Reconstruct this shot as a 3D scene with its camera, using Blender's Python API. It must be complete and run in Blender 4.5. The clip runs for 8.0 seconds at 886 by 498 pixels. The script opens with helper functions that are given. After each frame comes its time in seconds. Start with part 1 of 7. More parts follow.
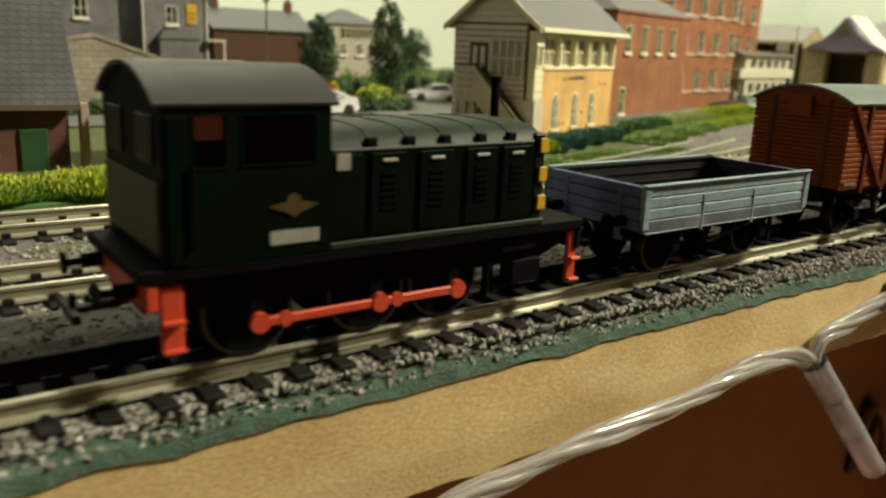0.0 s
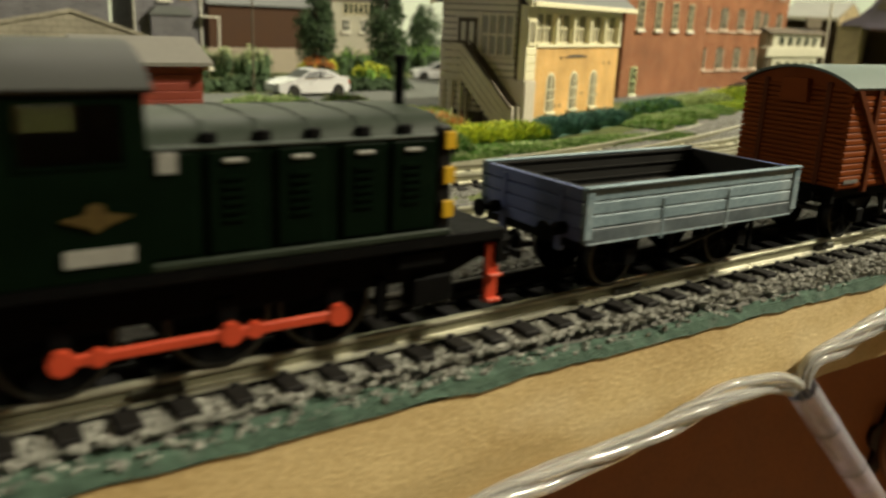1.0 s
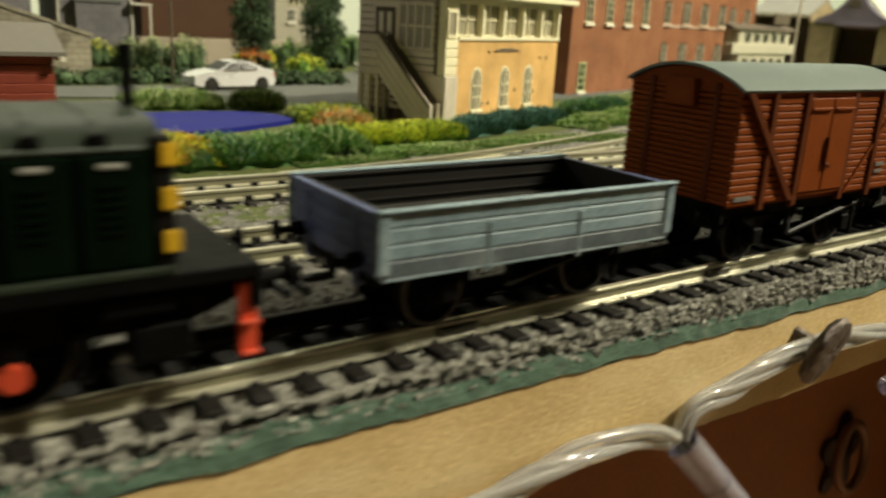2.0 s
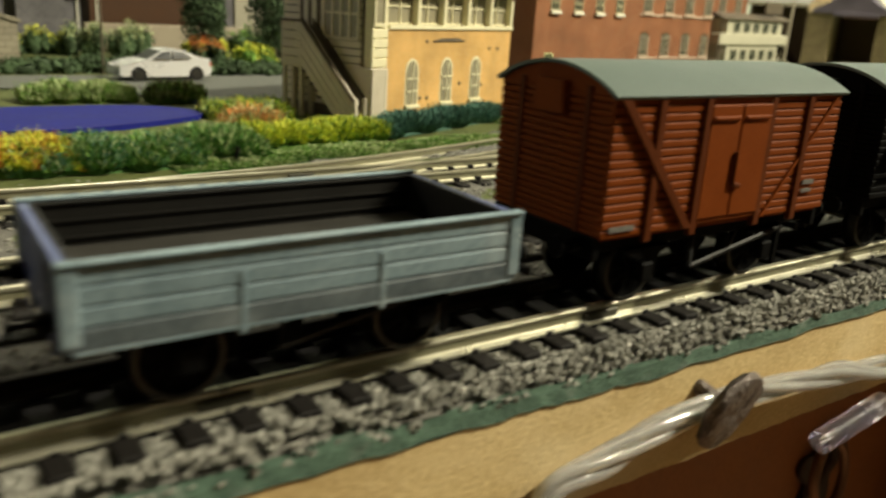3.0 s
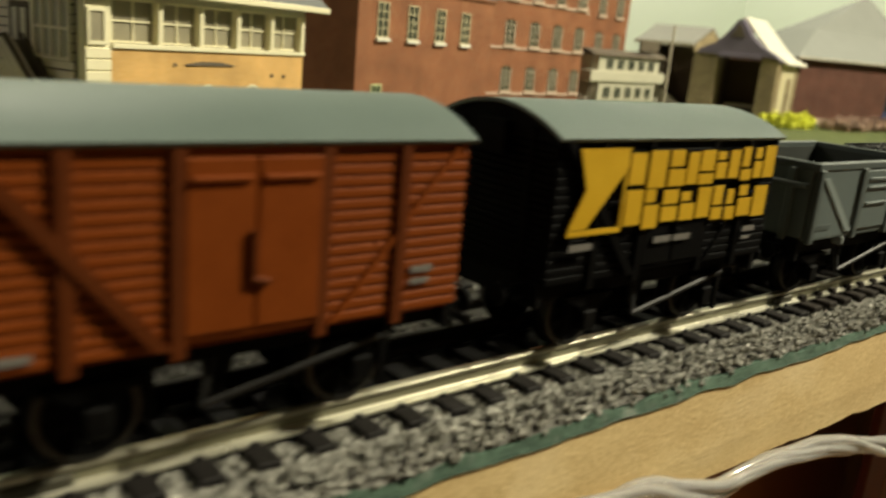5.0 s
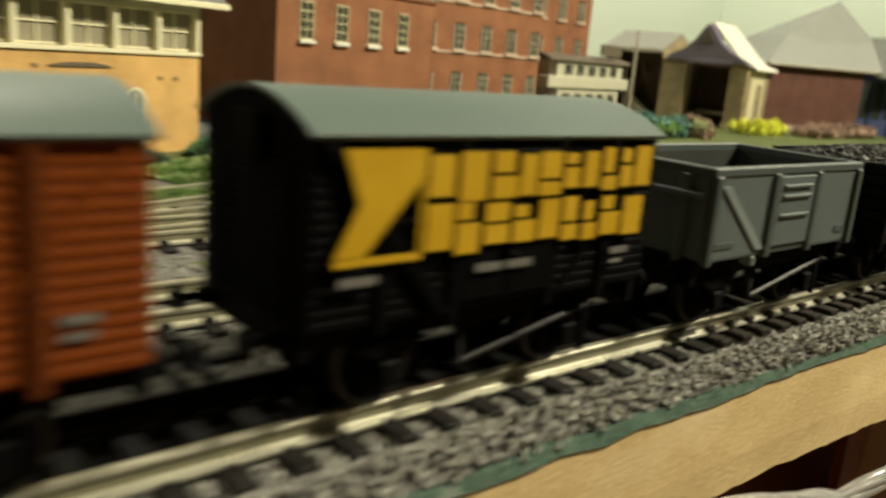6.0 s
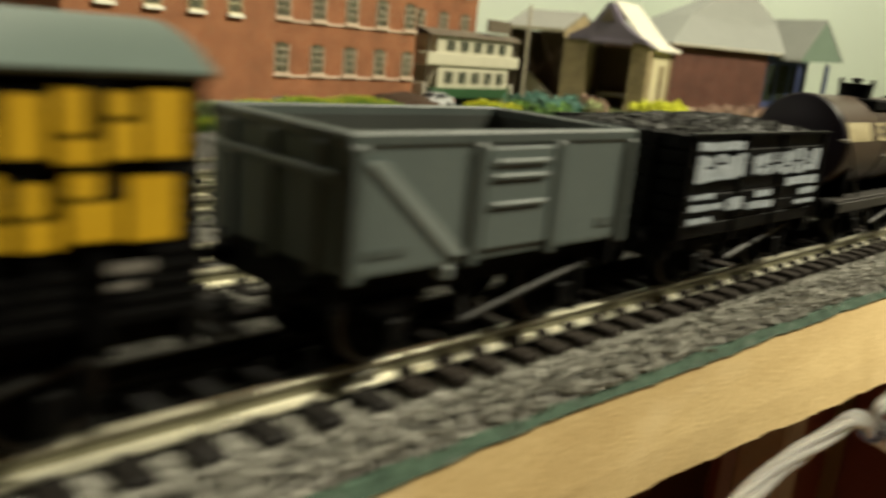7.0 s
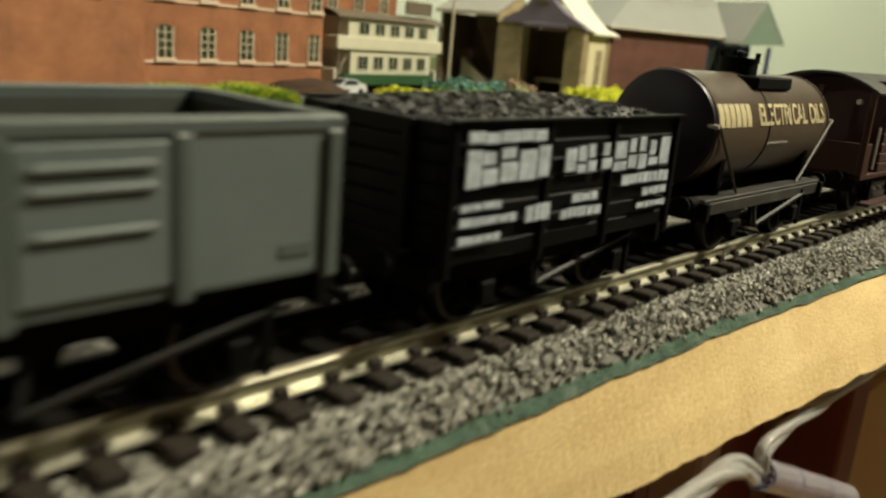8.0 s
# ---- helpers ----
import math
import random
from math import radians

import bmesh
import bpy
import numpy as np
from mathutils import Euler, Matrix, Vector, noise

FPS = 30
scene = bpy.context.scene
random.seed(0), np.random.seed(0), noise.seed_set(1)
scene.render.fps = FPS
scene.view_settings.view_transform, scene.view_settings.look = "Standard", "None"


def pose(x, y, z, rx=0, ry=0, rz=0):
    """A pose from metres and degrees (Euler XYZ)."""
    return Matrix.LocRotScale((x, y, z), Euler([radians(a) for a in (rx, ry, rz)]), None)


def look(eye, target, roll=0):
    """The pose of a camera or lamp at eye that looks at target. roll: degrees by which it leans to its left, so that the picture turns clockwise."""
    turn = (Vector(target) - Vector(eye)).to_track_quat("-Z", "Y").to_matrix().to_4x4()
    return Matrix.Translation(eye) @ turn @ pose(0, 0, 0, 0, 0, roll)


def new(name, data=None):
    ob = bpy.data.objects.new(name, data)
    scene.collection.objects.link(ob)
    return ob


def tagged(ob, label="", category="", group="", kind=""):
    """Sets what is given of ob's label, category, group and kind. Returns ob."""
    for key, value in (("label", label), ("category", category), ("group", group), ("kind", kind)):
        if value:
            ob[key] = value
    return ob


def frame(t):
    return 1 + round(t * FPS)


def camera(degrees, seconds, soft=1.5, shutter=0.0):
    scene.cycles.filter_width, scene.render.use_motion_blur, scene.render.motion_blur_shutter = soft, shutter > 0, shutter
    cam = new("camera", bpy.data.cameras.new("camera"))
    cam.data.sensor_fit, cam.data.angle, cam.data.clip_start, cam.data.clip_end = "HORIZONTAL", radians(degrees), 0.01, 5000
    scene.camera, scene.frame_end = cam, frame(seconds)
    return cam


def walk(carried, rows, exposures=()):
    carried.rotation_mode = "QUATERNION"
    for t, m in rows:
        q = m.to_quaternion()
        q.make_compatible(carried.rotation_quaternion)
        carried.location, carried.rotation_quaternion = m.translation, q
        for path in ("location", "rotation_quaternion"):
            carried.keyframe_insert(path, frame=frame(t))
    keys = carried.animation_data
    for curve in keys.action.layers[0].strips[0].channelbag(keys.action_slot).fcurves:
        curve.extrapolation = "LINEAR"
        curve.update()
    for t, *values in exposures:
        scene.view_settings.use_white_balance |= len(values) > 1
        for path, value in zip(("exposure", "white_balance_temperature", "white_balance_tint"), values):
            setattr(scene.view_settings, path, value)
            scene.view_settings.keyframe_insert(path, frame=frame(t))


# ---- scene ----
cam = camera(57.0, 8.0, soft=2.2, shutter=1.0)
cam.data.dof.use_dof = True
cam.data.dof.focus_distance = 0.225
cam.data.dof.aperture_fstop = 21.0
PATH = [
    (0, (0.03434, -0.14464, 0.06422), (0.05744, -0.11348, 0.05438), 2.50),
    (0.5, (0.05250, -0.13928, 0.06390), (0.07464, -0.10756, 0.05366), 2.20),
    (1, (0.07454, -0.13400, 0.06424), (0.09624, -0.10222, 0.05334), 2.50),
    (1.5, (0.09702, -0.13104, 0.06422), (0.11932, -0.09972, 0.05322), 3.10),
    (3, (0.17410, -0.11878, 0.06586), (0.19592, -0.08738, 0.05412), 3.60),
    (3.5, (0.19238, -0.11362, 0.06706), (0.21476, -0.08264, 0.05518), 4.30),
    (4, (0.21794, -0.10948, 0.06648), (0.24054, -0.07852, 0.05500), 4.10),
    (4.5, (0.24728, -0.11094, 0.06604), (0.27126, -0.08074, 0.05538), 4.90),
    (6, (0.31866, -0.10368, 0.06260), (0.34384, -0.07406, 0.05318), 4.90),
    (6.5, (0.36058, -0.09312, 0.05798), (0.38674, -0.06452, 0.04802), 4.20),
    (7, (0.39772, -0.09630, 0.05658), (0.42518, -0.06890, 0.04682), 5.30),
    (7.5, (0.42994, -0.10038, 0.05634), (0.45854, -0.07424, 0.04638), 5.50),
    (8, (0.45836, -0.09302, 0.05518), (0.48698, -0.06696, 0.04506), 4.90),
]
walk(cam, [(t, look(eye, target, roll)) for t, eye, target, roll in PATH], [(0.0, 0.0), (2.0, -0.06), (4.5, -0.18), (8.0, -0.24)])

# ---- world, lights, exposure ----
RT = 0.0095          # height of the rail tops above the board's datum
world = bpy.data.worlds.new("room_air")
scene.world = world
world.use_nodes = True
world.node_tree.nodes["Background"].inputs[0].default_value = (0.95, 0.97, 0.9, 1)
world.node_tree.nodes["Background"].inputs[1].default_value = 0.0


def area_lamp(name, eye, target, size, watts, colour):
    data = bpy.data.lights.new(name, "AREA")
    data.shape, data.size, data.energy, data.color = "DISK", size, watts, colour
    ob = new(name, data)
    ob.matrix_world = look(eye, target)
    return ob


area_lamp("unseen_lamp", (1.45, -0.58, 1.24), (0.42, 0.0, 0.0), 0.16, 60.0, (1.0, 0.92, 0.675))
# two unseen lamps added to brighten the back wall and the buildings
area_lamp("unseen_lamp", (0.55, 1.25, 1.36), (0.4, 1.2, 0.0), 0.20, 13.0, (1.0, 0.91, 0.72))
area_lamp("unseen_lamp", (2.50, 1.12, 1.36), (2.8, 1.5, 0.2), 0.20, 17.0, (1.0, 0.93, 0.76))
# unseen fill light added at the left for the signal box's gable end
area_lamp("added_fill_lamp", (-1.70, 1.00, 0.72), (0.40, 0.22, 0.03), 0.20, 3.2, (1.0, 0.92, 0.78))

# ---- materials ----
def material(name, base, rough=0.6, metal=0.0, dark=None, scale=300.0, fine=3000.0, bump=0.0, spread=0.5, spec=0.4, island=0.0, wear=None, coat=0.0, stretch=None):
    """Principled surface with variation at two scales, grain bump and optional patchy wear; scales are per metre."""
    m = bpy.data.materials.new(name)
    m.use_nodes = True
    n, l = m.node_tree.nodes, m.node_tree.links
    bsdf = n["Principled BSDF"]
    bsdf.inputs["Roughness"].default_value = rough
    bsdf.inputs["Metallic"].default_value = metal
    bsdf.inputs["Specular IOR Level"].default_value = spec
    bsdf.inputs["Coat Weight"].default_value = coat
    dark = dark or tuple(c * 0.6 for c in base)
    coord = n.new("ShaderNodeMapping")
    coord.inputs["Scale"].default_value = stretch or (1, 1, 1)
    l.new(n.new("ShaderNodeTexCoord").outputs["Object"], coord.inputs["Vector"])
    big, small = n.new("ShaderNodeTexNoise"), n.new("ShaderNodeTexNoise")
    for tex, s in ((big, scale), (small, fine)):
        tex.inputs["Scale"].default_value = s
        tex.inputs["Detail"].default_value = 5
        l.new(coord.outputs["Vector"], tex.inputs["Vector"])
    add = n.new("ShaderNodeMath")
    add.operation = "ADD"
    l.new(big.outputs[0], add.inputs[0])
    l.new(small.outputs[0], add.inputs[1])
    ramp = n.new("ShaderNodeMapRange")
    ramp.inputs[1].default_value, ramp.inputs[2].default_value = 1.0 - spread, 1.0 + spread
    l.new(add.outputs[0], ramp.inputs[0])
    mix = n.new("ShaderNodeMix")
    mix.data_type = "RGBA"
    mix.inputs["A"].default_value, mix.inputs["B"].default_value = (*dark, 1), (*base, 1)
    l.new(ramp.outputs[0], mix.inputs["Factor"])
    out = mix.outputs["Result"]
    if wear:
        patch = n.new("ShaderNodeTexNoise")
        patch.inputs["Scale"].default_value, patch.inputs["Detail"].default_value = scale * 0.7, 8
        l.new(coord.outputs["Vector"], patch.inputs["Vector"])
        cut = n.new("ShaderNodeMapRange")
        cut.inputs[1].default_value, cut.inputs[2].default_value, cut.inputs[4].default_value = 0.56, 0.72, 0.6
        l.new(patch.outputs[0], cut.inputs[0])
        worn = n.new("ShaderNodeMix")
        worn.data_type = "RGBA"
        worn.inputs["B"].default_value = (*wear, 1)
        l.new(cut.outputs[0], worn.inputs["Factor"])
        l.new(out, worn.inputs["A"])
        out = worn.outputs["Result"]
    if island:
        info = n.new("ShaderNodeNewGeometry")
        vary = n.new("ShaderNodeHueSaturation")
        span = n.new("ShaderNodeMapRange")
        span.inputs[3].default_value, span.inputs[4].default_value = 1 - island, 1 + island
        l.new(info.outputs["Random Per Island"], span.inputs[0])
        l.new(span.outputs[0], vary.inputs["Value"])
        l.new(out, vary.inputs["Color"])
        out = vary.outputs[0]
    l.new(out, bsdf.inputs["Base Color"])
    rr = n.new("ShaderNodeMapRange")
    rr.inputs[3].default_value, rr.inputs[4].default_value = max(0.05, rough - 0.12), min(1, rough + 0.12)
    l.new(big.outputs[0], rr.inputs[0])
    l.new(rr.outputs[0], bsdf.inputs["Roughness"])
    if bump:
        b = n.new("ShaderNodeBump")
        b.inputs["Strength"].default_value, b.inputs["Distance"].default_value = 0.6, bump
        l.new(small.outputs[0], b.inputs["Height"])
        l.new(b.outputs[0], bsdf.inputs["Normal"])
    return m


def brick_material(name, brick, brick2, mortar, length, height, rough=0.8, offset=0.5, joint=0.08):
    """Courses of small bricks, slates or stones on upright walls; lengths in metres."""
    m = material(name, brick, rough)
    n, l = m.node_tree.nodes, m.node_tree.links
    coord = n.new("ShaderNodeTexCoord")
    sep, comb, s = n.new("ShaderNodeSeparateXYZ"), n.new("ShaderNodeCombineXYZ"), n.new("ShaderNodeMath")
    s.operation = "ADD"
    l.new(coord.outputs["Object"], sep.inputs[0])
    l.new(sep.outputs[0], s.inputs[0])
    l.new(sep.outputs[1], s.inputs[1])
    l.new(s.outputs[0], comb.inputs[0])
    l.new(sep.outputs[2], comb.inputs[1])
    tex = n.new("ShaderNodeTexBrick")
    tex.offset = offset
    tex.inputs["Scale"].default_value = 1.0
    tex.inputs["Brick Width"].default_value, tex.inputs["Row Height"].default_value = length, height
    tex.inputs["Mortar Size"].default_value = height * joint
    tex.inputs["Color1"].default_value, tex.inputs["Color2"].default_value = (*brick, 1), (*brick2, 1)
    tex.inputs["Mortar"].default_value = (*mortar, 1)
    l.new(comb.outputs[0], tex.inputs["Vector"])
    noise_tex = n.new("ShaderNodeTexNoise")
    noise_tex.inputs["Scale"].default_value, noise_tex.inputs["Detail"].default_value = 40, 6
    l.new(coord.outputs["Object"], noise_tex.inputs["Vector"])
    vary = n.new("ShaderNodeHueSaturation")
    span = n.new("ShaderNodeMapRange")
    span.inputs[1].default_value, span.inputs[2].default_value = 0.3, 0.7
    span.inputs[3].default_value, span.inputs[4].default_value = 0.75, 1.2
    l.new(noise_tex.outputs[0], span.inputs[0])
    l.new(span.outputs[0], vary.inputs["Value"])
    l.new(tex.outputs["Color"], vary.inputs["Color"])
    l.new(vary.outputs[0], n["Principled BSDF"].inputs["Base Color"])
    b = n.new("ShaderNodeBump")
    b.inputs["Strength"].default_value, b.inputs["Distance"].default_value = 0.5, height * 0.15
    b.invert = True
    l.new(tex.outputs["Fac"], b.inputs["Height"])
    l.new(b.outputs[0], n["Principled BSDF"].inputs["Normal"])
    return m


def glass_material(name, tint=(1, 1, 1), rough=0.05, clear=1.0, ior=1.45):
    m = bpy.data.materials.new(name)
    m.use_nodes = True
    b = m.node_tree.nodes["Principled BSDF"]
    b.inputs["Base Color"].default_value = (*tint, 1)
    b.inputs["Roughness"].default_value = rough
    b.inputs["Transmission Weight"].default_value = clear
    b.inputs["IOR"].default_value = ior
    return m


M = {
    "fibreboard": material("fibreboard", (0.785, 0.605, 0.31), 0.92, dark=(0.52, 0.36, 0.155), scale=55, fine=1500, bump=0.00022, spread=0.36, wear=(0.82, 0.66, 0.39), stretch=(0.6, 1, 1)),
    "mat_green": material("mat_green", (0.092, 0.155, 0.112), 0.9, dark=(0.024, 0.050, 0.035), scale=260, fine=1800, bump=0.0010, spread=0.32, wear=(0.20, 0.22, 0.19)),
    "chip_white": material("chip_white", (0.72, 0.70, 0.64), 0.5, dark=(0.55, 0.53, 0.48), scale=300, island=0.3),
    "ballast_bed": material("ballast_bed", (0.1956, 0.1905, 0.1698), 0.95, dark=(0.08752, 0.08443, 0.07722), scale=200, fine=1500, bump=0.0012),
    "ballast": material("ballast", (0.325, 0.32, 0.285), 0.75, dark=(0.235, 0.232, 0.208), scale=180, fine=3000, island=0.27),
    # near-black colour that stands in for the shade under the train
    "gap_shade": material("under_train_shade", (0.014, 0.013, 0.011), 0.95, dark=(0.007, 0.006, 0.005), scale=200, fine=2500, bump=0.0006, spec=0.1),
    "rail": material("rail", (0.90, 0.88, 0.74), 0.30, 0.76, dark=(0.72, 0.70, 0.56), scale=120, fine=2000, spread=0.6),
    "rail_head": material("rail_head", (0.60, 0.58, 0.46), 0.32, 0.74, dark=(0.44, 0.42, 0.32), scale=120, fine=2000, spread=0.6),
    # dark rail colour holding the shade behind the wagons
    "rail_shade": material("rail_shade", (0.035, 0.031, 0.024), 0.7, 0.2, dark=(0.018, 0.016, 0.012), scale=150, fine=2500, spread=0.7, spec=0.15),
    "rail_joint": material("rail_joiner", (0.085, 0.08, 0.055), 0.6, 0.2, dark=(0.04, 0.037, 0.026), scale=150, fine=2500, spread=0.7),
    "rail_web": material("rail_web", (0.30, 0.285, 0.19), 0.5, 0.3, dark=(0.20, 0.19, 0.12), scale=150, fine=2500, spread=0.7),
    "sleeper": material("sleeper", (0.010, 0.0085, 0.0075), 0.7, dark=(0.006, 0.005, 0.0045), scale=500, fine=5000, bump=0.0001, spec=0.2),
    "sleeper_worn": material("sleeper_worn", (0.026, 0.020, 0.015), 0.8, dark=(0.013, 0.010, 0.008), scale=500, fine=5000, bump=0.0001, spec=0.2),
    "black": material("black_plastic", (0.0035, 0.0035, 0.0035), 0.5, dark=(0.002, 0.002, 0.002), scale=300, spec=0.2),
    "frame_black": material("frame_black", (0.0016, 0.0015, 0.0014), 0.7, dark=(0.0010, 0.0010, 0.0010), scale=300, spec=0.08, wear=(0.005, 0.0045, 0.004)),
    "steel": material("wheel_steel", (0.10, 0.097, 0.09), 0.45, 1.0, scale=300),
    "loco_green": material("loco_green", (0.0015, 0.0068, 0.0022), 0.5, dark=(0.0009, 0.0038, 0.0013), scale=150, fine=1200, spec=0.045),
    # paler green than the sides, for hood top, ribs and valance
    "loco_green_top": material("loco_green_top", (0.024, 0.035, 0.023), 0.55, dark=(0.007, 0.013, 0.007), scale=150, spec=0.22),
    "loco_edge": material("loco_edge", (0.055, 0.072, 0.060), 0.5, dark=(0.03, 0.042, 0.034), scale=200),
    "felt_dark": material("felt_grey", (0.20, 0.19, 0.165), 0.8, dark=(0.14, 0.13, 0.115), scale=90, fine=900),
    "loco_roof": material("loco_roof", (0.0435, 0.045, 0.04125), 0.6, dark=(0.02625, 0.02775, 0.0255), scale=120, spec=0.25),
    "red": material("rod_red", (0.62, 0.075, 0.03), 0.45, dark=(0.45, 0.05, 0.02), scale=200),
    "yellow": material("paint_yellow", (0.66, 0.41, 0.014), 0.5, dark=(0.50, 0.29, 0.010), scale=150),
    "lever_grey": material("lever_grey", (0.0065, 0.0062, 0.0056), 0.5, scale=300, spec=0.3),
    "crest_gold": material("crest_gold", (0.11, 0.075, 0.015), 0.5, dark=(0.03, 0.015, 0.005), scale=900),
    "dull_yellow": material("dull_yellow", (0.07, 0.053, 0.012), 0.6, dark=(0.03, 0.024, 0.007), scale=120),
    "white": material("paint_white", (0.62, 0.62, 0.59), 0.5, dark=(0.42, 0.42, 0.40), scale=400),
    "bar_dim": material("faded_lettering", (0.22, 0.21, 0.19), 0.6, dark=(0.09, 0.085, 0.08), scale=900),
    "bar_grey": material("faded_white", (0.36, 0.36, 0.33), 0.6, dark=(0.2, 0.2, 0.185), scale=600),
    "wagon_grey": material("wagon_grey", (0.26, 0.355, 0.405), 0.6, dark=(0.115, 0.172, 0.205), scale=110, fine=1100, spread=0.33, wear=(0.41, 0.48, 0.52), stretch=(0.6, 1, 1)),
    # wagon end colour includes the blue-tinted shade on the end faces
    "wagon_end": material("wagon_end_blue_shade", (0.12, 0.155, 0.33), 0.6, dark=(0.085, 0.11, 0.25), scale=150, fine=1500, wear=(0.22, 0.26, 0.38)),
    "wagon_rail": material("wagon_rail", (0.115, 0.145, 0.165), 0.6, dark=(0.055, 0.073, 0.086), scale=130, fine=1100, spread=0.33, wear=(0.22, 0.26, 0.28)),
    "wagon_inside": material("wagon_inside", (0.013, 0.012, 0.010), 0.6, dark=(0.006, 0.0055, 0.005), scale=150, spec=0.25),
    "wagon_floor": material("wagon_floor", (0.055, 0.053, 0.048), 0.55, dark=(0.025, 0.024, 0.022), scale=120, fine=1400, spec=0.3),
    "van_red": material("van_bauxite", (0.212, 0.049, 0.0064), 0.6, dark=(0.150, 0.032, 0.0041), scale=120, fine=1500, spec=0.08),
    "van_red_dark": material("van_strap", (0.110, 0.026, 0.004), 0.6, dark=(0.078, 0.017, 0.003), scale=120, spec=0.12),
    "roof_grey": material("van_roof_grey", (0.104, 0.142, 0.130), 0.5, dark=(0.086, 0.118, 0.108), scale=60, fine=900),
    "van_black": material("van_black", (0.0020, 0.0019, 0.0019), 0.7, dark=(0.0011, 0.0011, 0.0011), scale=200, spec=0.05),
    "mineral": material("mineral_grey", (0.118, 0.145, 0.142), 0.5, dark=(0.094, 0.117, 0.115), scale=90, fine=1200, spec=0.3),
    "mineral_light": material("mineral_stripe", (0.235, 0.275, 0.270), 0.5, dark=(0.175, 0.208, 0.204), scale=90),
    "mineral_bar": material("mineral_bar", (0.138, 0.166, 0.164), 0.5, dark=(0.085, 0.104, 0.10), scale=90, fine=1200),
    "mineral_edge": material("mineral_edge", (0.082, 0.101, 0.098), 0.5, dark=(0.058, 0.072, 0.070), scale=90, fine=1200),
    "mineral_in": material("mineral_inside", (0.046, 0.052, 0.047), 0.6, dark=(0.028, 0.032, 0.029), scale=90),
    "coal_black": material("coal_wagon_black", (0.0026, 0.0024, 0.0027), 0.5, dark=(0.0014, 0.0013, 0.0014), scale=200, spec=0.10),
    "coal": material("coal", (0.030, 0.030, 0.026), 0.6, dark=(0.010, 0.010, 0.009), scale=400, island=0.75),
    "tank_brown": material("tank_brown", (0.074, 0.051, 0.035), 0.33, dark=(0.047, 0.032, 0.023), scale=70, fine=900),
    # dark violet puts the bluish shade of the tank's ends into colour
    "tank_end": material("tank_end", (0.018, 0.014, 0.027), 0.45, dark=(0.011, 0.008, 0.017), scale=100, spec=0.25),
    "tank_frame": material("tank_frame", (0.035, 0.032, 0.028), 0.5, dark=(0.015, 0.014, 0.012), scale=120, wear=(0.09, 0.085, 0.075)),
    "sign_white": material("sign_white", (0.58, 0.66, 0.74), 0.6, dark=(0.19, 0.22, 0.25), scale=500, fine=2500, spread=0.35),
    "cream": material("paint_cream", (0.56, 0.49, 0.30), 0.55, dark=(0.34, 0.29, 0.16), scale=500, fine=2500, spread=0.4),
    "brake_brown": material("brake_van_brown", (0.045, 0.011, 0.008), 0.55, dark=(0.026, 0.006, 0.0045), scale=120),
    "grass": material("scatter_grass", (0.136, 0.153, 0.0425), 0.95, dark=(0.04675, 0.07225, 0.02125), scale=60, fine=1500, bump=0.0012),
    "asphalt": material("road_grey", (0.1445, 0.153, 0.136), 0.9, dark=(0.0935, 0.102, 0.0935), scale=40, fine=1500, bump=0.0003),
    "pond": material("pond_blue", (0.020, 0.026, 0.25), 0.7, dark=(0.012, 0.015, 0.15), scale=30, fine=400, spec=0.08),
    "leaf_green": material("leaf_green", (0.22, 0.40, 0.075), 0.9, dark=(0.10, 0.21, 0.04), scale=80, island=0.5),
    "leaf_dark": material("leaf_dark", (0.095, 0.15, 0.072), 0.9, dark=(0.045, 0.08, 0.038), scale=80, island=0.6),
    "leaf_blue": material("leaf_blue", (0.15, 0.30, 0.25), 0.9, dark=(0.075, 0.17, 0.14), scale=80, island=0.6),
    "leaf_yellow": material("leaf_yellow", (0.82, 0.84, 0.10), 0.9, dark=(0.60, 0.62, 0.07), scale=80, island=0.3),
    "leaf_orange": material("leaf_orange", (0.78, 0.33, 0.10), 0.9, dark=(0.66, 0.24, 0.07), scale=80, island=0.4),
    "leaf_pink": material("leaf_pink", (0.44, 0.30, 0.24), 0.9, dark=(0.27, 0.19, 0.14), scale=80, island=0.5),
    "leaf_pale": material("leaf_pale", (0.60, 0.66, 0.38), 0.9, dark=(0.36, 0.44, 0.20), scale=80, island=0.5),
    "bark": material("bark", (0.08, 0.05, 0.03), 0.9, scale=300),
    "car_silver": material("car_silver", (0.74, 0.76, 0.79), 0.28, 0.35, dark=(0.64, 0.66, 0.70), scale=50, coat=0.6),
    "tyre": material("tyre", (0.02, 0.02, 0.02), 0.8, scale=300),
    "dark_glass": material("dark_glass", (0.012, 0.015, 0.018), 0.35, scale=100, spec=0.15),
    "brick_red": brick_material("brick_red", (0.265, 0.092, 0.036), (0.215, 0.070, 0.028), (0.33, 0.18, 0.095), 0.003, 0.001, joint=0.12),
    "brick_dark": brick_material("brick_dark", (0.13, 0.045, 0.03), (0.10, 0.035, 0.022), (0.14, 0.09, 0.07), 0.003, 0.001, joint=0.12),
    "brick_yellow": brick_material("brick_yellow", (0.68, 0.40, 0.13), (0.62, 0.36, 0.11), (0.66, 0.45, 0.2), 0.003, 0.001, joint=0.12),
    "stone_grey": brick_material("stone_grey", (0.17, 0.165, 0.18), (0.13, 0.125, 0.14), (0.20, 0.195, 0.20), 0.006, 0.0028),
    "stone_buff": brick_material("stone_buff", (0.36, 0.325, 0.25), (0.30, 0.27, 0.21), (0.22, 0.20, 0.15), 0.008, 0.004),
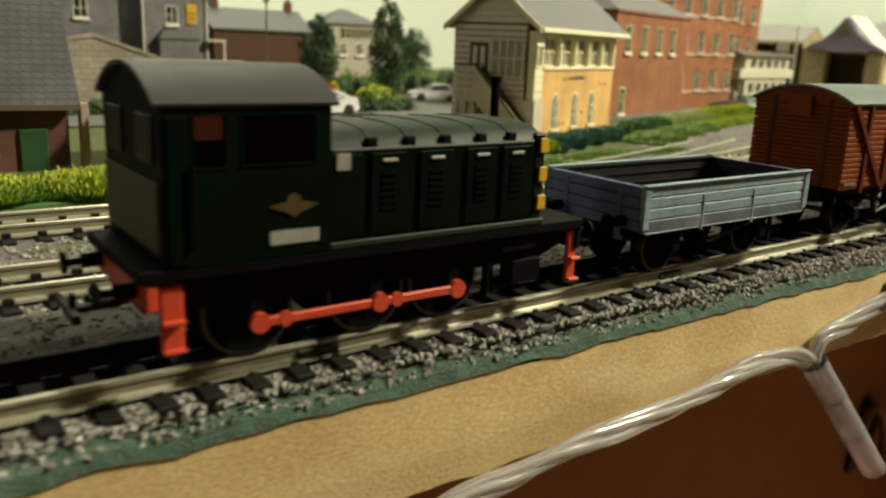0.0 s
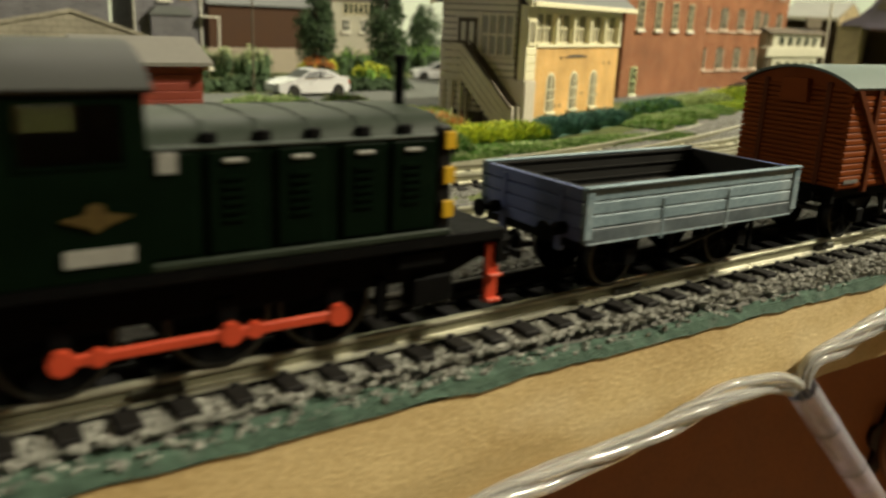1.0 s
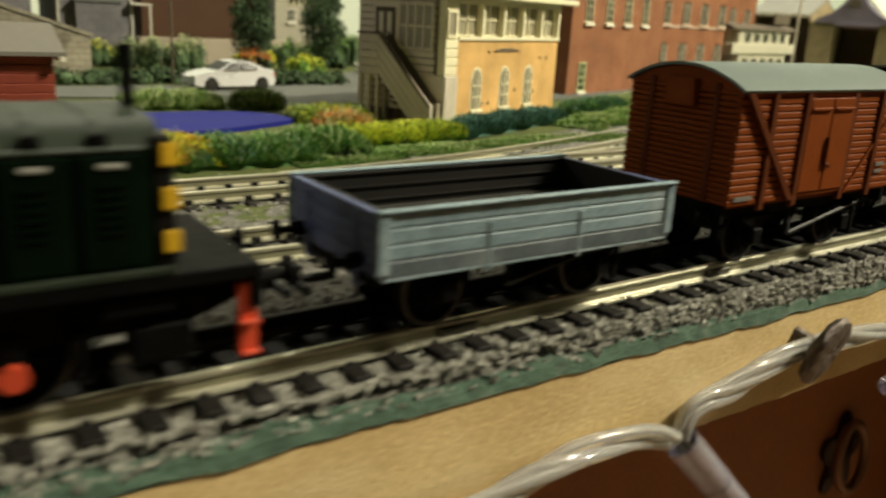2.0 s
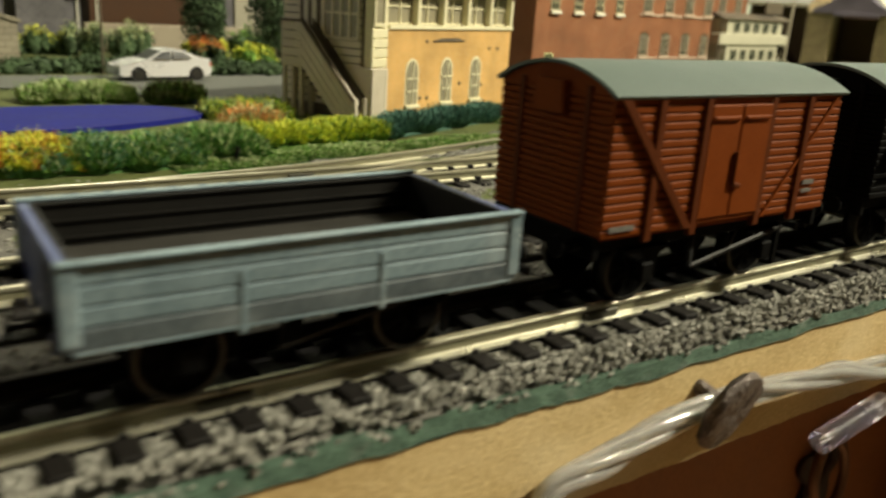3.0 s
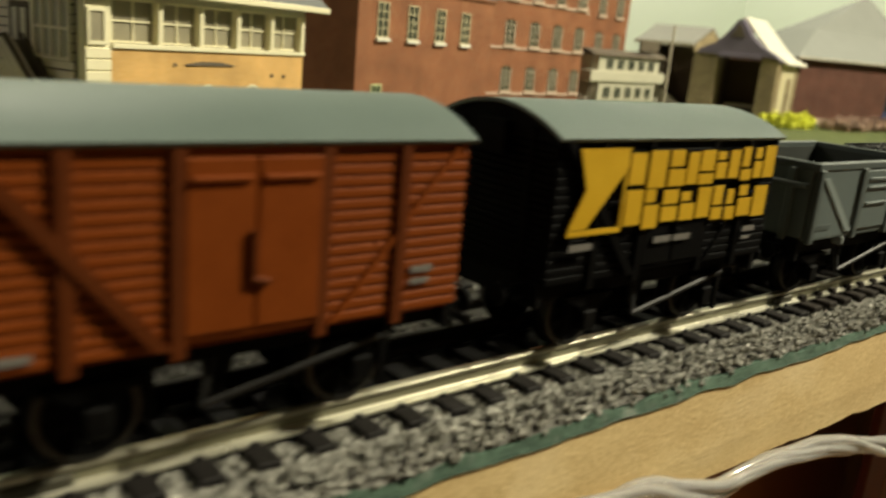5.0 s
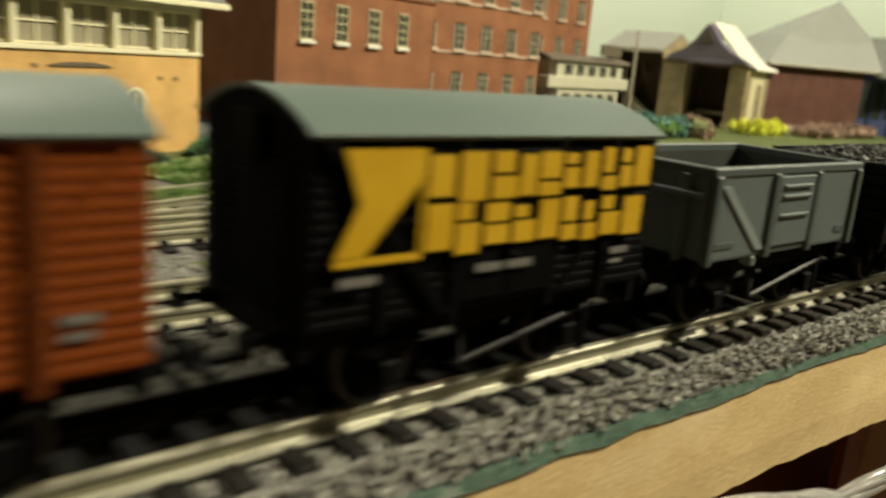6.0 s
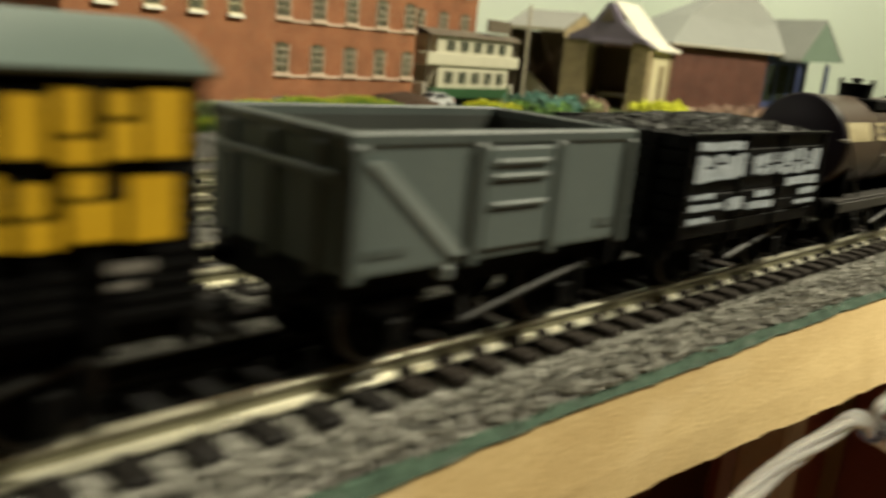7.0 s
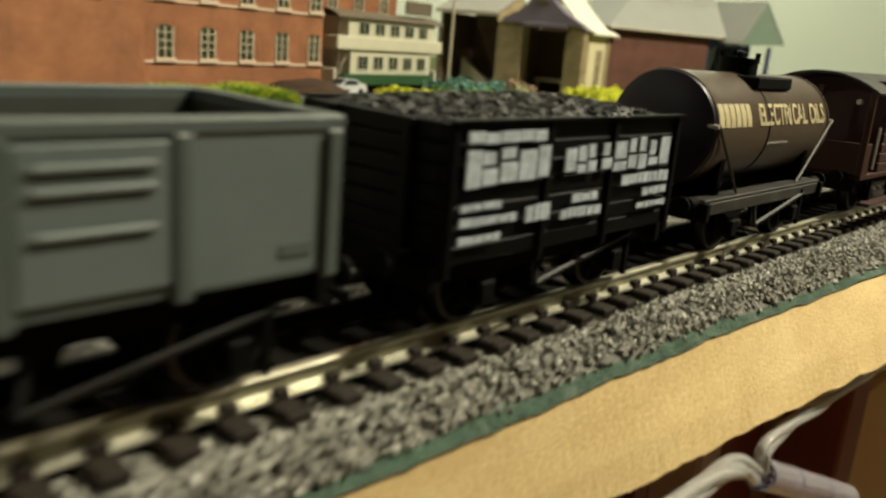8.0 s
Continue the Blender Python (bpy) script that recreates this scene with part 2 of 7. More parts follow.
    "stone_tan": brick_material("stone_tan", (0.34, 0.27, 0.15), (0.27, 0.21, 0.12), (0.18, 0.15, 0.09), 0.008, 0.004),
    "slate": brick_material("slate", (0.085, 0.09, 0.10), (0.07, 0.075, 0.085), (0.04, 0.043, 0.05), 0.004, 0.0025, rough=0.65),
    "timber_grey": material("timber_grey", (0.54, 0.49, 0.39), 0.8, dark=(0.38, 0.34, 0.26), scale=80, fine=1200),
    "gable_paint": material("gable_paint", (0.80, 0.75, 0.64), 0.75, dark=(0.64, 0.59, 0.49), scale=80, fine=1200),
    "stair_brown": material("stair_brown", (0.72, 0.66, 0.54), 0.8, dark=(0.52, 0.47, 0.37), scale=80, fine=1200),
    "timber_dark": material("timber_dark", (0.15, 0.12, 0.085), 0.8, dark=(0.08, 0.065, 0.045), scale=80, fine=1200),
    "slate_plain": material("roof_slate", (0.1615, 0.17, 0.1658), 0.65, dark=(0.119, 0.1275, 0.1232), scale=60, fine=900, bump=0.0004),
    "roof_green": material("roof_grey_green", (0.310, 0.322, 0.300), 0.65, dark=(0.250, 0.265, 0.246), scale=40, fine=600),
    "earth": material("earth_brown", (0.055, 0.030, 0.016), 0.95, dark=(0.03, 0.016, 0.009), scale=80, fine=900, bump=0.001),
    "stem_green": material("stem_green", (0.13, 0.30, 0.075), 0.9, dark=(0.06, 0.16, 0.045), scale=70, island=0.5),
    "stem_teal": material("stem_teal", (0.09, 0.20, 0.14), 0.9, dark=(0.04, 0.11, 0.08), scale=70, island=0.6),
    "brown_wall": material("brown_wall", (0.085, 0.040, 0.018), 0.8, dark=(0.058, 0.026, 0.012), scale=60, fine=900),
    "render_white": material("render_white", (0.78, 0.76, 0.66), 0.75, dark=(0.66, 0.64, 0.54), scale=60, fine=900),
    "villa_render": material("villa_render", (0.45, 0.43, 0.34), 0.8, dark=(0.36, 0.34, 0.27), scale=60, fine=900),
    "garden_stone": material("garden_stone", (0.46, 0.40, 0.31), 0.85, dark=(0.35, 0.30, 0.23), scale=70, fine=900),
    "tram_cream": material("tram_cream", (0.56, 0.54, 0.42), 0.65, dark=(0.44, 0.42, 0.32), scale=60, fine=900),
    "box_cream": material("box_cream", (0.82, 0.77, 0.54), 0.65, dark=(0.70, 0.65, 0.44), scale=60, fine=900),
    "box_pane": material("box_pane", (0.36, 0.33, 0.23), 0.2, dark=(0.22, 0.20, 0.14), scale=90),
    "render_cream": material("render_cream", (0.70, 0.64, 0.42), 0.7, dark=(0.58, 0.52, 0.33), scale=60, fine=900),
    "tram_green": material("tram_green", (0.03, 0.09, 0.035), 0.5, scale=80),
    "bay_slate": material("bay_slate", (0.33, 0.33, 0.30), 0.75, dark=(0.24, 0.24, 0.22), scale=50, fine=700),
    "roof_moss": material("roof_moss", (0.20, 0.27, 0.215), 0.75, dark=(0.15, 0.21, 0.165), scale=45, fine=700),
    "purple_slate": material("purple_slate", (0.19, 0.165, 0.22), 0.7, dark=(0.13, 0.11, 0.155), scale=60),
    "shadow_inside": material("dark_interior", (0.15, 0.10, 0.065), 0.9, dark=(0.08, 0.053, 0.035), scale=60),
    "wall_paint": material("wall_paint", (0.81, 0.875, 0.765), 0.85, dark=(0.78, 0.845, 0.735), scale=2, fine=60),
    # unseen walls and ceiling are kept dark to limit light bounced onto the train
    "wall_other": material("wall_other", (0.15, 0.125, 0.09), 0.9, dark=(0.12, 0.10, 0.07), scale=2, fine=60),
    "ceiling_paint": material("ceiling_paint", (0.42, 0.41, 0.365), 0.9, scale=2, fine=60, dark=(0.38, 0.37, 0.33)),
    "carpet": material("carpet", (0.42, 0.28, 0.165), 0.95, dark=(0.30, 0.195, 0.11), scale=6, fine=300, bump=0.002),
    "beam_brown": material("beam_brown", (0.36, 0.135, 0.045), 0.6, dark=(0.235, 0.088, 0.030), scale=30, fine=300),
    "pale_wood": material("pale_wood", (0.42, 0.33, 0.25), 0.7, dark=(0.33, 0.25, 0.18), scale=20, fine=300),
    "red_wood": material("red_wood", (0.20, 0.045, 0.02), 0.5, dark=(0.12, 0.025, 0.012), scale=20, fine=300),
    "card_tan": material("cardboard_tan", (0.60, 0.42, 0.22), 0.85, dark=(0.50, 0.35, 0.18), scale=10, fine=200),
    "wire_clear": glass_material("wire_clear", (1.0, 1.0, 0.99), 0.06, 0.78),
    "tube_clear": glass_material("tube_clear", (0.80, 0.77, 0.86), 0.42, 0.97, 1.16),
    "cab_glass": glass_material("cab_glass", (0.42, 0.40, 0.36), 0.05),
    "brass_dark": material("brass_dark", (0.030, 0.012, 0.006), 0.35, 0.3, dark=(0.012, 0.005, 0.003), scale=80),
    "brass": material("old_brass", (0.26, 0.14, 0.09), 0.45, 0.4, dark=(0.15, 0.08, 0.05), scale=60, fine=600),
    "tube_pale": glass_material("tube_pale", (0.93, 0.90, 1.0), 0.16, 0.84),
    "bulb_dim": material("bulb_dim", (0.13, 0.10, 0.11), 0.4, dark=(0.08, 0.06, 0.065), scale=400),
    "copper": material("wire_core", (0.55, 0.53, 0.47), 0.35, 0.9, scale=200),
    "screw": material("screw_steel", (0.20, 0.165, 0.15), 0.4, 0.4, dark=(0.055, 0.045, 0.04), scale=350, fine=900, bump=0.0015),
    "pane_grey": material("window_grey", (0.40, 0.385, 0.33), 0.3, dark=(0.28, 0.27, 0.23), scale=120),
    "pane": material("window_dark", (0.03, 0.04, 0.03), 0.12, scale=60),
    "pane_light": material("window_light", (0.24, 0.22, 0.15), 0.2, dark=(0.14, 0.13, 0.09), scale=60),
    "pane_green": material("window_green", (0.045, 0.05, 0.022), 0.25, dark=(0.02, 0.022, 0.01), scale=90),
    "frame_olive": material("frame_cream", (0.60, 0.54, 0.43), 0.6, dark=(0.45, 0.40, 0.31), scale=90),
    "sill_stone": material("sill_stone", (0.60, 0.48, 0.37), 0.8, dark=(0.48, 0.36, 0.27), scale=90, fine=900),
    "blue_frame": material("blue_frame", (0.06, 0.08, 0.20), 0.6, scale=60),
}


# ---- mesh helpers ----
def box(bm, x0, x1, y0, y1, z0, z1, bevel=0.0):
    r = bmesh.ops.create_cube(bm, size=1.0)
    vs = r["verts"]
    for v in vs:
        v.co = Vector(((x0 + x1) / 2 + v.co.x * (x1 - x0), (y0 + y1) / 2 + v.co.y * (y1 - y0), (z0 + z1) / 2 + v.co.z * (z1 - z0)))
    if bevel:
        es = list({e for v in vs for e in v.link_edges})
        bmesh.ops.bevel(bm, geom=es, offset=bevel, segments=1, affect="EDGES", profile=0.7)
    return vs


def boxes(*rows, bevel=0.0):
    bm = bmesh.new()
    for r in rows:
        box(bm, *r, bevel=bevel)
    return bm


def rod(bm, p, q, r, seg=10, r2=None, caps=True):
    p, q = Vector(p), Vector(q)
    d = q - p
    m = Matrix.Translation((p + q) / 2) @ d.to_track_quat("Z", "Y").to_matrix().to_4x4()
    bmesh.ops.create_cone(bm, cap_ends=caps, segments=seg, radius1=r, radius2=r if r2 is None else r2, depth=d.length, matrix=m)


def rods(*rows, seg=10):
    bm = bmesh.new()
    for p, q, r in rows:
        rod(bm, p, q, r, seg)
    return bm


def prism(bm, profile, axis, a, b):
    """Extrude a closed profile of 2D points along x ('x': points are y, z) or y ('y': points are x, z) or z."""
    def at(u, v, w):
        return {"x": (w, u, v), "y": (u, w, v), "z": (u, v, w)}[axis]
    lo = [bm.verts.new(at(u, v, a)) for u, v in profile]
    hi = [bm.verts.new(at(u, v, b)) for u, v in profile]
    n = len(profile)
    bm.faces.new(lo)
    bm.faces.new(hi)
    for i in range(n):
        bm.faces.new((lo[i], lo[(i + 1) % n], hi[(i + 1) % n], hi[i]))
    return bm


def prisms(*rows):
    bm = bmesh.new()
    for r in rows:
        prism(bm, *r)
    return bm


def mesh_of(name, bm, mat, smooth=None):
    bmesh.ops.recalc_face_normals(bm, faces=bm.faces)
    me = bpy.data.meshes.new(name)
    bm.to_mesh(me)
    bm.free()
    if mat:
        me.materials.append(mat)
    if smooth:
        me.polygons.foreach_set("use_smooth", [True] * len(me.polygons))
        me.set_sharp_from_angle(angle=radians(smooth))
    return me


def part(name, bm, mat, parent, label="", smooth=None):
    ob = new(name, mesh_of(name, bm, mat, smooth))
    ob.parent = parent
    if label:
        tagged(ob, label)
    return ob


def shared(name, me, parent, m):
    """One more piece on an existing mesh."""
    ob = new(name, me)
    ob.parent = parent
    ob.matrix_basis = m
    return ob


def thing(name, m, label, category, group="", kind=""):
    ob = new(name)
    ob.empty_display_size = 0.01
    ob.matrix_basis = m
    return tagged(ob, label, category, group, kind)


def setting(name, bm, mat, label, category, smooth=None):
    return tagged(new(name, mesh_of(name, bm, mat, smooth)), label, category, kind="structure")


def pydata(name, verts, faces, mat):
    me = bpy.data.meshes.new(name)
    me.from_pydata(verts, [], faces)
    me.materials.append(mat)
    return me


# ---- the room and the board ----
def lerp(x, pts):
    for (a, p), (b, q) in zip(pts, pts[1:]):
        if x <= b:
            return p + (q - p) * max(0.0, (x - a) / (b - a))
    return pts[-1][1]


EDGE = [(-0.6, -0.0228), (0.50, -0.0222), (0.58, -0.0238), (0.63, -0.0255), (0.70, -0.0295), (0.80, -0.036), (1.6, -0.085)]
LEAN = [(-0.6, 0.0), (0.45, 0.0), (0.55, -0.0015), (0.60, -0.0050), (0.70, -0.0092), (1.6, -0.02)]


RAIL_HIGH = 0.0036
# the front track climbs a little from west to east
FRONT_RAIL = [(-0.35, 0.0060), (0.06, 0.0062), (0.11, 0.0065), (0.155, 0.0069), (0.21, 0.0076), (0.27, 0.0084), (0.31, 0.0086), (0.40, 0.0096), (0.47, 0.0098), (1.5, 0.0098)]


def front_rail(x):
    return lerp(x, FRONT_RAIL)


def bed_top(x):
    """Top of the ballast at the front track's sleeper ends."""
    return front_rail(x) - RAIL_HIGH - (0.0016 if x < 0.47 else 0.0024)


def edge(x):
    return lerp(x, EDGE)


def ground_height(x, y):
    back = lerp(y, [(0.13, 0.0), (0.20, 1.0)])
    far = lerp(x, [(0.66, 0.0), (1.15, 1.0)])
    return 0.0045 + back * (0.0045 - 0.0185 * far) + 0.0006 * noise.noise((x * 40, y * 40, 0))


R0, R1, S0, S1, FLOOR, CEIL = -3.0, 3.2, -4.2, 1.75, -0.95, 1.45
setting("floor", boxes((R0, R1, S0, S1, FLOOR - 0.05, FLOOR)), M["carpet"], "dark brown carpet of the room below the layout", "floor")
setting("ceiling", boxes((R0, R1, S0, S1, CEIL, CEIL + 0.05)), M["ceiling_paint"], "plain unseen ceiling, mid grey to lessen bounced light", "ceiling")
setting("wall_north", boxes((R0, R1, S1, S1 + 0.1, FLOOR, CEIL)), M["wall_paint"], "pale green painted wall behind the layout", "wall")
setting("wall_south", boxes((R0, R1, S0 - 0.1, S0, FLOOR, CEIL)), M["wall_other"], "unseen dull tan wall, kept dark to lessen bounced light", "wall")
setting("wall_east", boxes((R1, R1 + 0.1, S0 - 0.1, S1 + 0.1, FLOOR, CEIL)), M["wall_paint"], "pale green painted wall at the end of the layout", "wall")
setting("wall_west", boxes((R0 - 0.1, R0, S0 - 0.1, S1 + 0.1, FLOOR, CEIL)), M["wall_other"], "unseen dull tan wall, kept dark to lessen bounced light", "wall")


def strip_solid(xs, rows, jag):
    """A long solid along x whose cross-section is rows of (y offset from the edge, z); jag roughens the first rows."""
    bm = bmesh.new()
    rings = []
    for x in xs:
        ring = []
        for i, (dy, z) in enumerate(rows):
            w = jag[i] * (noise.noise((x * 90, i * 7.3, 1)) + 0.5 * noise.noise((x * 330, i * 5.1, 4)))
            out = lerp(x, LEAN) * min(1.0, max(0.0, (-0.0028 - z) / 0.0234))
            ring.append(bm.verts.new((x, (edge(x) + out + dy) if dy < 0.05 else dy, z + w)))
        rings.append(ring)
    n = len(rows)
    for a, b in zip(rings, rings[1:]):
        for i in range(n):
            bm.faces.new((a[i], a[(i + 1) % n], b[(i + 1) % n], b[i]))
    bm.faces.new(rings[0])
    bm.faces.new(rings[-1])
    return bm


XS = [-0.5 + 0.003 * i for i in range(700)]
setting("baseboard", strip_solid(XS, [(0.0, -0.0028), (0.0, -0.010), (0.0, -0.018), (0.0005, -0.0262), (0.11, -0.0262), (0.11, -0.0028)],
                                 [0.0006, 0.0, 0.0, 0.0009, 0, 0]), M["fibreboard"], "tan fibreboard baseboard with a rough sawn front edge", "baseboard")
setting("underlay_mat", strip_solid(XS, [(0.0006, -0.0005), (-0.0004, -0.0026), (0.0012, -0.0026), (0.10, -0.0026), (0.10, -0.0005)],
                                    [0.0011, 0.0010, 0.0, 0, 0]), M["mat_green"], "dark green underlay mat with a ragged edge under the ballast", "underlay")

# scenery ground in one sheet
bm = bmesh.new()
NX, NY = 150, 90
grid = [[bm.verts.new((x, y, ground_height(x, y))) for y in [0.085 + (S1 - 0.087) * (j / NY) ** 1.8 for j in range(NY + 1)]] for x in [-0.9 + (R1 - 0.01 + 0.9) * i / NX for i in range(NX + 1)]]
for i in range(NX):
    for j in range(NY):
        bm.faces.new((grid[i][j], grid[i + 1][j], grid[i + 1][j + 1], grid[i][j + 1]))
setting("ground", bm, M["grass"], "green scatter grass over the layout's ground", "ground", 60)
setting("layout_deck", boxes((-0.9, R1 - 0.01, 0.085, S1 - 0.002, -0.040, -0.0262)), M["beam_brown"], "brown board that carries the layout's scenery", "board")

def shoulder(x):
    """How far the ballast stays back from the board's edge."""
    w = lerp(x, [(-0.1, 0.0060), (0.155, 0.0054), (0.21, 0.0034), (0.27, 0.0027), (0.30, 0.0014), (0.34, 0.0003), (0.42, 0.0014), (0.50, 0.0002), (0.60, 0.0008), (0.75, 0.0002)])
    return w + 0.0009 * noise.noise((x * 55, 2.0, 0)) + 0.0004 * noise.noise((x * 210, 5.0, 0))


# ballast bed: a rough sheet with shoulders
bm = bmesh.new()
YS = [0.0014, 0.0030, 0.0046, 0.0070]
cols = []
for x in [-0.45 + 0.004 * i for i in range(520)]:
    ys = [edge(x) + shoulder(x) + d - 0.0010 for d in YS] + [-0.009 + 0.004 * k for k in range(41)]
    top = bed_top(x) - 0.0005
    zs = [-0.0005, 0.25 * top, 0.6 * top, 0.9 * top] + [top if y < 0.0165 else 0.0046 for y in ys[4:]]
    cols.append([bm.verts.new((x, y, z - (0.0015 if abs(y) < 0.0095 else 0) + (0.0005 * noise.noise((x * 260, y * 260, 3)) if k else 0))) for k, (y, z) in enumerate(zip(ys, zs))])
for a, b in zip(cols, cols[1:]):
    for k in range(len(a) - 1):
        bm.faces.new((a[k], b[k], b[k + 1], a[k + 1]))
setting("ballast_bed", bm, M["ballast_bed"], "dark grey glued ballast bed below the tracks", "ballast", 80)


# black sheet added between the front rails to darken the shaded gaps
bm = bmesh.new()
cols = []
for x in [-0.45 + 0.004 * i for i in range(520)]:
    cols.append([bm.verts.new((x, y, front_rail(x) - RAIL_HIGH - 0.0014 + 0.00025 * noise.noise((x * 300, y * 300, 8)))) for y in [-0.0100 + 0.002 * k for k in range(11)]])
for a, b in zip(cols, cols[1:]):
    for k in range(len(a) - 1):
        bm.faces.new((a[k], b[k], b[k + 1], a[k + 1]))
setting("track_shade_sheet", bm, M["gap_shade"], "black sheet that stands in for shade between the front track's rails", "underlay", 80)


def scatter(name, n, place, size, mat, label, category, seed):
    """Many small angular lumps in one mesh; place(rng) gives a spot."""
    rng = np.random.default_rng(seed)
    octa = np.array([(1, 0, 0), (-1, 0, 0), (0, 1, 0), (0, -1, 0), (0, 0, 1), (0, 0, -1)], float)
    tri = [(0, 2, 4), (2, 1, 4), (1, 3, 4), (3, 0, 4), (2, 0, 5), (1, 2, 5), (3, 1, 5), (0, 3, 5)]
    spots = np.array([place(rng) for _ in range(n)])
    turn = rng.normal(size=(n, 3, 3))
    turn = np.linalg.qr(turn)[0]
    radii = size * rng.uniform(0.55, 1.25, (n, 1, 3)) * rng.uniform(0.7, 1.2, (n, 1, 1))
    pts = (octa[None] * radii + rng.normal(0, size * 0.12, (n, 6, 3))) @ turn + spots[:, None]
    verts = pts.reshape(-1, 3).tolist()
    faces = [(a + 6 * i, b + 6 * i, c + 6 * i) for i in range(n) for a, b, c in tri]
    return tagged(new(name, pydata(name, verts, faces, mat)), label, category, kind="stuff")


def near_shoulder(rng):
    x = rng.uniform(0.0, 0.95) if rng.random() < 0.85 else rng.uniform(0.95, 1.5)
    y = edge(x) + (shoulder(x) if rng.random() < 0.86 else 0.0002) + rng.random() ** 0.85 * (abs(edge(x)) - 0.0095 - shoulder(x))
    d = max(0.0, y - edge(x) - 0.6 * shoulder(x))
    return x, y, min(bed_top(x) + (0.0008 if x > 0.47 and y < -0.0172 else 0), -0.0003 + 1.1 * d) + rng.uniform(-0.0004, 0.0004)


def between(rng):
    x = rng.uniform(-0.15, 1.1)
    y = rng.uniform(0.0105, 0.150)
    return x, y, (bed_top(x) if y < 0.0165 else 0.0047) + rng.uniform(-0.0005, 0.0004)


scatter("ballast_stones", 24000, near_shoulder, 0.00078, M["ballast"], "loose grey granite ballast chips along the front track", "ballast", 3)
scatter("ballast_stones", 1100, near_shoulder, 0.00062, M["chip_white"], "scattered pale quartz chips in the ballast", "ballast", 9)
scatter("ballast_stones", 26000, between, 0.00085, M["ballast"], "loose grey granite ballast chips between the tracks", "ballast", 4)


def branch_y(x):
    return lerp(x, [(0.26, 0.121), (0.30, 0.127), (0.38, 0.147), (0.48, 0.180), (0.60, 0.226), (0.78, 0.285)])


def branch_bed(rng):
    x = rng.uniform(0.30, 0.80)
    y = rng.uniform(0.145, branch_y(x) + 0.024) if branch_y(x) > 0.125 else 0.15
    return x, y, max(0.0052, ground_height(x, y) + 0.0004) + rng.uniform(-0.0005, 0.0003)


bm = bmesh.new()
cols = []
for i in range(101):
    x = 0.28 + 0.54 * i / 100
    cols.append([bm.verts.new((x, y, ground_height(x, y) + 0.0007 + 0.0004 * noise.noise((x * 200, y * 200, 6)))) for y in [0.148 + (branch_y(x) + 0.022 - 0.148) * j / 14 for j in range(15)]])
for a, b in zip(cols, cols[1:]):
    for j in range(14):
        bm.faces.new((a[j], b[j], b[j + 1], a[j + 1]))
setting("branch_bed", bm, M["ballast_bed"], "grey ballast bed below the branch track", "ballast", 80)
scatter("ballast_stones", 9000, branch_bed, 0.00085, M["ballast"], "loose grey ballast chips along the branch track", "ballast", 6)


# ---- tracks ----
def rail_profile():
    return [(-0.0019, 0), (0.0019, 0), (0.0019, 0.0005), (0.0005, 0.0010), (0.0005, 0.0025), (0.00085, 0.0028), (0.00085, 0.0034), (0.0006, 0.0036),
            (-0.0006, 0.0036), (-0.00085, 0.0034), (-0.00085, 0.0028), (-0.0005, 0.0025), (-0.0005, 0.0010), (-0.0019, 0.0005)]


def sweep(bm, line, off, level):
    """A rail swept along a plan line at a sideways offset."""
    prof, rings = rail_profile(), []
    for i, (x, y) in enumerate(line):
        a, b = Vector(line[max(i - 1, 0)]), Vector(line[min(i + 1, len(line) - 1)])
        d = (b - a).normalized()
        n = Vector((-d.y, d.x))
        rings.append([bm.verts.new((x + n.x * (off + u), y + n.y * (off + u), level(x) - RAIL_HIGH + v)) for u, v in prof])
    k = len(prof)
    for a, b in zip(rings, rings[1:]):
        for i in range(k):
            f = bm.faces.new((a[i], a[(i + 1) % k], b[(i + 1) % k], b[i]))
            f.material_index = 1 if i in (3, 4, 10, 11) else 2 if 5 <= i <= 9 else 0
    bm.faces.new(rings[0])
    bm.faces.new(rings[-1])


def sleeper_mesh(length, wide, chair):
    """A sleeper with a raised chair over each rail foot."""
    bm = boxes((-wide, wide, -length / 2, length / 2, -0.0016, 0.0), bevel=0.0003)
    for s in (-1, 1):
        for o in (-1, 1):
            y = s * 0.00893 + o * 0.0015
            box(bm, -chair, chair, y - 0.0007, y + 0.0007, -0.0002, 0.0017 if chair > 0.0012 else 0.0013 if chair > 0.0010 else 0.0006, bevel=0.0002)
    return mesh_of("sleeper", bm, M["sleeper_worn" if chair > 0.00125 else "sleeper"])


SLEEPER, CHAIRED, SHORT = sleeper_mesh(0.0325, 0.0021, 0.0009), sleeper_mesh(0.0306, 0.0021, 0.0013), sleeper_mesh(0.0325, 0.0020, 0.0012)


def track(name, line, label, pitch, gaps=(), skip=lambda s: False, chaired=lambda s: True):
    """Two rails in lengths between gaps, and sleepers along the line; pitch(x) is the sleeper spacing."""
    ob = thing(name, pose(0, 0, 0), label, "track", kind="structure")
    level = front_rail if name == "front_track" else lambda x: RT - 0.0004
    xs = [p[0] for p in line]
    cuts = [xs[0], *gaps, xs[-1]]
    fine = []
    for (x0, y0), (x1, y1) in zip(line, line[1:]):
        k = max(1, int((x1 - x0) / 0.02))
        fine += [(x0 + (x1 - x0) * i / k, y0 + (y1 - y0) * i / k) for i in range(k)]
    fine.append(line[-1])
    for off in (-0.00893, 0.00893):
        for a, b in zip(cuts, cuts[1:]):
            seg = [p for p in fine if a + 0.0004 < p[0] < b - 0.0004]
            ya, yb = lerp(a + 0.0003, fine), lerp(b - 0.0003, fine)
            bm = bmesh.new()
            sweep(bm, [(a + 0.0003, ya), *seg, (b - 0.0003, yb)], off, level)
            # the front track's far rail has the train's shade painted in
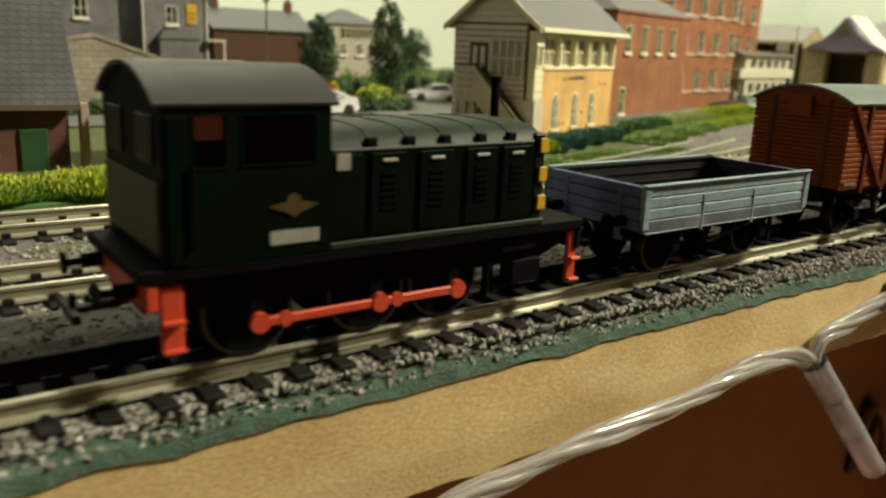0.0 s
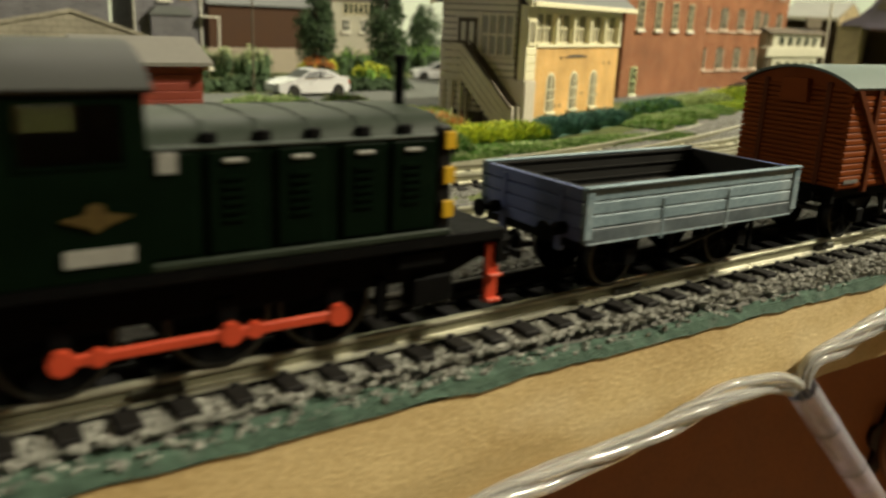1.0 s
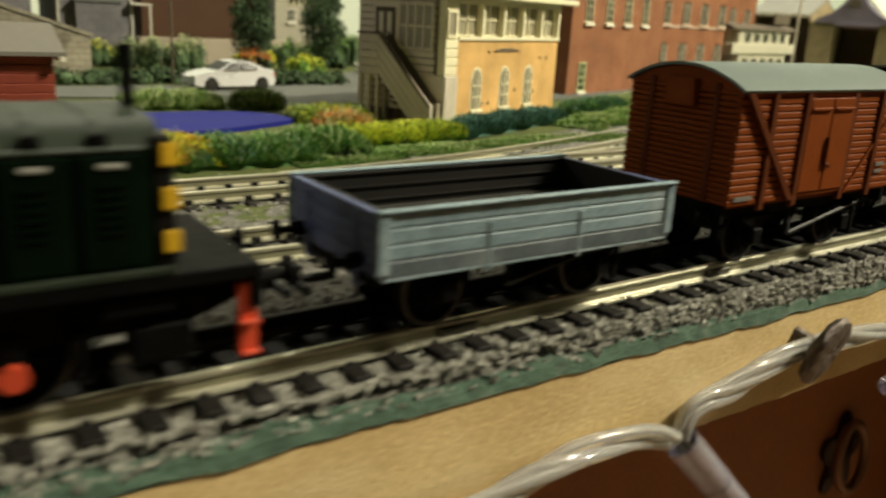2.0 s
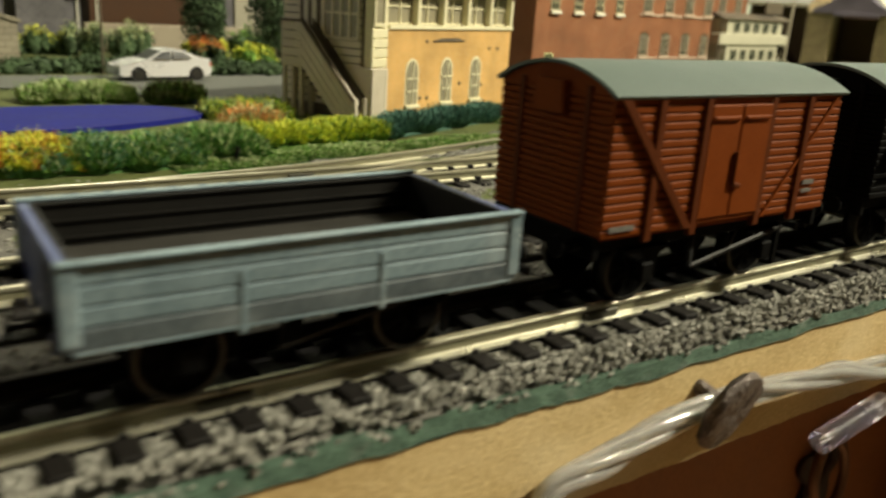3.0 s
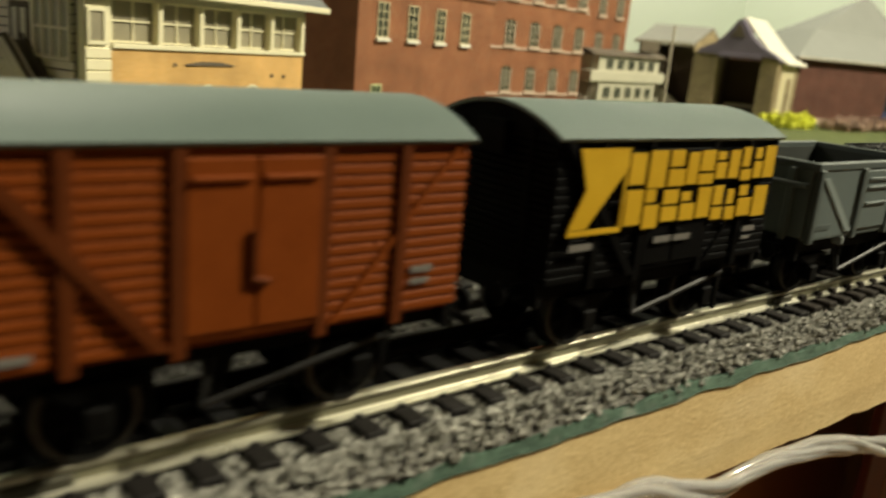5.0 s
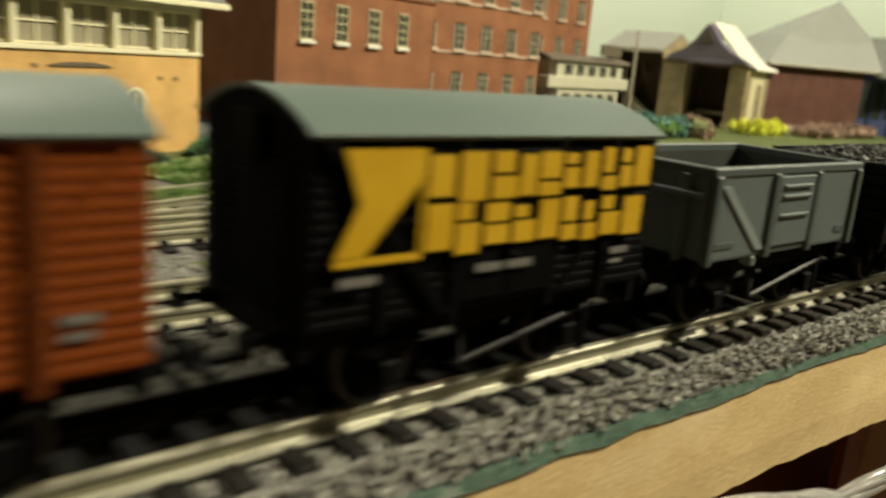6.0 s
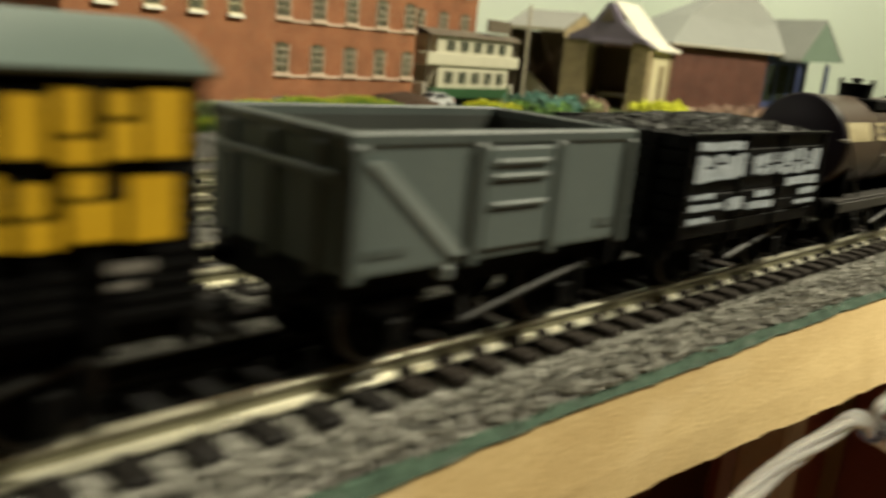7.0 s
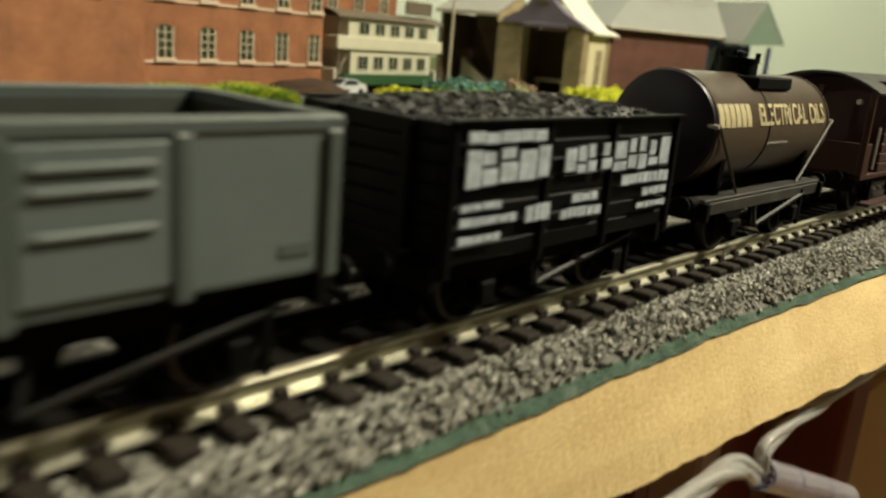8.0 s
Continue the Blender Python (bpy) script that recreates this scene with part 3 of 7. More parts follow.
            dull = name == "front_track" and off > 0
            r = part("rail", bm, M["rail_shade" if dull else "rail"], ob, "far rail with the train's shade in its colour" if dull else "worn nickel-silver rail", 40)
            r.data.materials.append(M["rail_shade" if dull else "rail_web"])
            r.data.materials.append(M["rail_shade" if dull else "rail_head"])
        for g in gaps:
            y = lerp(g, fine) + off
            part("rail_joiner", boxes((g - 0.0045, g + 0.0045, y - 0.0013, y + 0.0013, level(g) - 0.0033, level(g) - 0.0012), bevel=0.0003), M["rail_joint"], ob, "dull rail joiner")
    rng = random.Random(7)
    x = -0.3404 if name == "front_track" else xs[0] + 0.004
    while x < xs[-1]:
        y, y2 = lerp(x, fine), lerp(x + 0.004, fine)
        if not skip(x):
            shared("sleeper", CHAIRED if chaired(x) else SLEEPER if name == "front_track" else SHORT, ob, pose(x, y, level(x) - RAIL_HIGH - 0.00003 + rng.uniform(-0.0001, 0.0001), 0, rng.uniform(-1, 1), math.degrees(math.atan2(y2 - y, 0.004)) + rng.uniform(-1.5, 1.5)))
        x += pitch(x)
    return ob


def ease(points, n=24):
    """A smooth plan line through the points."""
    out = []
    pts = [points[0]] + list(points) + [points[-1]]
    for i in range(1, len(pts) - 2):
        p0, p1, p2, p3 = (Vector(pts[i + k]) for k in (-1, 0, 1, 2))
        for k in range(n):
            t = k / n
            v = 0.5 * ((2 * p1) + (p2 - p0) * t + (2 * p0 - 5 * p1 + 4 * p2 - p3) * t * t + (3 * p1 - p0 - 3 * p2 + p3) * t ** 3)
            out.append((v.x, v.y))
    return out + [points[-1]]


track("front_track", [(-0.35, 0.0), (1.45, 0.0)], "front running track with black plastic sleepers and bright rails", lambda x: 0.0088 if x < 0.47 else 0.0083,
      (0.105, 0.2115, 0.29, 0.4685, 0.72, 1.1), chaired=lambda x: x > 0.47)
track("middle_track", [(-0.35, 0.0545), (1.45, 0.0545)], "middle track half buried in ballast", lambda x: 0.0088, (0.17, 0.41, 0.66), chaired=lambda x: False)
track("rear_track", [(-0.35, 0.117), (1.45, 0.117)], "rear track beside the flower bank", lambda x: 0.0092, (0.05, 0.285, 0.5), chaired=lambda x: False)
track("branch_track", ease([(0.235, 0.1185), (0.30, 0.127), (0.38, 0.147), (0.48, 0.180), (0.60, 0.226), (0.78, 0.285)]), "branch track curving away from the points",
      lambda x: 0.0088, (), lambda x: x < 0.36, lambda x: False)

track("siding_track", ease([(0.36, 0.1185), (0.42, 0.1270), (0.50, 0.1480), (0.62, 0.1860), (0.80, 0.245)]), "siding track between the rear and branch tracks",
      lambda x: 0.0088, (), lambda x: x < 0.45, lambda x: False)

# point blades and crossing nose between rear and branch tracks
ob = thing("point_lever", pose(0.272, 0.1517, 0.006), "small black point motor lever beside the rear track", "point lever")
part("base", boxes((-0.004, 0.004, -0.002, 0.002, -0.001, 0.002), bevel=0.0004), M["sleeper"], ob)
part("handle", rods(((0, 0, 0.001), (0.0012, 0, 0.0065), 0.0007)), M["black"], ob)


# ---- rolling stock ----
def wheel_mesh(r, spokes):
    """One lathe-turned disc with a flange behind, a dished face and a raised hub."""
    bm = bmesh.new()
    prof = [(0.0001, -0.0016), (r * 0.26, -0.0016), (r * 0.30, -0.0010), (r * 0.80, -0.0007), (r * 0.86, -0.0011), (r, -0.0011), (r, 0.0011), (r + 0.0009, 0.0012), (r + 0.0009, 0.0018), (0.0001, 0.0018)]
    seg = spokes * 4
    rings = [[bm.verts.new((q * math.cos(math.tau * i / seg), y - (0.00035 if 2 <= j <= 3 and i % 4 < 2 else 0.0), q * math.sin(math.tau * i / seg))) for j, (q, y) in enumerate(prof)] for i in range(seg)]
    for a, b in zip(rings, rings[1:] + rings[:1]):
        for j in range(len(prof) - 1):
            bm.faces.new((a[j], a[j + 1], b[j + 1], b[j]))
    return mesh_of("wheel", bm, M["frame_black"], 40)


def tyre_mesh(r):
    bm = bmesh.new()
    seg = 32
    for rr, dr in ((r, 0.0007),):
        ring = []
        for i in range(seg):
            a = math.tau * i / seg
            c, s = math.cos(a), math.sin(a)
            ring.append([bm.verts.new((c * q, y, s * q)) for q, y in ((rr - dr, -0.0014), (rr + 0.00004, -0.0013), (rr + 0.00004, 0.0012), (rr - dr, 0.0013))])
        for i in range(seg):
            a, b = ring[i], ring[(i + 1) % seg]
            for k in range(4):
                bm.faces.new((a[k], a[(k + 1) % 4], b[(k + 1) % 4], b[k]))
    return mesh_of("tyre", bm, M["steel"], 40)


WHEEL, TYRE = wheel_mesh(0.0067, 8), tyre_mesh(0.0067)


def wheelset(parent, x, r=0.0067, wheel=None, rim=None):
    """Two wheels on an axle, standing on the rails below."""
    z = front_rail(parent.location.x + x) - RT + r
    part("axle", rods(((x, -0.012, z), (x, 0.012, z), 0.0009)), M["steel"], parent)
    for s in (-1, 1):
        w = shared("wheel", wheel or WHEEL, parent, pose(x, s * 0.0086, z, 0, 17 * s, 0 if s < 0 else 180))
        shared("tyre", rim or TYRE, w, pose(0, 0, 0))


def buffers(parent, x, d, z=0.0136):
    for s in (-1, 1):
        bm = rods(((x, s * 0.0112, z), (x + d * 0.0035, s * 0.0112, z), 0.0014), ((x + d * 0.0035, s * 0.0112, z), (x + d * 0.0062, s * 0.0112, z), 0.0007),
                  ((x + d * 0.0062, s * 0.0112, z), (x + d * 0.0069, s * 0.0112, z), 0.0021), seg=14)
        part("buffer", bm, M["frame_black"], parent)


def coupling(parent, x, d):
    bm = boxes((min(x, x + d * 0.0085), max(x, x + d * 0.0085), -0.0011, 0.0011, 0.0068, 0.0079), bevel=0.0002)
    box(bm, x + d * 0.0085 - 0.0006, x + d * 0.0085 + 0.0006, -0.0065, 0.0065, 0.0066, 0.0082)
    box(bm, x + d * 0.0078 - 0.0005, x + d * 0.0078 + 0.0005, -0.0008, 0.0008, 0.0079, 0.0102)
    part("coupling", bm, M["black"], parent, "black tension-lock coupling")


def underframe(parent, L, W, sole=0.0122, wb=0.0385, brake=True, deep=0.0034):
    """Sole bars, wheels, axle guards, springs, brake gear, buffers and couplings of a four-wheel wagon."""
    for s in (-1, 1):
        part("sole_bar", boxes((-L / 2, L / 2, s * (W - 0.0042) - 0.0008, s * (W - 0.0042) + 0.0008, sole - 0.0006, sole + deep), bevel=0.0002), M["frame_black"], parent)
        part("headstock", boxes((s * L / 2 - 0.0009, s * L / 2 + 0.0009, -W + 0.0012, W - 0.0012, sole - 0.0012, sole + deep), bevel=0.0002), M["frame_black"], parent)
        buffers(parent, s * L / 2, s)
        coupling(parent, s * L / 2, s)
    part("floor_pan", boxes((-L / 2 + 0.001, L / 2 - 0.001, -W + 0.0055, W - 0.0055, sole + 0.0004, sole + deep)), M["frame_black"], parent)
    for x in (-wb / 2, wb / 2):
        wheelset(parent, x)
        for s in (-1, 1):
            y = s * (W - 0.0043)
            bm = prisms(([(x - 0.0062, sole), (x + 0.0062, sole), (x + 0.0016, 0.0040), (x - 0.0016, 0.0040)], "y", y - 0.0004, y + 0.0004))
            part("axle_guard", bm, M["frame_black"], parent)
            part("axle_box", boxes((x - 0.0018, x + 0.0018, y + s * 0.0016 - 0.0012, y + s * 0.0016 + 0.0012, 0.0044, 0.0086), bevel=0.0004), M["frame_black"], parent)
            prof = [(x - 0.0066 + 0.0013 * k, 0.0110 - 0.0006 * k + q) for k in range(4) for q in (0.0005, -0.0001)]
            prof += [(2 * x - p, q) for p, q in reversed(prof)]
            part("leaf_spring", prisms((prof, "y", y + s * 0.0012 - 0.0007, y + s * 0.0012 + 0.0007)), M["frame_black"], parent)
    if brake:
        for s in (-1, 1):
            y = s * (W - 0.0022)
            bm = rods(((-0.006, y, 0.0058), (0.024, y, 0.0115), 0.0006), ((-0.006, y, 0.0058), (-0.004, y - s * 0.002, 0.012), 0.0006), seg=6)
            part("brake_lever", bm, M["lever_grey"], parent, "long hand brake lever")
            part("brake_guide", boxes((0.0225, 0.0236, y - 0.0004, y + 0.0004, 0.0030, 0.0128)), M["frame_black"], parent)
            part("brake_vee", prisms(([(-0.0058, 0.0125), (0.0004, 0.0125), (-0.0026, 0.0045)], "y", y - s * 0.0026 - 0.0003, y - s * 0.0026 + 0.0003)), M["frame_black"], parent)
            for x in (-0.0115, 0.0115):
                part("brake_shoe", boxes((x - 0.0010, x + 0.0010, s * 0.0086 - 0.0012, s * 0.0086 + 0.0012, 0.0030, 0.0100), bevel=0.0003), M["frame_black"], parent)


def plank_mesh(length, height, thick, mat):
    bm = boxes((-length / 2, length / 2, -thick / 2, thick / 2, -height / 2, height / 2), bevel=0.00022)
    return mesh_of("plank", bm, mat)


def planks_on(parent, n, z0, z1, x0, x1, y, thick, mat, along="x"):
    """n boards stacked between z0 and z1 with open joints."""
    h = (z1 - z0) / n
    me = plank_mesh(x1 - x0, h - 0.00022, thick, mat)
    for k in range(n):
        z = z0 + h * (k + 0.5)
        if along == "x":
            shared("plank", me, parent, pose((x0 + x1) / 2, y, z))
        else:
            shared("plank", me, parent, pose(y, (x0 + x1) / 2, z, 0, 0, 90))


def lettering(parent, name, blocks, mat, y, label, thick=0.00025):
    """Raised flat shapes on a side facing -y: blocks of (x0, x1, z0, z1)."""
    bm = boxes(*[(a, b, y - thick, y, c, d) for a, b, c, d in blocks])
    return part(name, bm, mat, parent, label)


def stacked_bars(x0, x1, z0, z1, low, high, gap, rng):
    """A row of plain upright bars of uneven width and height, the tall ones cut across; rows of (x0, x1, z0, z1)."""
    rows, x = [], x0
    while x < x1 - low:
        w = min(rng.uniform(low, high), x1 - x)
        lo, hi = z0 + rng.uniform(0, 0.15) * (z1 - z0), z1 - rng.uniform(0, 0.15) * (z1 - z0)
        if hi - lo > 0.003 and rng.random() < 0.55:
            cut = lo + (hi - lo) * rng.uniform(0.35, 0.65)
            rows += [(x, x + w, lo, cut - 0.0003), (x, x + w * rng.uniform(0.6, 1.0), cut + 0.0003, hi)]
        else:
            rows.append((x, x + w, lo, hi))
        x += w + gap * rng.uniform(0.6, 1.4)
    return rows


def arc_roof(half, eave, crown, thick, n=14):
    """Profile (y, z) of a curved roof between +-half, closed with a lower skin."""
    r = (half * half + (crown - eave) ** 2) / (2 * (crown - eave))
    c = crown - r
    a = math.asin(half / r)
    top = [(r * math.sin(-a + 2 * a * i / n), c + r * math.cos(-a + 2 * a * i / n)) for i in range(n + 1)]
    low = [((r - thick) * math.sin(a - 2 * a * i / n), c + (r - thick) * math.cos(a - 2 * a * i / n)) for i in range(n + 1)]
    return top + low


def open_wagon():
    x0, x1, W = 0.1887, 0.2598, 0.0170
    L = x1 - x0
    z0, z1 = 0.0209 - RT, 0.0324 - RT
    ob = thing("open_wagon", pose((x0 + x1) / 2, 0, RT), "pale blue-grey three-plank open wagon, empty, weathered paint", "wagon")
    underframe(ob, L - 0.002, W, sole=z0 - 0.0006, deep=0.0022)
    sole = 0.0030
    for s in (-1, 1):
        part("side_rail", boxes((-L / 2, L / 2, s * W - 0.0006, s * W + 0.0006, z0, z0 + sole), bevel=0.0002), M["wagon_rail"], ob, "darker blue-grey side rail")
        planks_on(ob, 3, z0 + sole + 0.0001, z1, -L / 2, L / 2, s * (W - 0.0003), 0.0015, M["wagon_grey"])
        part("capping", boxes((-L / 2 - 0.0004, L / 2 + 0.0004, s * W - 0.0012, s * W + 0.0006, z1, z1 + 0.0004), bevel=0.0001), M["wagon_grey"], ob)
        part("lower_lip", boxes((-L / 2 + 0.001, L / 2 - 0.001, s * W - 0.0006, s * W + 0.0009, z0 - 0.0004, z0 - 0.00003), bevel=0.0001), M["wagon_grey"], ob)
        planks_on(ob, 4, z0, z1, -W + 0.0010, W - 0.0010, s * (L / 2 - 0.0006), 0.0013, M["wagon_end"], "y")
        for y in (-0.0095, 0.0095):
            part("end_post", boxes((s * L / 2 - 0.0003, s * L / 2 + 0.0013, y - 0.0011, y + 0.0011, z0 - 0.003, z1 - 0.001), bevel=0.0003), M["wagon_end"], ob)
        for x in (-L / 2 + 0.0008, L / 2 - 0.0008):
            part("corner_plate", boxes((x - 0.0012, x + 0.0012, s * W + min(0, s * 0.0008), s * W + max(0, s * 0.0008), z0 + 0.0008, z1 - 0.0002), bevel=0.0002), M["wagon_grey"], ob)
        for x in (-0.0125, 0.0095):
            part("door_hinge", boxes((x - 0.0005, x + 0.0005, s * W + min(0, s * 0.0007), s * W + max(0, s * 0.0007), z0 - 0.0012, z1 - 0.0034), bevel=0.0002), M["wagon_grey"], ob)
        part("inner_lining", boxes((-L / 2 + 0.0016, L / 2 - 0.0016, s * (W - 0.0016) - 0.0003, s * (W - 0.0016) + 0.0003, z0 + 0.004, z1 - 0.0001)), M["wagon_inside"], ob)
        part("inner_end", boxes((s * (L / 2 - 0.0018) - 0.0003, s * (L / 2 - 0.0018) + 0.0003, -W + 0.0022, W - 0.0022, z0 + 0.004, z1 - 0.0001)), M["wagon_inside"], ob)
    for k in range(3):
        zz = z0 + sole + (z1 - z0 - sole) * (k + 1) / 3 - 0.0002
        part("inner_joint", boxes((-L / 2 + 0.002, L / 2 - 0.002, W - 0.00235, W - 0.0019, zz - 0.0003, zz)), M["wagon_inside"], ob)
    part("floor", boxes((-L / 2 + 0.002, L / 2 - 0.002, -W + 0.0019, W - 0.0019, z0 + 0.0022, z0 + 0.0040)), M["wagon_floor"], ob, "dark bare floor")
    return ob


def box_van(name, x0, x1, body, straps, roofm, label, letters):
    """Planked goods van with curved roof, diagonal straps, double door and end ventilator hood."""
    W, L = 0.0164, x1 - x0
    z0, eave, crown = 0.0249 - RT, 0.0515 - RT, 0.0563 - RT
    ob = thing(name, pose((x0 + x1) / 2, 0, RT), label, "van")
    underframe(ob, L - 0.001, W, sole=0.0122, deep=0.0034)
    part("core", boxes((-L / 2 + 0.001, L / 2 - 0.001, -W + 0.001, W - 0.001, z0 - 0.0006, eave + 0.0002)), body, ob)
    door = (-0.0095, 0.0095)
    for s in (-1, 1):
        for a, b in ((-L / 2, -0.0237), (-0.0227, door[0] - 0.0008), (door[1] + 0.0008, 0.0227), (0.0237, L / 2)):
            planks_on(ob, 16, z0, eave - 0.0003, a, b, s * (W - 0.0006), 0.0012, body)
        for a, b in ((door[0], -0.00015), (0.00015, door[1])):
            part("door", boxes((a, b, s * W - 0.0007, s * W + 0.0007, z0 + 0.0016, eave - 0.0022), bevel=0.0002), body, ob, "flush double door leaf")
        part("door_hood", boxes((door[0] - 0.0004, door[1] + 0.0030, s * W - 0.0003, s * W + 0.0019, eave - 0.0020, eave - 0.0004), bevel=0.0004), body, ob, "raised hood over the door")
        for a, b in ((door[0] + 0.0006, -0.0008), (0.0008, door[1] - 0.0006)):
            part("door_rail", boxes((a, b, s * W + min(0.0005, s * 0.0012), s * W + max(-0.0005, s * 0.0012), eave - 0.0052, eave - 0.0044), bevel=0.0002), body, ob)
        part("door_rail", boxes((door[0] - 0.002, door[1] + 0.002, s * W - 0.0003, s * W + 0.0012, z0 + 0.0006, z0 + 0.0016), bevel=0.0002), body, ob)
        part("door_latch", rods(((-0.0006, s * (W + 0.0010), z0 + 0.0085), (-0.0006, s * (W + 0.0010), z0 + 0.0150), 0.0005), ((-0.0006, s * (W + 0.0010), z0 + 0.0085), (0.0018, s * (W + 0.001), z0 + 0.0078), 0.0005), seg=6), straps, ob)
        for x in (-0.0232, -0.0102, 0.0102, 0.0232):
            part("upright", boxes((x - 0.0010, x + 0.0010, s * W - 0.0006, s * W + 0.0007, z0 - 0.0015, eave - 0.0002), bevel=0.0002), straps, ob)
        pr = [(-L / 2 + 0.0008, eave - 0.0008), (-L / 2 + 0.0030, eave - 0.0008), (-0.0110, z0 + 0.0002), (-0.0132, z0 + 0.0002)]
        part("diagonal_brace", prisms((pr, "y", s * W, s * (W + 0.0009))), straps, ob)
        pr = [(L / 2 - 0.0012, eave - 0.0008), (L / 2 - 0.0022, eave - 0.0008), (0.0116, z0 + 0.0002), (0.0126, z0 + 0.0002)]
        part("diagonal_brace", prisms((pr, "y", s * W, s * (W + 0.0004))), body, ob, "thin diagonal tie bar")
        planks_on(ob, 20, z0, eave - 0.0003, -W + 0.0006, W - 0.0006, s * (L / 2 - 0.0006), 0.0012, body, "y")
        gable = arc_roof(W - 0.0004, eave - 0.0004, crown - 0.0008, 0.0002)[:15] + [(W - 0.0004, eave - 0.0006), (-W + 0.0004, eave - 0.0006)]
        part("gable_board", prisms((gable, "x", s * (L / 2 - 0.0012), s * (L / 2 - 0.0002))), body, ob)
        part("end_ventilator", prisms(([(-0.0042, eave - 0.0050), (0.0042, eave - 0.0050), (0.0038, eave + 0.0012), (-0.0038, eave + 0.0012)], "x", s * L / 2, s * (L / 2 + 0.0016))), body, ob, "hooded end ventilator")
        for y in (-0.0095, 0.0095):
            part("end_post", boxes((s * L / 2 - 0.0003, s * L / 2 + 0.0011, y - 0.0008, y + 0.0008, z0 - 0.002, eave + 0.0008), bevel=0.0002), straps, ob)
    part("roof", prisms((arc_roof(W + 0.0010, eave - 0.0002, crown, 0.0007), "x", -L / 2 - 0.0008, L / 2 + 0.0008)), roofm, ob, "plain curved grey roof", 50)
    letters(ob, z0, W)
    return ob


def red_marks(ob, z0, W):
    lettering(ob, "number_bar", [(-0.0335, -0.0270, z0 + 0.0013, z0 + 0.0023)], M["bar_dim"], -W - 0.0001, "small faded white number")
    lettering(ob, "number_bar", [(0.0255, 0.0295, z0 + 0.0062, z0 + 0.0072), (0.0255, 0.0290, z0 + 0.0044, z0 + 0.0052)], M["bar_dim"], -W - 0.0001, "small faded white tare marks")


def yellow_marks(ob, z0, W):
    a, b = -0.0320, 0.0320
    y = -W - 0.0010
    lo, hi = z0 + 0.0092, z0 + 0.0247
    mid = (lo + hi) / 2
    c1 = a + 0.0142
    swoosh = prisms(([(a + 0.0010, hi), (c1, hi), (c1, hi - 0.0036), (a + 0.0046, lo + 0.0012), (a, lo + 0.0012), (a + 0.0036, mid + 0.0006)], "y", y - 0.0003, y),
                    ([(a, lo), (c1, lo), (c1, lo + 0.0010), (a, lo + 0.0010)], "y", y - 0.0003, y), ([(c1 - 0.0006, lo + 0.0012), (c1, lo + 0.0012), (c1, hi - 0.0040), (c1 - 0.0006, hi - 0.0046)], "y", y - 0.0003, y))
    part("yellow_swoosh", swoosh, M["yellow"], ob, "yellow painted swoosh over a dark triangle")
    rng = random.Random(5)
    for c, d in ((mid + 0.0001, hi), (lo, mid - 0.0001)):
        for row in stacked_bars(c1 + 0.0007, b, c, d, 0.0030, 0.0054, 0.0009, rng):
            lettering(ob, "yellow_bar", [row], M["yellow"], y, "yellow painted bar of a worn sign")
    lettering(ob, "number_bar", [(-0.0310, -0.0250, z0 + 0.0064, z0 + 0.0076)], M["bar_dim"], -W - 0.0010, "small faded white number")
    lettering(ob, "number_bar", [(-0.0070, -0.0018, z0 + 0.0061, z0 + 0.0073), (-0.0008, 0.0046, z0 + 0.0061, z0 + 0.0073)], M["bar_dim"], -W - 0.0010, "small faded white number")
    lettering(ob, "number_bar", [(0.0240, 0.0285, z0 + 0.0061, z0 + 0.0072), (0.0240, 0.0272, z0 + 0.0044, z0 + 0.0050)], M["bar_dim"], -W - 0.0010, "small faded white tare marks")


def mineral_wagon():
    x0, x1, W = 0.4600, 0.5215, 0.0166
    L = x1 - x0
    z0, z1 = 0.0262 - RT, 0.0447 - RT
    ob = thing("mineral_wagon", pose((x0 + x1) / 2, 0, RT), "grey steel mineral wagon, empty, with a pale diagonal end-door stripe", "wagon")
    underframe(ob, L, W, sole=0.0122, deep=0.0040)
    for s in (-1, 1):
        part("side_sheet", boxes((-L / 2, L / 2, s * W - 0.0005, s * W + 0.0005, z0, z1), bevel=0.0002), M["mineral"], ob)
        part("end_sheet", boxes((s * L / 2 - 0.0005, s * L / 2 + 0.0005, -W + 0.0006, W - 0.0006, z0, z1), bevel=0.0002), M["mineral"], ob)
        part("top_rim", boxes((-L / 2 - 0.0008, L / 2 + 0.0008, s * W - 0.0008, s * W + 0.0012, z1 - 0.0016, z1 + 0.0003), bevel=0.0003), M["mineral_edge"], ob)
        part("top_rim", boxes((s * L / 2 - 0.0008, s * L / 2 + 0.0012, -W + 0.0009, W - 0.0009, z1 - 0.0016, z1 + 0.0003), bevel=0.0003), M["mineral_edge"], ob)
        part("bottom_rim", boxes((-L / 2, L / 2, s * W - 0.0004, s * W + 0.0011, z0 - 0.0004, z0 + 0.0008), bevel=0.0002), M["mineral"], ob)
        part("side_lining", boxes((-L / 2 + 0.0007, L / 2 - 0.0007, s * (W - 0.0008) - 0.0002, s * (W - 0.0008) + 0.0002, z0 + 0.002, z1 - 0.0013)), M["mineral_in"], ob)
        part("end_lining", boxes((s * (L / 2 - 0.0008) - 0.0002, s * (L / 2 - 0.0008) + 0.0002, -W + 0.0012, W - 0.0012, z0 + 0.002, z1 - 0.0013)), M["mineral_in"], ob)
        for x in (-L / 2 + 0.0008, -0.0080, 0.0102, L / 2 - 0.0008):
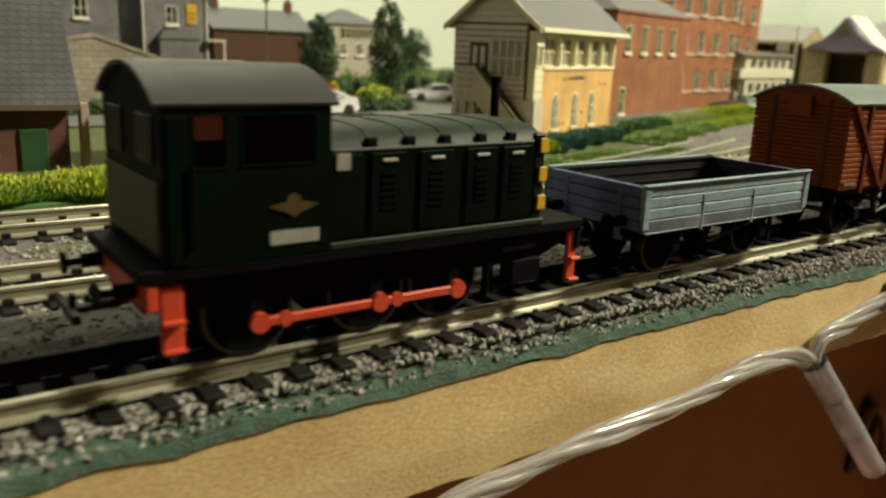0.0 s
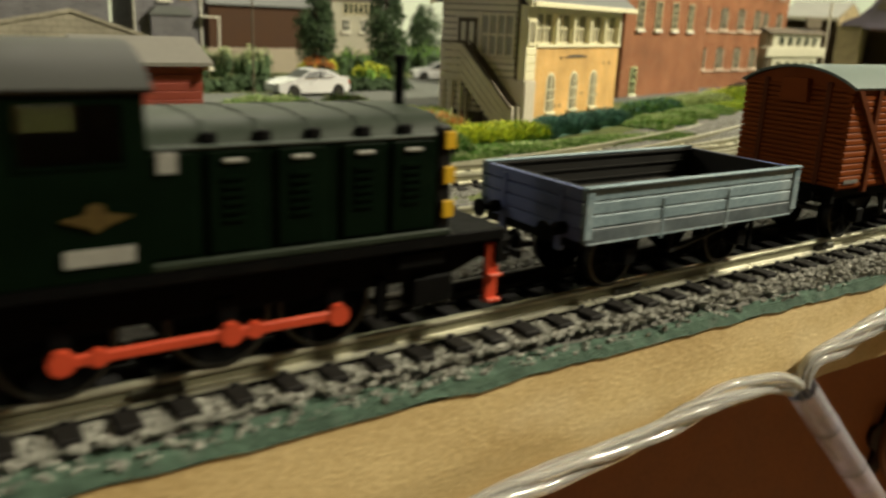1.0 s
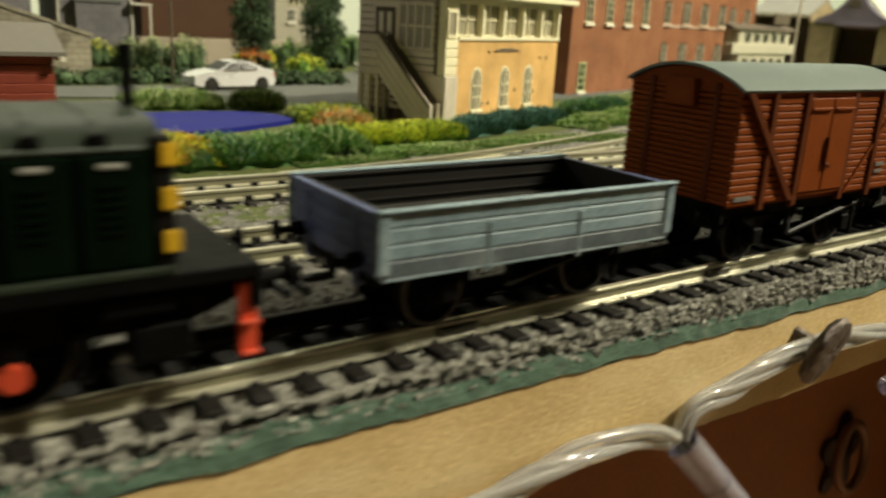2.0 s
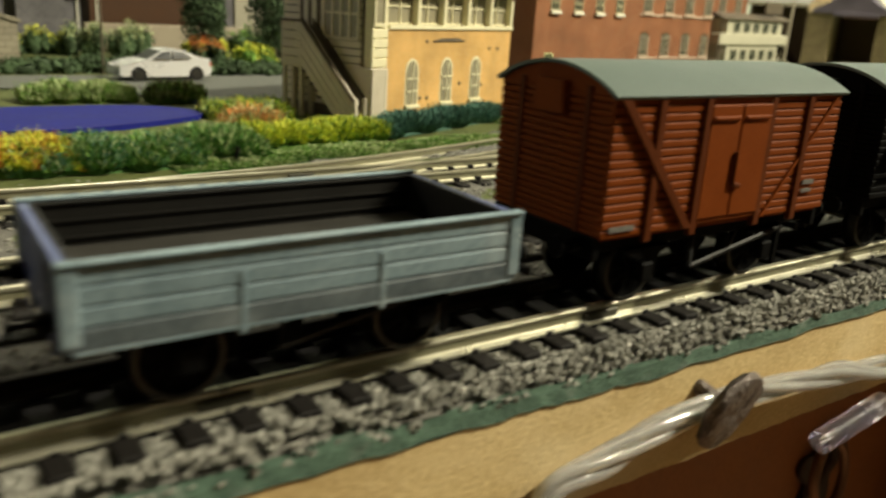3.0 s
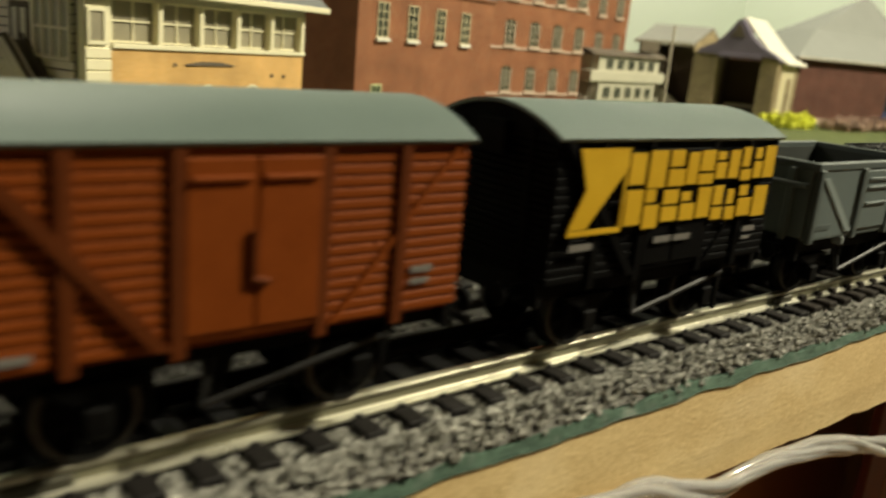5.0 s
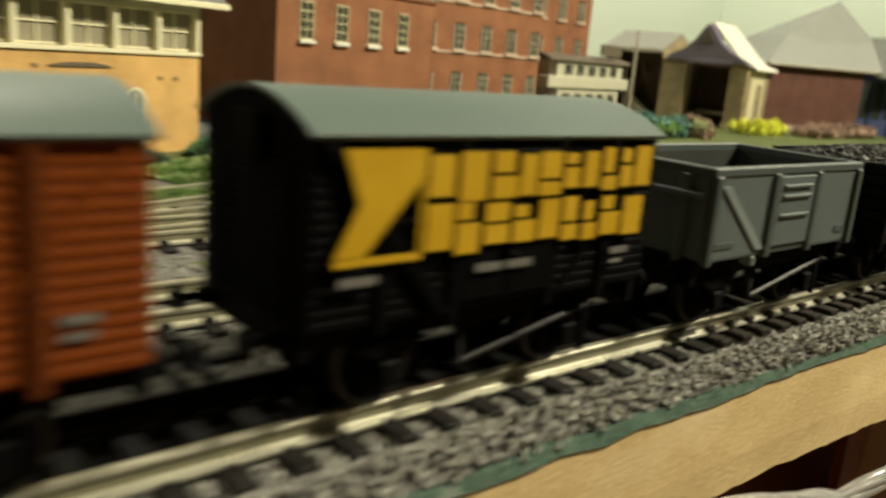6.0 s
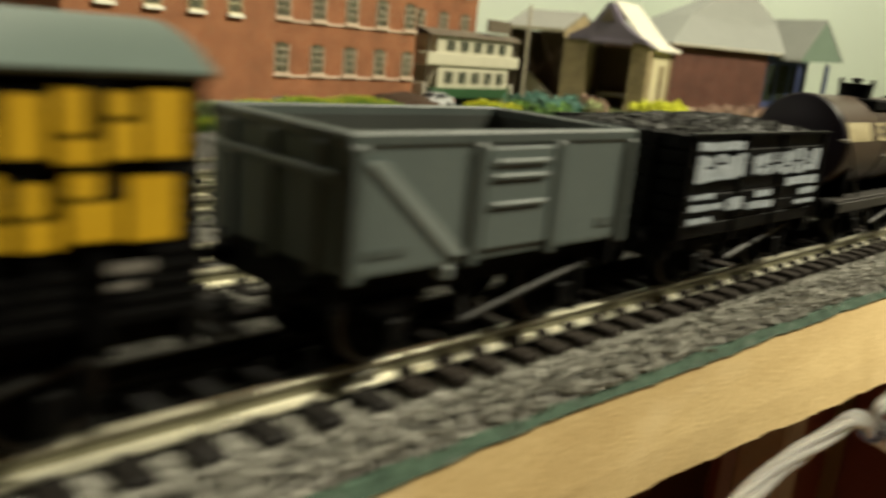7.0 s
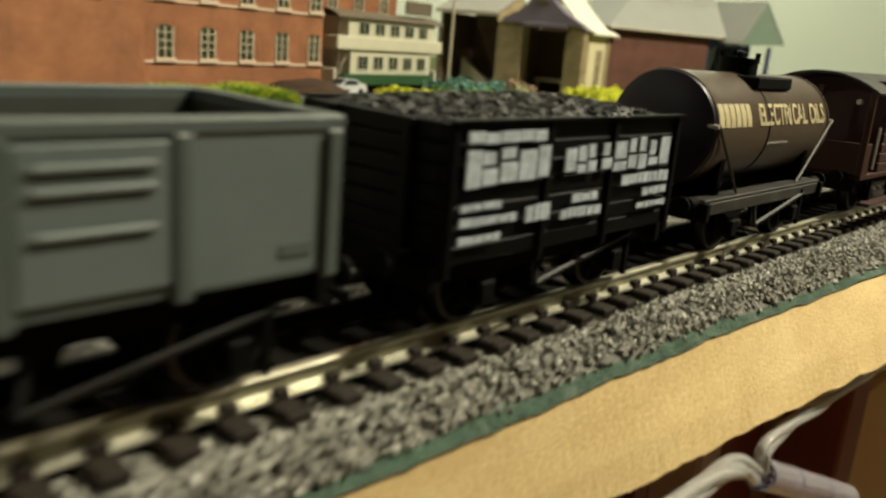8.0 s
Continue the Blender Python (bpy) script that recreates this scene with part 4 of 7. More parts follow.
            part("stanchion", boxes((x - 0.0011, x + 0.0011, s * W + min(0, s * 0.0013), s * W + max(0, s * 0.0013), z0 - 0.001, z1 - 0.0013), bevel=0.0003), M["mineral_edge"], ob)
        door = part("side_door", boxes((-0.0066, 0.0088, s * W + min(0.0003, s * 0.0010), s * W + max(-0.0003, s * 0.0010), z0 + 0.0012, z1 - 0.0020), bevel=0.0002), M["mineral"], ob)
        for zz in (z1 - 0.0042, z1 - 0.0064, z1 - 0.0106):
            part("door_bar", boxes((-0.0050, 0.0072, s * (W + 0.0010) - 0.0005, s * (W + 0.0010) + 0.0006, zz - 0.0004, zz + 0.0004), bevel=0.0002), M["mineral_bar"], door)
        for y in (-0.011, 0.0, 0.011):
            part("end_rib", boxes((s * L / 2 + min(0, s * 0.0014), s * L / 2 + max(0, s * 0.0014), y - 0.0010, y + 0.0010, z0 - 0.001, z1 - 0.0014), bevel=0.0003), M["mineral"], ob)
        part("end_bar", boxes((s * L / 2 + min(0, s * 0.0017), s * L / 2 + max(0, s * 0.0017), -W + 0.001, W - 0.001, z1 - 0.0062, z1 - 0.0048), bevel=0.0003), M["mineral"], ob)
    pr = [(-L / 2 + 0.0024, z1 - 0.0034), (-L / 2 + 0.0052, z1 - 0.0034), (-0.0092, z0 + 0.0010), (-0.0122, z0 + 0.0010)]
    part("diagonal_stripe", prisms((pr, "y", -W - 0.0009, -W)), M["mineral_light"], ob, "pale grey diagonal end-door stripe")
    part("number_patch", boxes((-L / 2 + 0.0030, -L / 2 + 0.0100, -W - 0.0007, -W, z0 + 0.0022, z0 + 0.0034)), M["mineral_edge"], ob, "dark number patch")
    part("number_patch", boxes((L / 2 - 0.0080, L / 2 - 0.0035, -W - 0.0007, -W, z0 + 0.0022, z0 + 0.0038)), M["mineral_edge"], ob, "dark number patch")
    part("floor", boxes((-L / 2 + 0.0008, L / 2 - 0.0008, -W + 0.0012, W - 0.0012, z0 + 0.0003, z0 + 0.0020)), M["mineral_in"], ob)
    part("drop_lever", boxes((-0.0130, -0.0116, -W - 0.0008, -W + 0.002, z0 - 0.0026, z0 - 0.0005), bevel=0.0003), M["mineral_light"], ob)
    return ob


def coal_wagon():
    x0, x1, W = 0.5418, 0.6078, 0.0166
    L = x1 - x0
    z0, z1 = 0.0224 - RT, 0.0437 - RT
    ob = thing("coal_wagon", pose((x0 + x1) / 2, 0, RT), "black seven-plank coal wagon with white painted lettering and a coal load", "wagon")
    underframe(ob, L, W, sole=0.0100, deep=0.0034)
    for s in (-1, 1):
        planks_on(ob, 7, z0, z1, -L / 2, L / 2, s * (W - 0.0006), 0.0013, M["coal_black"])
        planks_on(ob, 7, z0, z1, -W + 0.0013, W - 0.0013, s * (L / 2 - 0.0006), 0.0012, M["coal_black"], "y")
        for x in (-L / 2 + 0.0010, -0.0095, 0.0095, L / 2 - 0.0010):
            part("iron_strap", boxes((x - 0.0008, x + 0.0008, s * W + min(0, s * 0.0007), s * W + max(0, s * 0.0007), z0 - 0.0016, z1 - 0.0002), bevel=0.0002), M["coal_black"], ob)
        for y in (-0.009, 0.009):
            part("end_post", boxes((s * L / 2 + min(0, s * 0.0013), s * L / 2 + max(0, s * 0.0013), y - 0.0010, y + 0.0010, z0 - 0.002, z1), bevel=0.0003), M["coal_black"], ob)
        part("capping", boxes((-L / 2 - 0.0002, L / 2 + 0.0002, s * W - 0.0013, s * W + 0.0004, z1, z1 + 0.0004)), M["coal_black"], ob)
    part("bed", boxes((-L / 2 + 0.0012, L / 2 - 0.0012, -W + 0.0013, W - 0.0013, z0, z1 - 0.0009)), M["coal_black"], ob)
    rng = np.random.default_rng(11)
    verts, faces = [], []
    for i in range(2000):
        u, v = rng.uniform(-1, 1), rng.uniform(-1, 1)
        c = np.array([u * (L / 2 - 0.0025), v * (W - 0.0028), z1 - 0.0010 + 0.0020 * (1 - u * u * u * u) * (1 - v * v) + rng.uniform(-0.0004, 0.0006)])
        q = np.linalg.qr(rng.normal(size=(3, 3)))[0]
        cube = np.array([(a, b, d) for a in (-1, 1) for b in (-1, 1) for d in (-1, 1)], float) * rng.uniform(0.0004, 0.0009, 3)
        cube = (cube + rng.normal(0, 0.00018, cube.shape)) @ q + c
        k = len(verts)
        verts += cube.tolist()
        faces += [tuple(k + j for j in f) for f in ((0, 1, 3, 2), (4, 6, 7, 5), (0, 4, 5, 1), (2, 3, 7, 6), (0, 2, 6, 4), (1, 5, 7, 3))]
    load = tagged(new("coal_load", pydata("coal_load", verts, faces, M["coal"])), "heap of small black coal lumps", kind="stuff")
    load.parent = ob
    y = -W - 0.0008
    h = (z1 - z0) / 7
    rng = random.Random(8)

    def sign(rows, label):
        lettering(ob, "white_lettering", rows, M["sign_white"], y, label)

    sign(stacked_bars(-0.0300, -0.0095, z1 - 0.0032, z1 - 0.0013, 0.0030, 0.0052, 0.0002, rng), "white painted sign line, worn")
    sign(stacked_bars(-0.0300, -0.0080, z1 - 0.0096, z1 - 0.0038, 0.0024, 0.0042, 0.0006, rng), "large white painted lettering, worn")
    sign(stacked_bars(-0.0058, 0.0034, z1 - 0.0090, z1 - 0.0040, 0.0022, 0.0034, 0.0006, rng), "white painted sign, worn")
    sign(stacked_bars(0.0052, 0.0300, z1 - 0.0094, z1 - 0.0034, 0.0024, 0.0042, 0.0007, rng), "large white painted lettering, worn")
    for a, b, lo, hi in ((0.0125, 0.0300, 0.0122, 0.0100), (0.0205, 0.0300, 0.0146, 0.0131), (0.0190, 0.0296, 0.0170, 0.0158), (-0.0026, 0.0050, 0.0140, 0.0124), (-0.0055, 0.0066, 0.0166, 0.0148),
                         (-0.0305, -0.0215, 0.0130, 0.0118), (-0.0305, -0.0170, 0.0154, 0.0140), (-0.0150, -0.0082, 0.0160, 0.0132), (-0.0305, -0.0200, 0.0180, 0.0167)):
        sign(stacked_bars(a, b, z1 - lo, z1 - hi, 0.0010, 0.0028, 0.0003, rng), "small white painted line, worn")
    return ob


def text_mesh(words, height, depth=0.00012):
    cu = bpy.data.curves.new("words", "FONT")
    cu.body, cu.size, cu.extrude, cu.offset = words, height, depth, 0.00012
    tmp = bpy.data.objects.new("words", cu)
    scene.collection.objects.link(tmp)
    me = bpy.data.meshes.new_from_object(tmp.evaluated_get(bpy.context.evaluated_depsgraph_get()))
    bpy.data.objects.remove(tmp)
    bpy.data.curves.remove(cu)
    return me


def tank_wagon():
    x0, x1, W = 0.6285, 0.7058, 0.0160
    L = x1 - x0
    ob = thing("tank_wagon", pose((x0 + x1) / 2, 0, RT), "brown oil tank wagon with cream lettering and a black filler cap", "wagon")
    underframe(ob, L - 0.006, W, sole=0.0108, deep=0.0032)
    r, zc, bl = 0.0134, 0.0387 - RT, L / 2 - 0.0035
    bm = bmesh.new()
    rod(bm, (-bl, 0, zc), (bl, 0, zc), r, 48, caps=False)
    part("barrel", bm, M["tank_brown"], ob, "", 40)
    for s in (-1, 1):
        bm = bmesh.new()
        rings = [(0, r), (0.0008, r * 0.985), (0.0017, r * 0.80), (0.0022, r * 0.45), (0.0024, 0.0001)]
        loops = [[bm.verts.new((s * (bl + dx), math.cos(math.tau * i / 48) * q, zc + math.sin(math.tau * i / 48) * q)) for i in range(48)] for dx, q in rings]
        for a, b in zip(loops, loops[1:]):
            for i in range(48):
                bm.faces.new((a[i], a[(i + 1) % 48], b[(i + 1) % 48], b[i]))
        part("tank_end", bm, M["tank_end"], ob, "domed tank end with blue-tinted shade in its colour", 50)
        part("end_plate", boxes((s * (bl + 0.0022) - 0.0004, s * (bl + 0.0022) + 0.0004, -0.0045, 0.0010, zc - 0.0010, zc + 0.0022), bevel=0.0002), M["lever_grey"], ob, "small grey data plate")
        bm = bmesh.new()
        for x in (s * (bl - 0.0006),):
            rod(bm, (x - 0.0004, 0, zc), (x + 0.0004, 0, zc), r + 0.00025, 48)
        part("end_hoop", bm, M["tank_brown"], ob, "", 40)
    for x in (-0.006,):
        bm = bmesh.new()
        rod(bm, (x - 0.0003, 0, zc), (x + 0.0003, 0, zc), r + 0.0002, 48)
        part("tank_band", bm, M["tank_end"], ob, "thin dark band", 40)
    part("catwalk", boxes((-0.0095, 0.0120, -0.0100, -0.0040, zc + r * 0.74, zc + r * 0.97), bevel=0.0004), M["frame_black"], ob, "black walkway plate")
    bm = bmesh.new()
    rod(bm, (0.000, 0, zc + r - 0.001), (0.000, 0, zc + r + 0.0030), 0.0048, 20)
    rod(bm, (0.000, 0, zc + r + 0.0030), (0.000, 0, zc + r + 0.0038), 0.0050, 20)
    for k in range(4):
        a = math.tau * k / 4 + 0.4
        rod(bm, (0.000 + 0.0044 * math.cos(a), 0.0044 * math.sin(a), zc + r + 0.0026), (0.000 + 0.0044 * math.cos(a), 0.0044 * math.sin(a), zc + r + 0.0052), 0.0007, 6)
    rod(bm, (-0.003, 0, zc + r + 0.0048), (0.003, 0, zc + r + 0.0048), 0.0007, 6)
    part("filler_cap", bm, M["frame_black"], ob, "black clamped filler cap", 40)
    for s in (-1, 1):
        for d in (-1, 1):
            p = (d * (bl + 0.0002), s * (r + 0.0006), zc + 0.0020)
            q = (d * 0.0190, s * (W - 0.0028), 0.0150)
            part("tie_rod", rods((p, q, 0.00033), seg=6), M["bar_grey"] if d > 0 and s < 0 else M["lever_grey"], ob)
        part("tank_rail", rods(((s * (bl + 0.0009), -r - 0.0008, zc + 0.0020), (s * (bl + 0.0009), r + 0.0008, zc + 0.0020), 0.0005), seg=6), M["bar_grey"], ob)
        for x in (-0.026, 0.026):
            part("saddle", prisms(([(-0.0115, 0.0138), (0.0115, 0.0138), (0.0120, zc - r * 0.45), (0.0085, zc - r * 0.72), (0, zc - r * 0.98), (-0.0085, zc - r * 0.72), (-0.0120, zc - r * 0.45)], "x", x - 0.0012, x + 0.0012)), M["frame_black"], ob)
        part("frame_top", boxes((-L / 2 + 0.003, L / 2 - 0.003, s * (W - 0.0045) - 0.0022, s * (W - 0.0045) + 0.0022, 0.0138, 0.0146), bevel=0.0002), M["tank_frame"], ob)
        part("frame_side", boxes((-L / 2 + 0.003, L / 2 - 0.003, s * (W - 0.0026) - 0.0004, s * (W - 0.0026) + 0.0004, 0.0108, 0.0137), bevel=0.0002), M["tank_frame"], ob, "dark grey steel side channel")

    def wrap(me, x, z, mat, name, label):
        """Bend flat lettering onto the near side of the barrel."""
        zs = [v.co.y for v in me.vertices]
        for v in me.vertices:
            a = (z - zc + v.co.y - min(zs)) / r
            out = r + 0.00012 + v.co.z
            v.co = Vector((x + v.co.x, -out * math.cos(a), zc + out * math.sin(a)))
        me.materials.clear()
        me.materials.append(mat)
        o = new(name, me)
        o.parent = ob
        tagged(o, label)

    words = text_mesh("ELECTRICAL OILS", 0.0074)
    wide = max(v.co.x for v in words.vertices)
    for v in words.vertices:
        v.co.x *= 0.0436 / wide
    wrap(words, -0.0122, zc + 0.0016, M["cream"], "cream_lettering", "cream painted words on the barrel")
    for k in range(6):
        bm = bmesh.new()
        rows = [[bm.verts.new((x, 0.0009 * q, 0.0)) for x in (0, 0.0024)] for q in range(7)]
        for p, q in zip(rows, rows[1:]):
            bm.faces.new((p[0], p[1], q[1], q[0]))
        wrap(mesh_of("cream_block", bm, M["cream"]), -0.0338 + 0.0029 * k, zc + 0.0016, M["cream"], "cream_block", "cream painted block of a worn sign")
    bm = boxes((0, 0.013, 0, 0.0004, -0.0001, 0.0001))
    wrap(mesh_of("cream_line", bm, M["cream"]), -0.006, zc - 0.0030, M["bar_grey"], "cream_line", "thin pale line")
    return ob


def brake_van():
    x0, x1, W = 0.7310, 0.8250, 0.0165
    L = x1 - x0
    z0, eave, crown = 0.0225 - RT, 0.0490 - RT, 0.0545 - RT
    ob = thing("brake_van", pose((x0 + x1) / 2, 0, RT), "dark brown goods brake van with an open end veranda", "brake van")
    underframe(ob, L, W, sole=0.0100, wb=0.053, deep=0.0032, brake=False)
    part("platform", boxes((-L / 2, L / 2, -W, W, z0 - 0.0004, z0 + 0.0012), bevel=0.0002), M["brake_brown"], ob)
    cab = (-L / 2 + 0.016, L / 2 - 0.016)
    for s in (-1, 1):
        planks_on(ob, 8, z0 + 0.0012, eave, cab[0], cab[1], s * (W - 0.0006), 0.0012, M["brake_brown"])
        part("cab_end", boxes((cab[0] if s < 0 else cab[1] - 0.0012, cab[0] + 0.0012 if s < 0 else cab[1], -W + 0.0012, W - 0.0012, z0 + 0.0012, crown - 0.0020)), M["brake_brown"], ob)
        part("end_screen", boxes((s * L / 2 - 0.0006, s * L / 2 + 0.0006, -W + 0.001, W - 0.001, z0 + 0.0012, z0 + 0.0110), bevel=0.0002), M["brake_brown"], ob)
        part("side_screen", boxes((min(s * L / 2, s * (L / 2 - 0.006)), max(s * L / 2, s * (L / 2 - 0.006)), -W - 0.0001, -W + 0.0008, z0 + 0.0012, z0 + 0.0110), bevel=0.0002), M["brake_brown"], ob)
        for y in (-W + 0.0008, 0.0, W - 0.0008):
            part("post", boxes((s * L / 2 - 0.0008, s * L / 2 + 0.0008, y - 0.0009, y + 0.0009, z0 + 0.0012, eave + 0.001), bevel=0.0002), M["brake_brown"], ob)
        part("footboard", boxes((-L / 2 + 0.006, L / 2 - 0.006, s * (W - 0.0008), s * (W + 0.0024), 0.0042, 0.0050), bevel=0.0002), M["brake_brown"], ob)
        for x in (-0.032, -0.010, 0.010, 0.032):
            part("step_iron", boxes((x - 0.0005, x + 0.0005, s * (W - 0.0012), s * (W - 0.0004), 0.0046, 0.0120)), M["frame_black"], ob)
    part("end_lamp", rods(((-L / 2 - 0.0008, -0.0125, eave - 0.0030), (-L / 2 - 0.0030, -0.0125, eave - 0.0030), 0.0008)), M["white"], ob, "small white lamp")
    part("handrail", rods(((-L / 2 + 0.0064, -W - 0.0010, z0 + 0.003), (-L / 2 + 0.0064, -W - 0.0010, z0 + 0.016), 0.0004), seg=6), M["white"], ob, "white handrail")
    part("roof", prisms((arc_roof(W + 0.0012, eave, crown, 0.0008), "x", -L / 2 - 0.0012, L / 2 + 0.0012)), M["loco_roof"], ob, "dark grey curved roof", 50)
    return ob


def shunter():
    ob = thing("diesel_shunter", pose(0.1165, 0, RT), "dark green diesel shunting locomotive with red coupling rods", "locomotive")
    X = lambda x: x - 0.1165
    Z = lambda z: z - RT
    W = 0.0163
    part("running_plate", boxes((X(0.0695), X(0.1690), -W - 0.0004, W + 0.0004, Z(0.0243), Z(0.0266)), bevel=0.0003), M["frame_black"], ob)
    for s in (-1, 1):
        part("side_frame", prisms(([(X(0.073), Z(0.0243)), (X(0.166), Z(0.0243)), (X(0.166), Z(0.0205)), (X(0.158), Z(0.0175)), (X(0.083), Z(0.0175)), (X(0.073), Z(0.0205))], "y", s * 0.0118, s * 0.0132)), M["frame_black"], ob)
        part("buffer_beam", boxes((X(0.0705) if s < 0 else X(0.1672), X(0.0725) if s < 0 else X(0.1692), -W, W, Z(0.0195), Z(0.0243)), bevel=0.0003), M["red"] if s < 0 else M["frame_black"], ob)
        buffers(ob, X(0.0705) if s < 0 else X(0.1692), s, 0.0128)
        coupling(ob, X(0.0705) if s < 0 else X(0.1692), s)
        for x0, x1 in ((0.0730, 0.0768), (0.1655, 0.1684)):
            st = part("step", boxes((X(x0), X(x1), s * (W - 0.0012) - 0.0006, s * (W - 0.0012) + 0.0006, Z(0.0115), Z(0.0236)), bevel=0.0003), M["red"], ob, "red painted cab step plate")
            for zz in (0.0120, 0.0170):
                part("tread", boxes((X(x0), X(x1), s * (W - 0.0006) - 0.0014, s * (W - 0.0006) + 0.0014, Z(zz), Z(zz + 0.0006)), bevel=0.0001), M["red"], st)
    part("frame_core", boxes((X(0.073), X(0.165), -0.0060, 0.0060, Z(0.0160), Z(0.0243))), M["frame_black"], ob)
    big, rim = wheel_mesh(0.0088, 10), tyre_mesh(0.0088)
    for x in (0.0905, 0.1155, 0.1345):
        wheelset(ob, X(x), 0.0088, big, rim)
    yy = -0.0150
    zc = Z(0.0143)
    for s in (-1, 1):
        y = s * 0.0150
        bm = bmesh.new()
        for a, b in ((0.0905, 0.1155), (0.1155, 0.1345)):
            box(bm, X(a), X(b), y - 0.0005, y + 0.0005, zc - 0.00085, zc + 0.00085, bevel=0.0002)
        for x in (0.0905, 0.1155, 0.1345):
            rod(bm, (X(x), y - 0.0007, zc), (X(x), y + 0.0007, zc), 0.0019, 14)
        for x in (0.0955, 0.1195):
            rod(bm, (X(x), y - 0.0006, zc), (X(x), y + 0.0006, zc), 0.0014, 12)
        part("coupling_rod", bm, M["red"], ob, "bright red coupling rod")
        for x in (0.0905, 0.1155, 0.1345):
            part("crank", boxes((X(x) - 0.0016, X(x) + 0.0016, y - s * 0.0022 - 0.0008, y - s * 0.0022 + 0.0008, zc - 0.0016, 0.0106), bevel=0.0004), M["frame_black"], ob)
        part("brake_hanger", boxes((X(0.1430), X(0.1445), s * 0.0128, s * 0.0142, 0.0020, 0.0092), bevel=0.0003), M["frame_black"], ob)
        part("sand_box", boxes((X(0.1500), X(0.1590), s * 0.0120 - 0.0022, s * 0.0120 + 0.0022, 0.0030, 0.0088), bevel=0.0005), M["frame_black"], ob)
        part("tool_box", boxes((X(0.1460), X(0.1560), s * 0.0140 - 0.0014, s * 0.0140 + 0.0014, Z(0.0206), Z(0.0236)), bevel=0.0003), M["frame_black"], ob)
    # cab
    cx0, cx1 = 0.0738, 0.1036
    z0, eave, crown = Z(0.0266), Z(0.0532), Z(0.0592)
    for s in (-1, 1):
        y0, y1 = (s * W - 0.0005, s * W + 0.0005)
        win = [(0.0790, 0.0842), (0.0872, 0.1005)]
        sill, head = Z(0.0430), Z(0.0512)
        rows = [(X(cx0), X(cx1), y0, y1, z0, sill), (X(cx0), X(cx1), y0, y1, head, eave)]
        xs = [cx0, *[v for w in win for v in w], cx1]
        for a, b in zip(xs[::2], xs[1::2]):
            rows.append((X(a), X(b), y0, y1, sill, head))
        for row in rows:
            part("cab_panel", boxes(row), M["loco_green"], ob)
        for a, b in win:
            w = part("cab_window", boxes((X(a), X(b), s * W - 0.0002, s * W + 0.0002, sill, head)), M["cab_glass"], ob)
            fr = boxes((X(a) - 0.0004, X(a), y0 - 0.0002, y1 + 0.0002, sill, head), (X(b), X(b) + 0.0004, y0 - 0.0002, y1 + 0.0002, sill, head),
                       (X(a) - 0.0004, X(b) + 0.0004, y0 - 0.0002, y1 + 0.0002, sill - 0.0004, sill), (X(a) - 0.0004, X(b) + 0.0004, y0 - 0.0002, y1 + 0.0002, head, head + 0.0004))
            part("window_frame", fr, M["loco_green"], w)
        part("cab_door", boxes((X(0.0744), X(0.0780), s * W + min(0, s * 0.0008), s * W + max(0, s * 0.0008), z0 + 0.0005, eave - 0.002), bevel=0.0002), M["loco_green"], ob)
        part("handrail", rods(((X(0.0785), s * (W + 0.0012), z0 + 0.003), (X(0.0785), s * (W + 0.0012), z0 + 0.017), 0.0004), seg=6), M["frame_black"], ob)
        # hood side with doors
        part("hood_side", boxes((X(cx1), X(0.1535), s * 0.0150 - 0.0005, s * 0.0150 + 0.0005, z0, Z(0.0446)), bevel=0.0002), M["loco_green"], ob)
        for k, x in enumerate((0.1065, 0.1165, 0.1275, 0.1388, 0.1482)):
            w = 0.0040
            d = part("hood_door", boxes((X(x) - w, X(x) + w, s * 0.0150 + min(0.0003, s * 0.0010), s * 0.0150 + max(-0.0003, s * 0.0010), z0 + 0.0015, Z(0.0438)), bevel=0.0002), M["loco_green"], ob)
            if k:
                part("door_handle", boxes((X(x) - 0.0017, X(x) + 0.0017, s * 0.0160 - 0.0004, s * 0.0160 + 0.0004, Z(0.0420), Z(0.0427)), bevel=0.0002), M["bar_grey"], d, "worn pale door catch")
                bm = bmesh.new()
                for j in range(6):
                    box(bm, X(x) - 0.0017, X(x) + 0.0017, s * 0.0160 - 0.0003, s * 0.0160 + 0.0003, Z(0.0330 + 0.0013 * j), Z(0.0336 + 0.0013 * j))
                part("louvre", bm, M["loco_green"], d)
            else:
                part("data_panel", boxes((X(x) - 0.0014, X(x) + 0.0014, s * 0.0160 - 0.0003, s * 0.0160 + 0.0003, Z(0.0410), Z(0.0440))), M["bar_grey"], d, "small grey data panel")
        part("hood_beading", rods(((X(cx1) + 0.001, s * 0.0155, Z(0.0445)), (X(0.1525), s * 0.0155, Z(0.0445)), 0.00035), seg=8), M["loco_edge"], ob, "worn pale beading along the hood")
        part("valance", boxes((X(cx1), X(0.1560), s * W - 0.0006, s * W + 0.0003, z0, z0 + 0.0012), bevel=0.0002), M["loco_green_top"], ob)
    for x, a in ((cx0, -1), (cx1, 1)):
        prof = arc_roof(W - 0.0006, eave, crown - 0.0008, 0.0002)[:15] + [(W - 0.0006, z0), (-W + 0.0006, z0)]
        part("cab_end", prisms((prof, "x", X(x), X(x) - a * 0.0010)), M["loco_green"], ob)
    for y in (-0.0085, 0.0085):
        part("end_window", boxes((X(cx0) - 0.0004, X(cx0) + 0.0002, y - 0.0045, y + 0.0045, Z(0.0430), Z(0.0510)), bevel=0.0002), M["dark_glass"], ob)
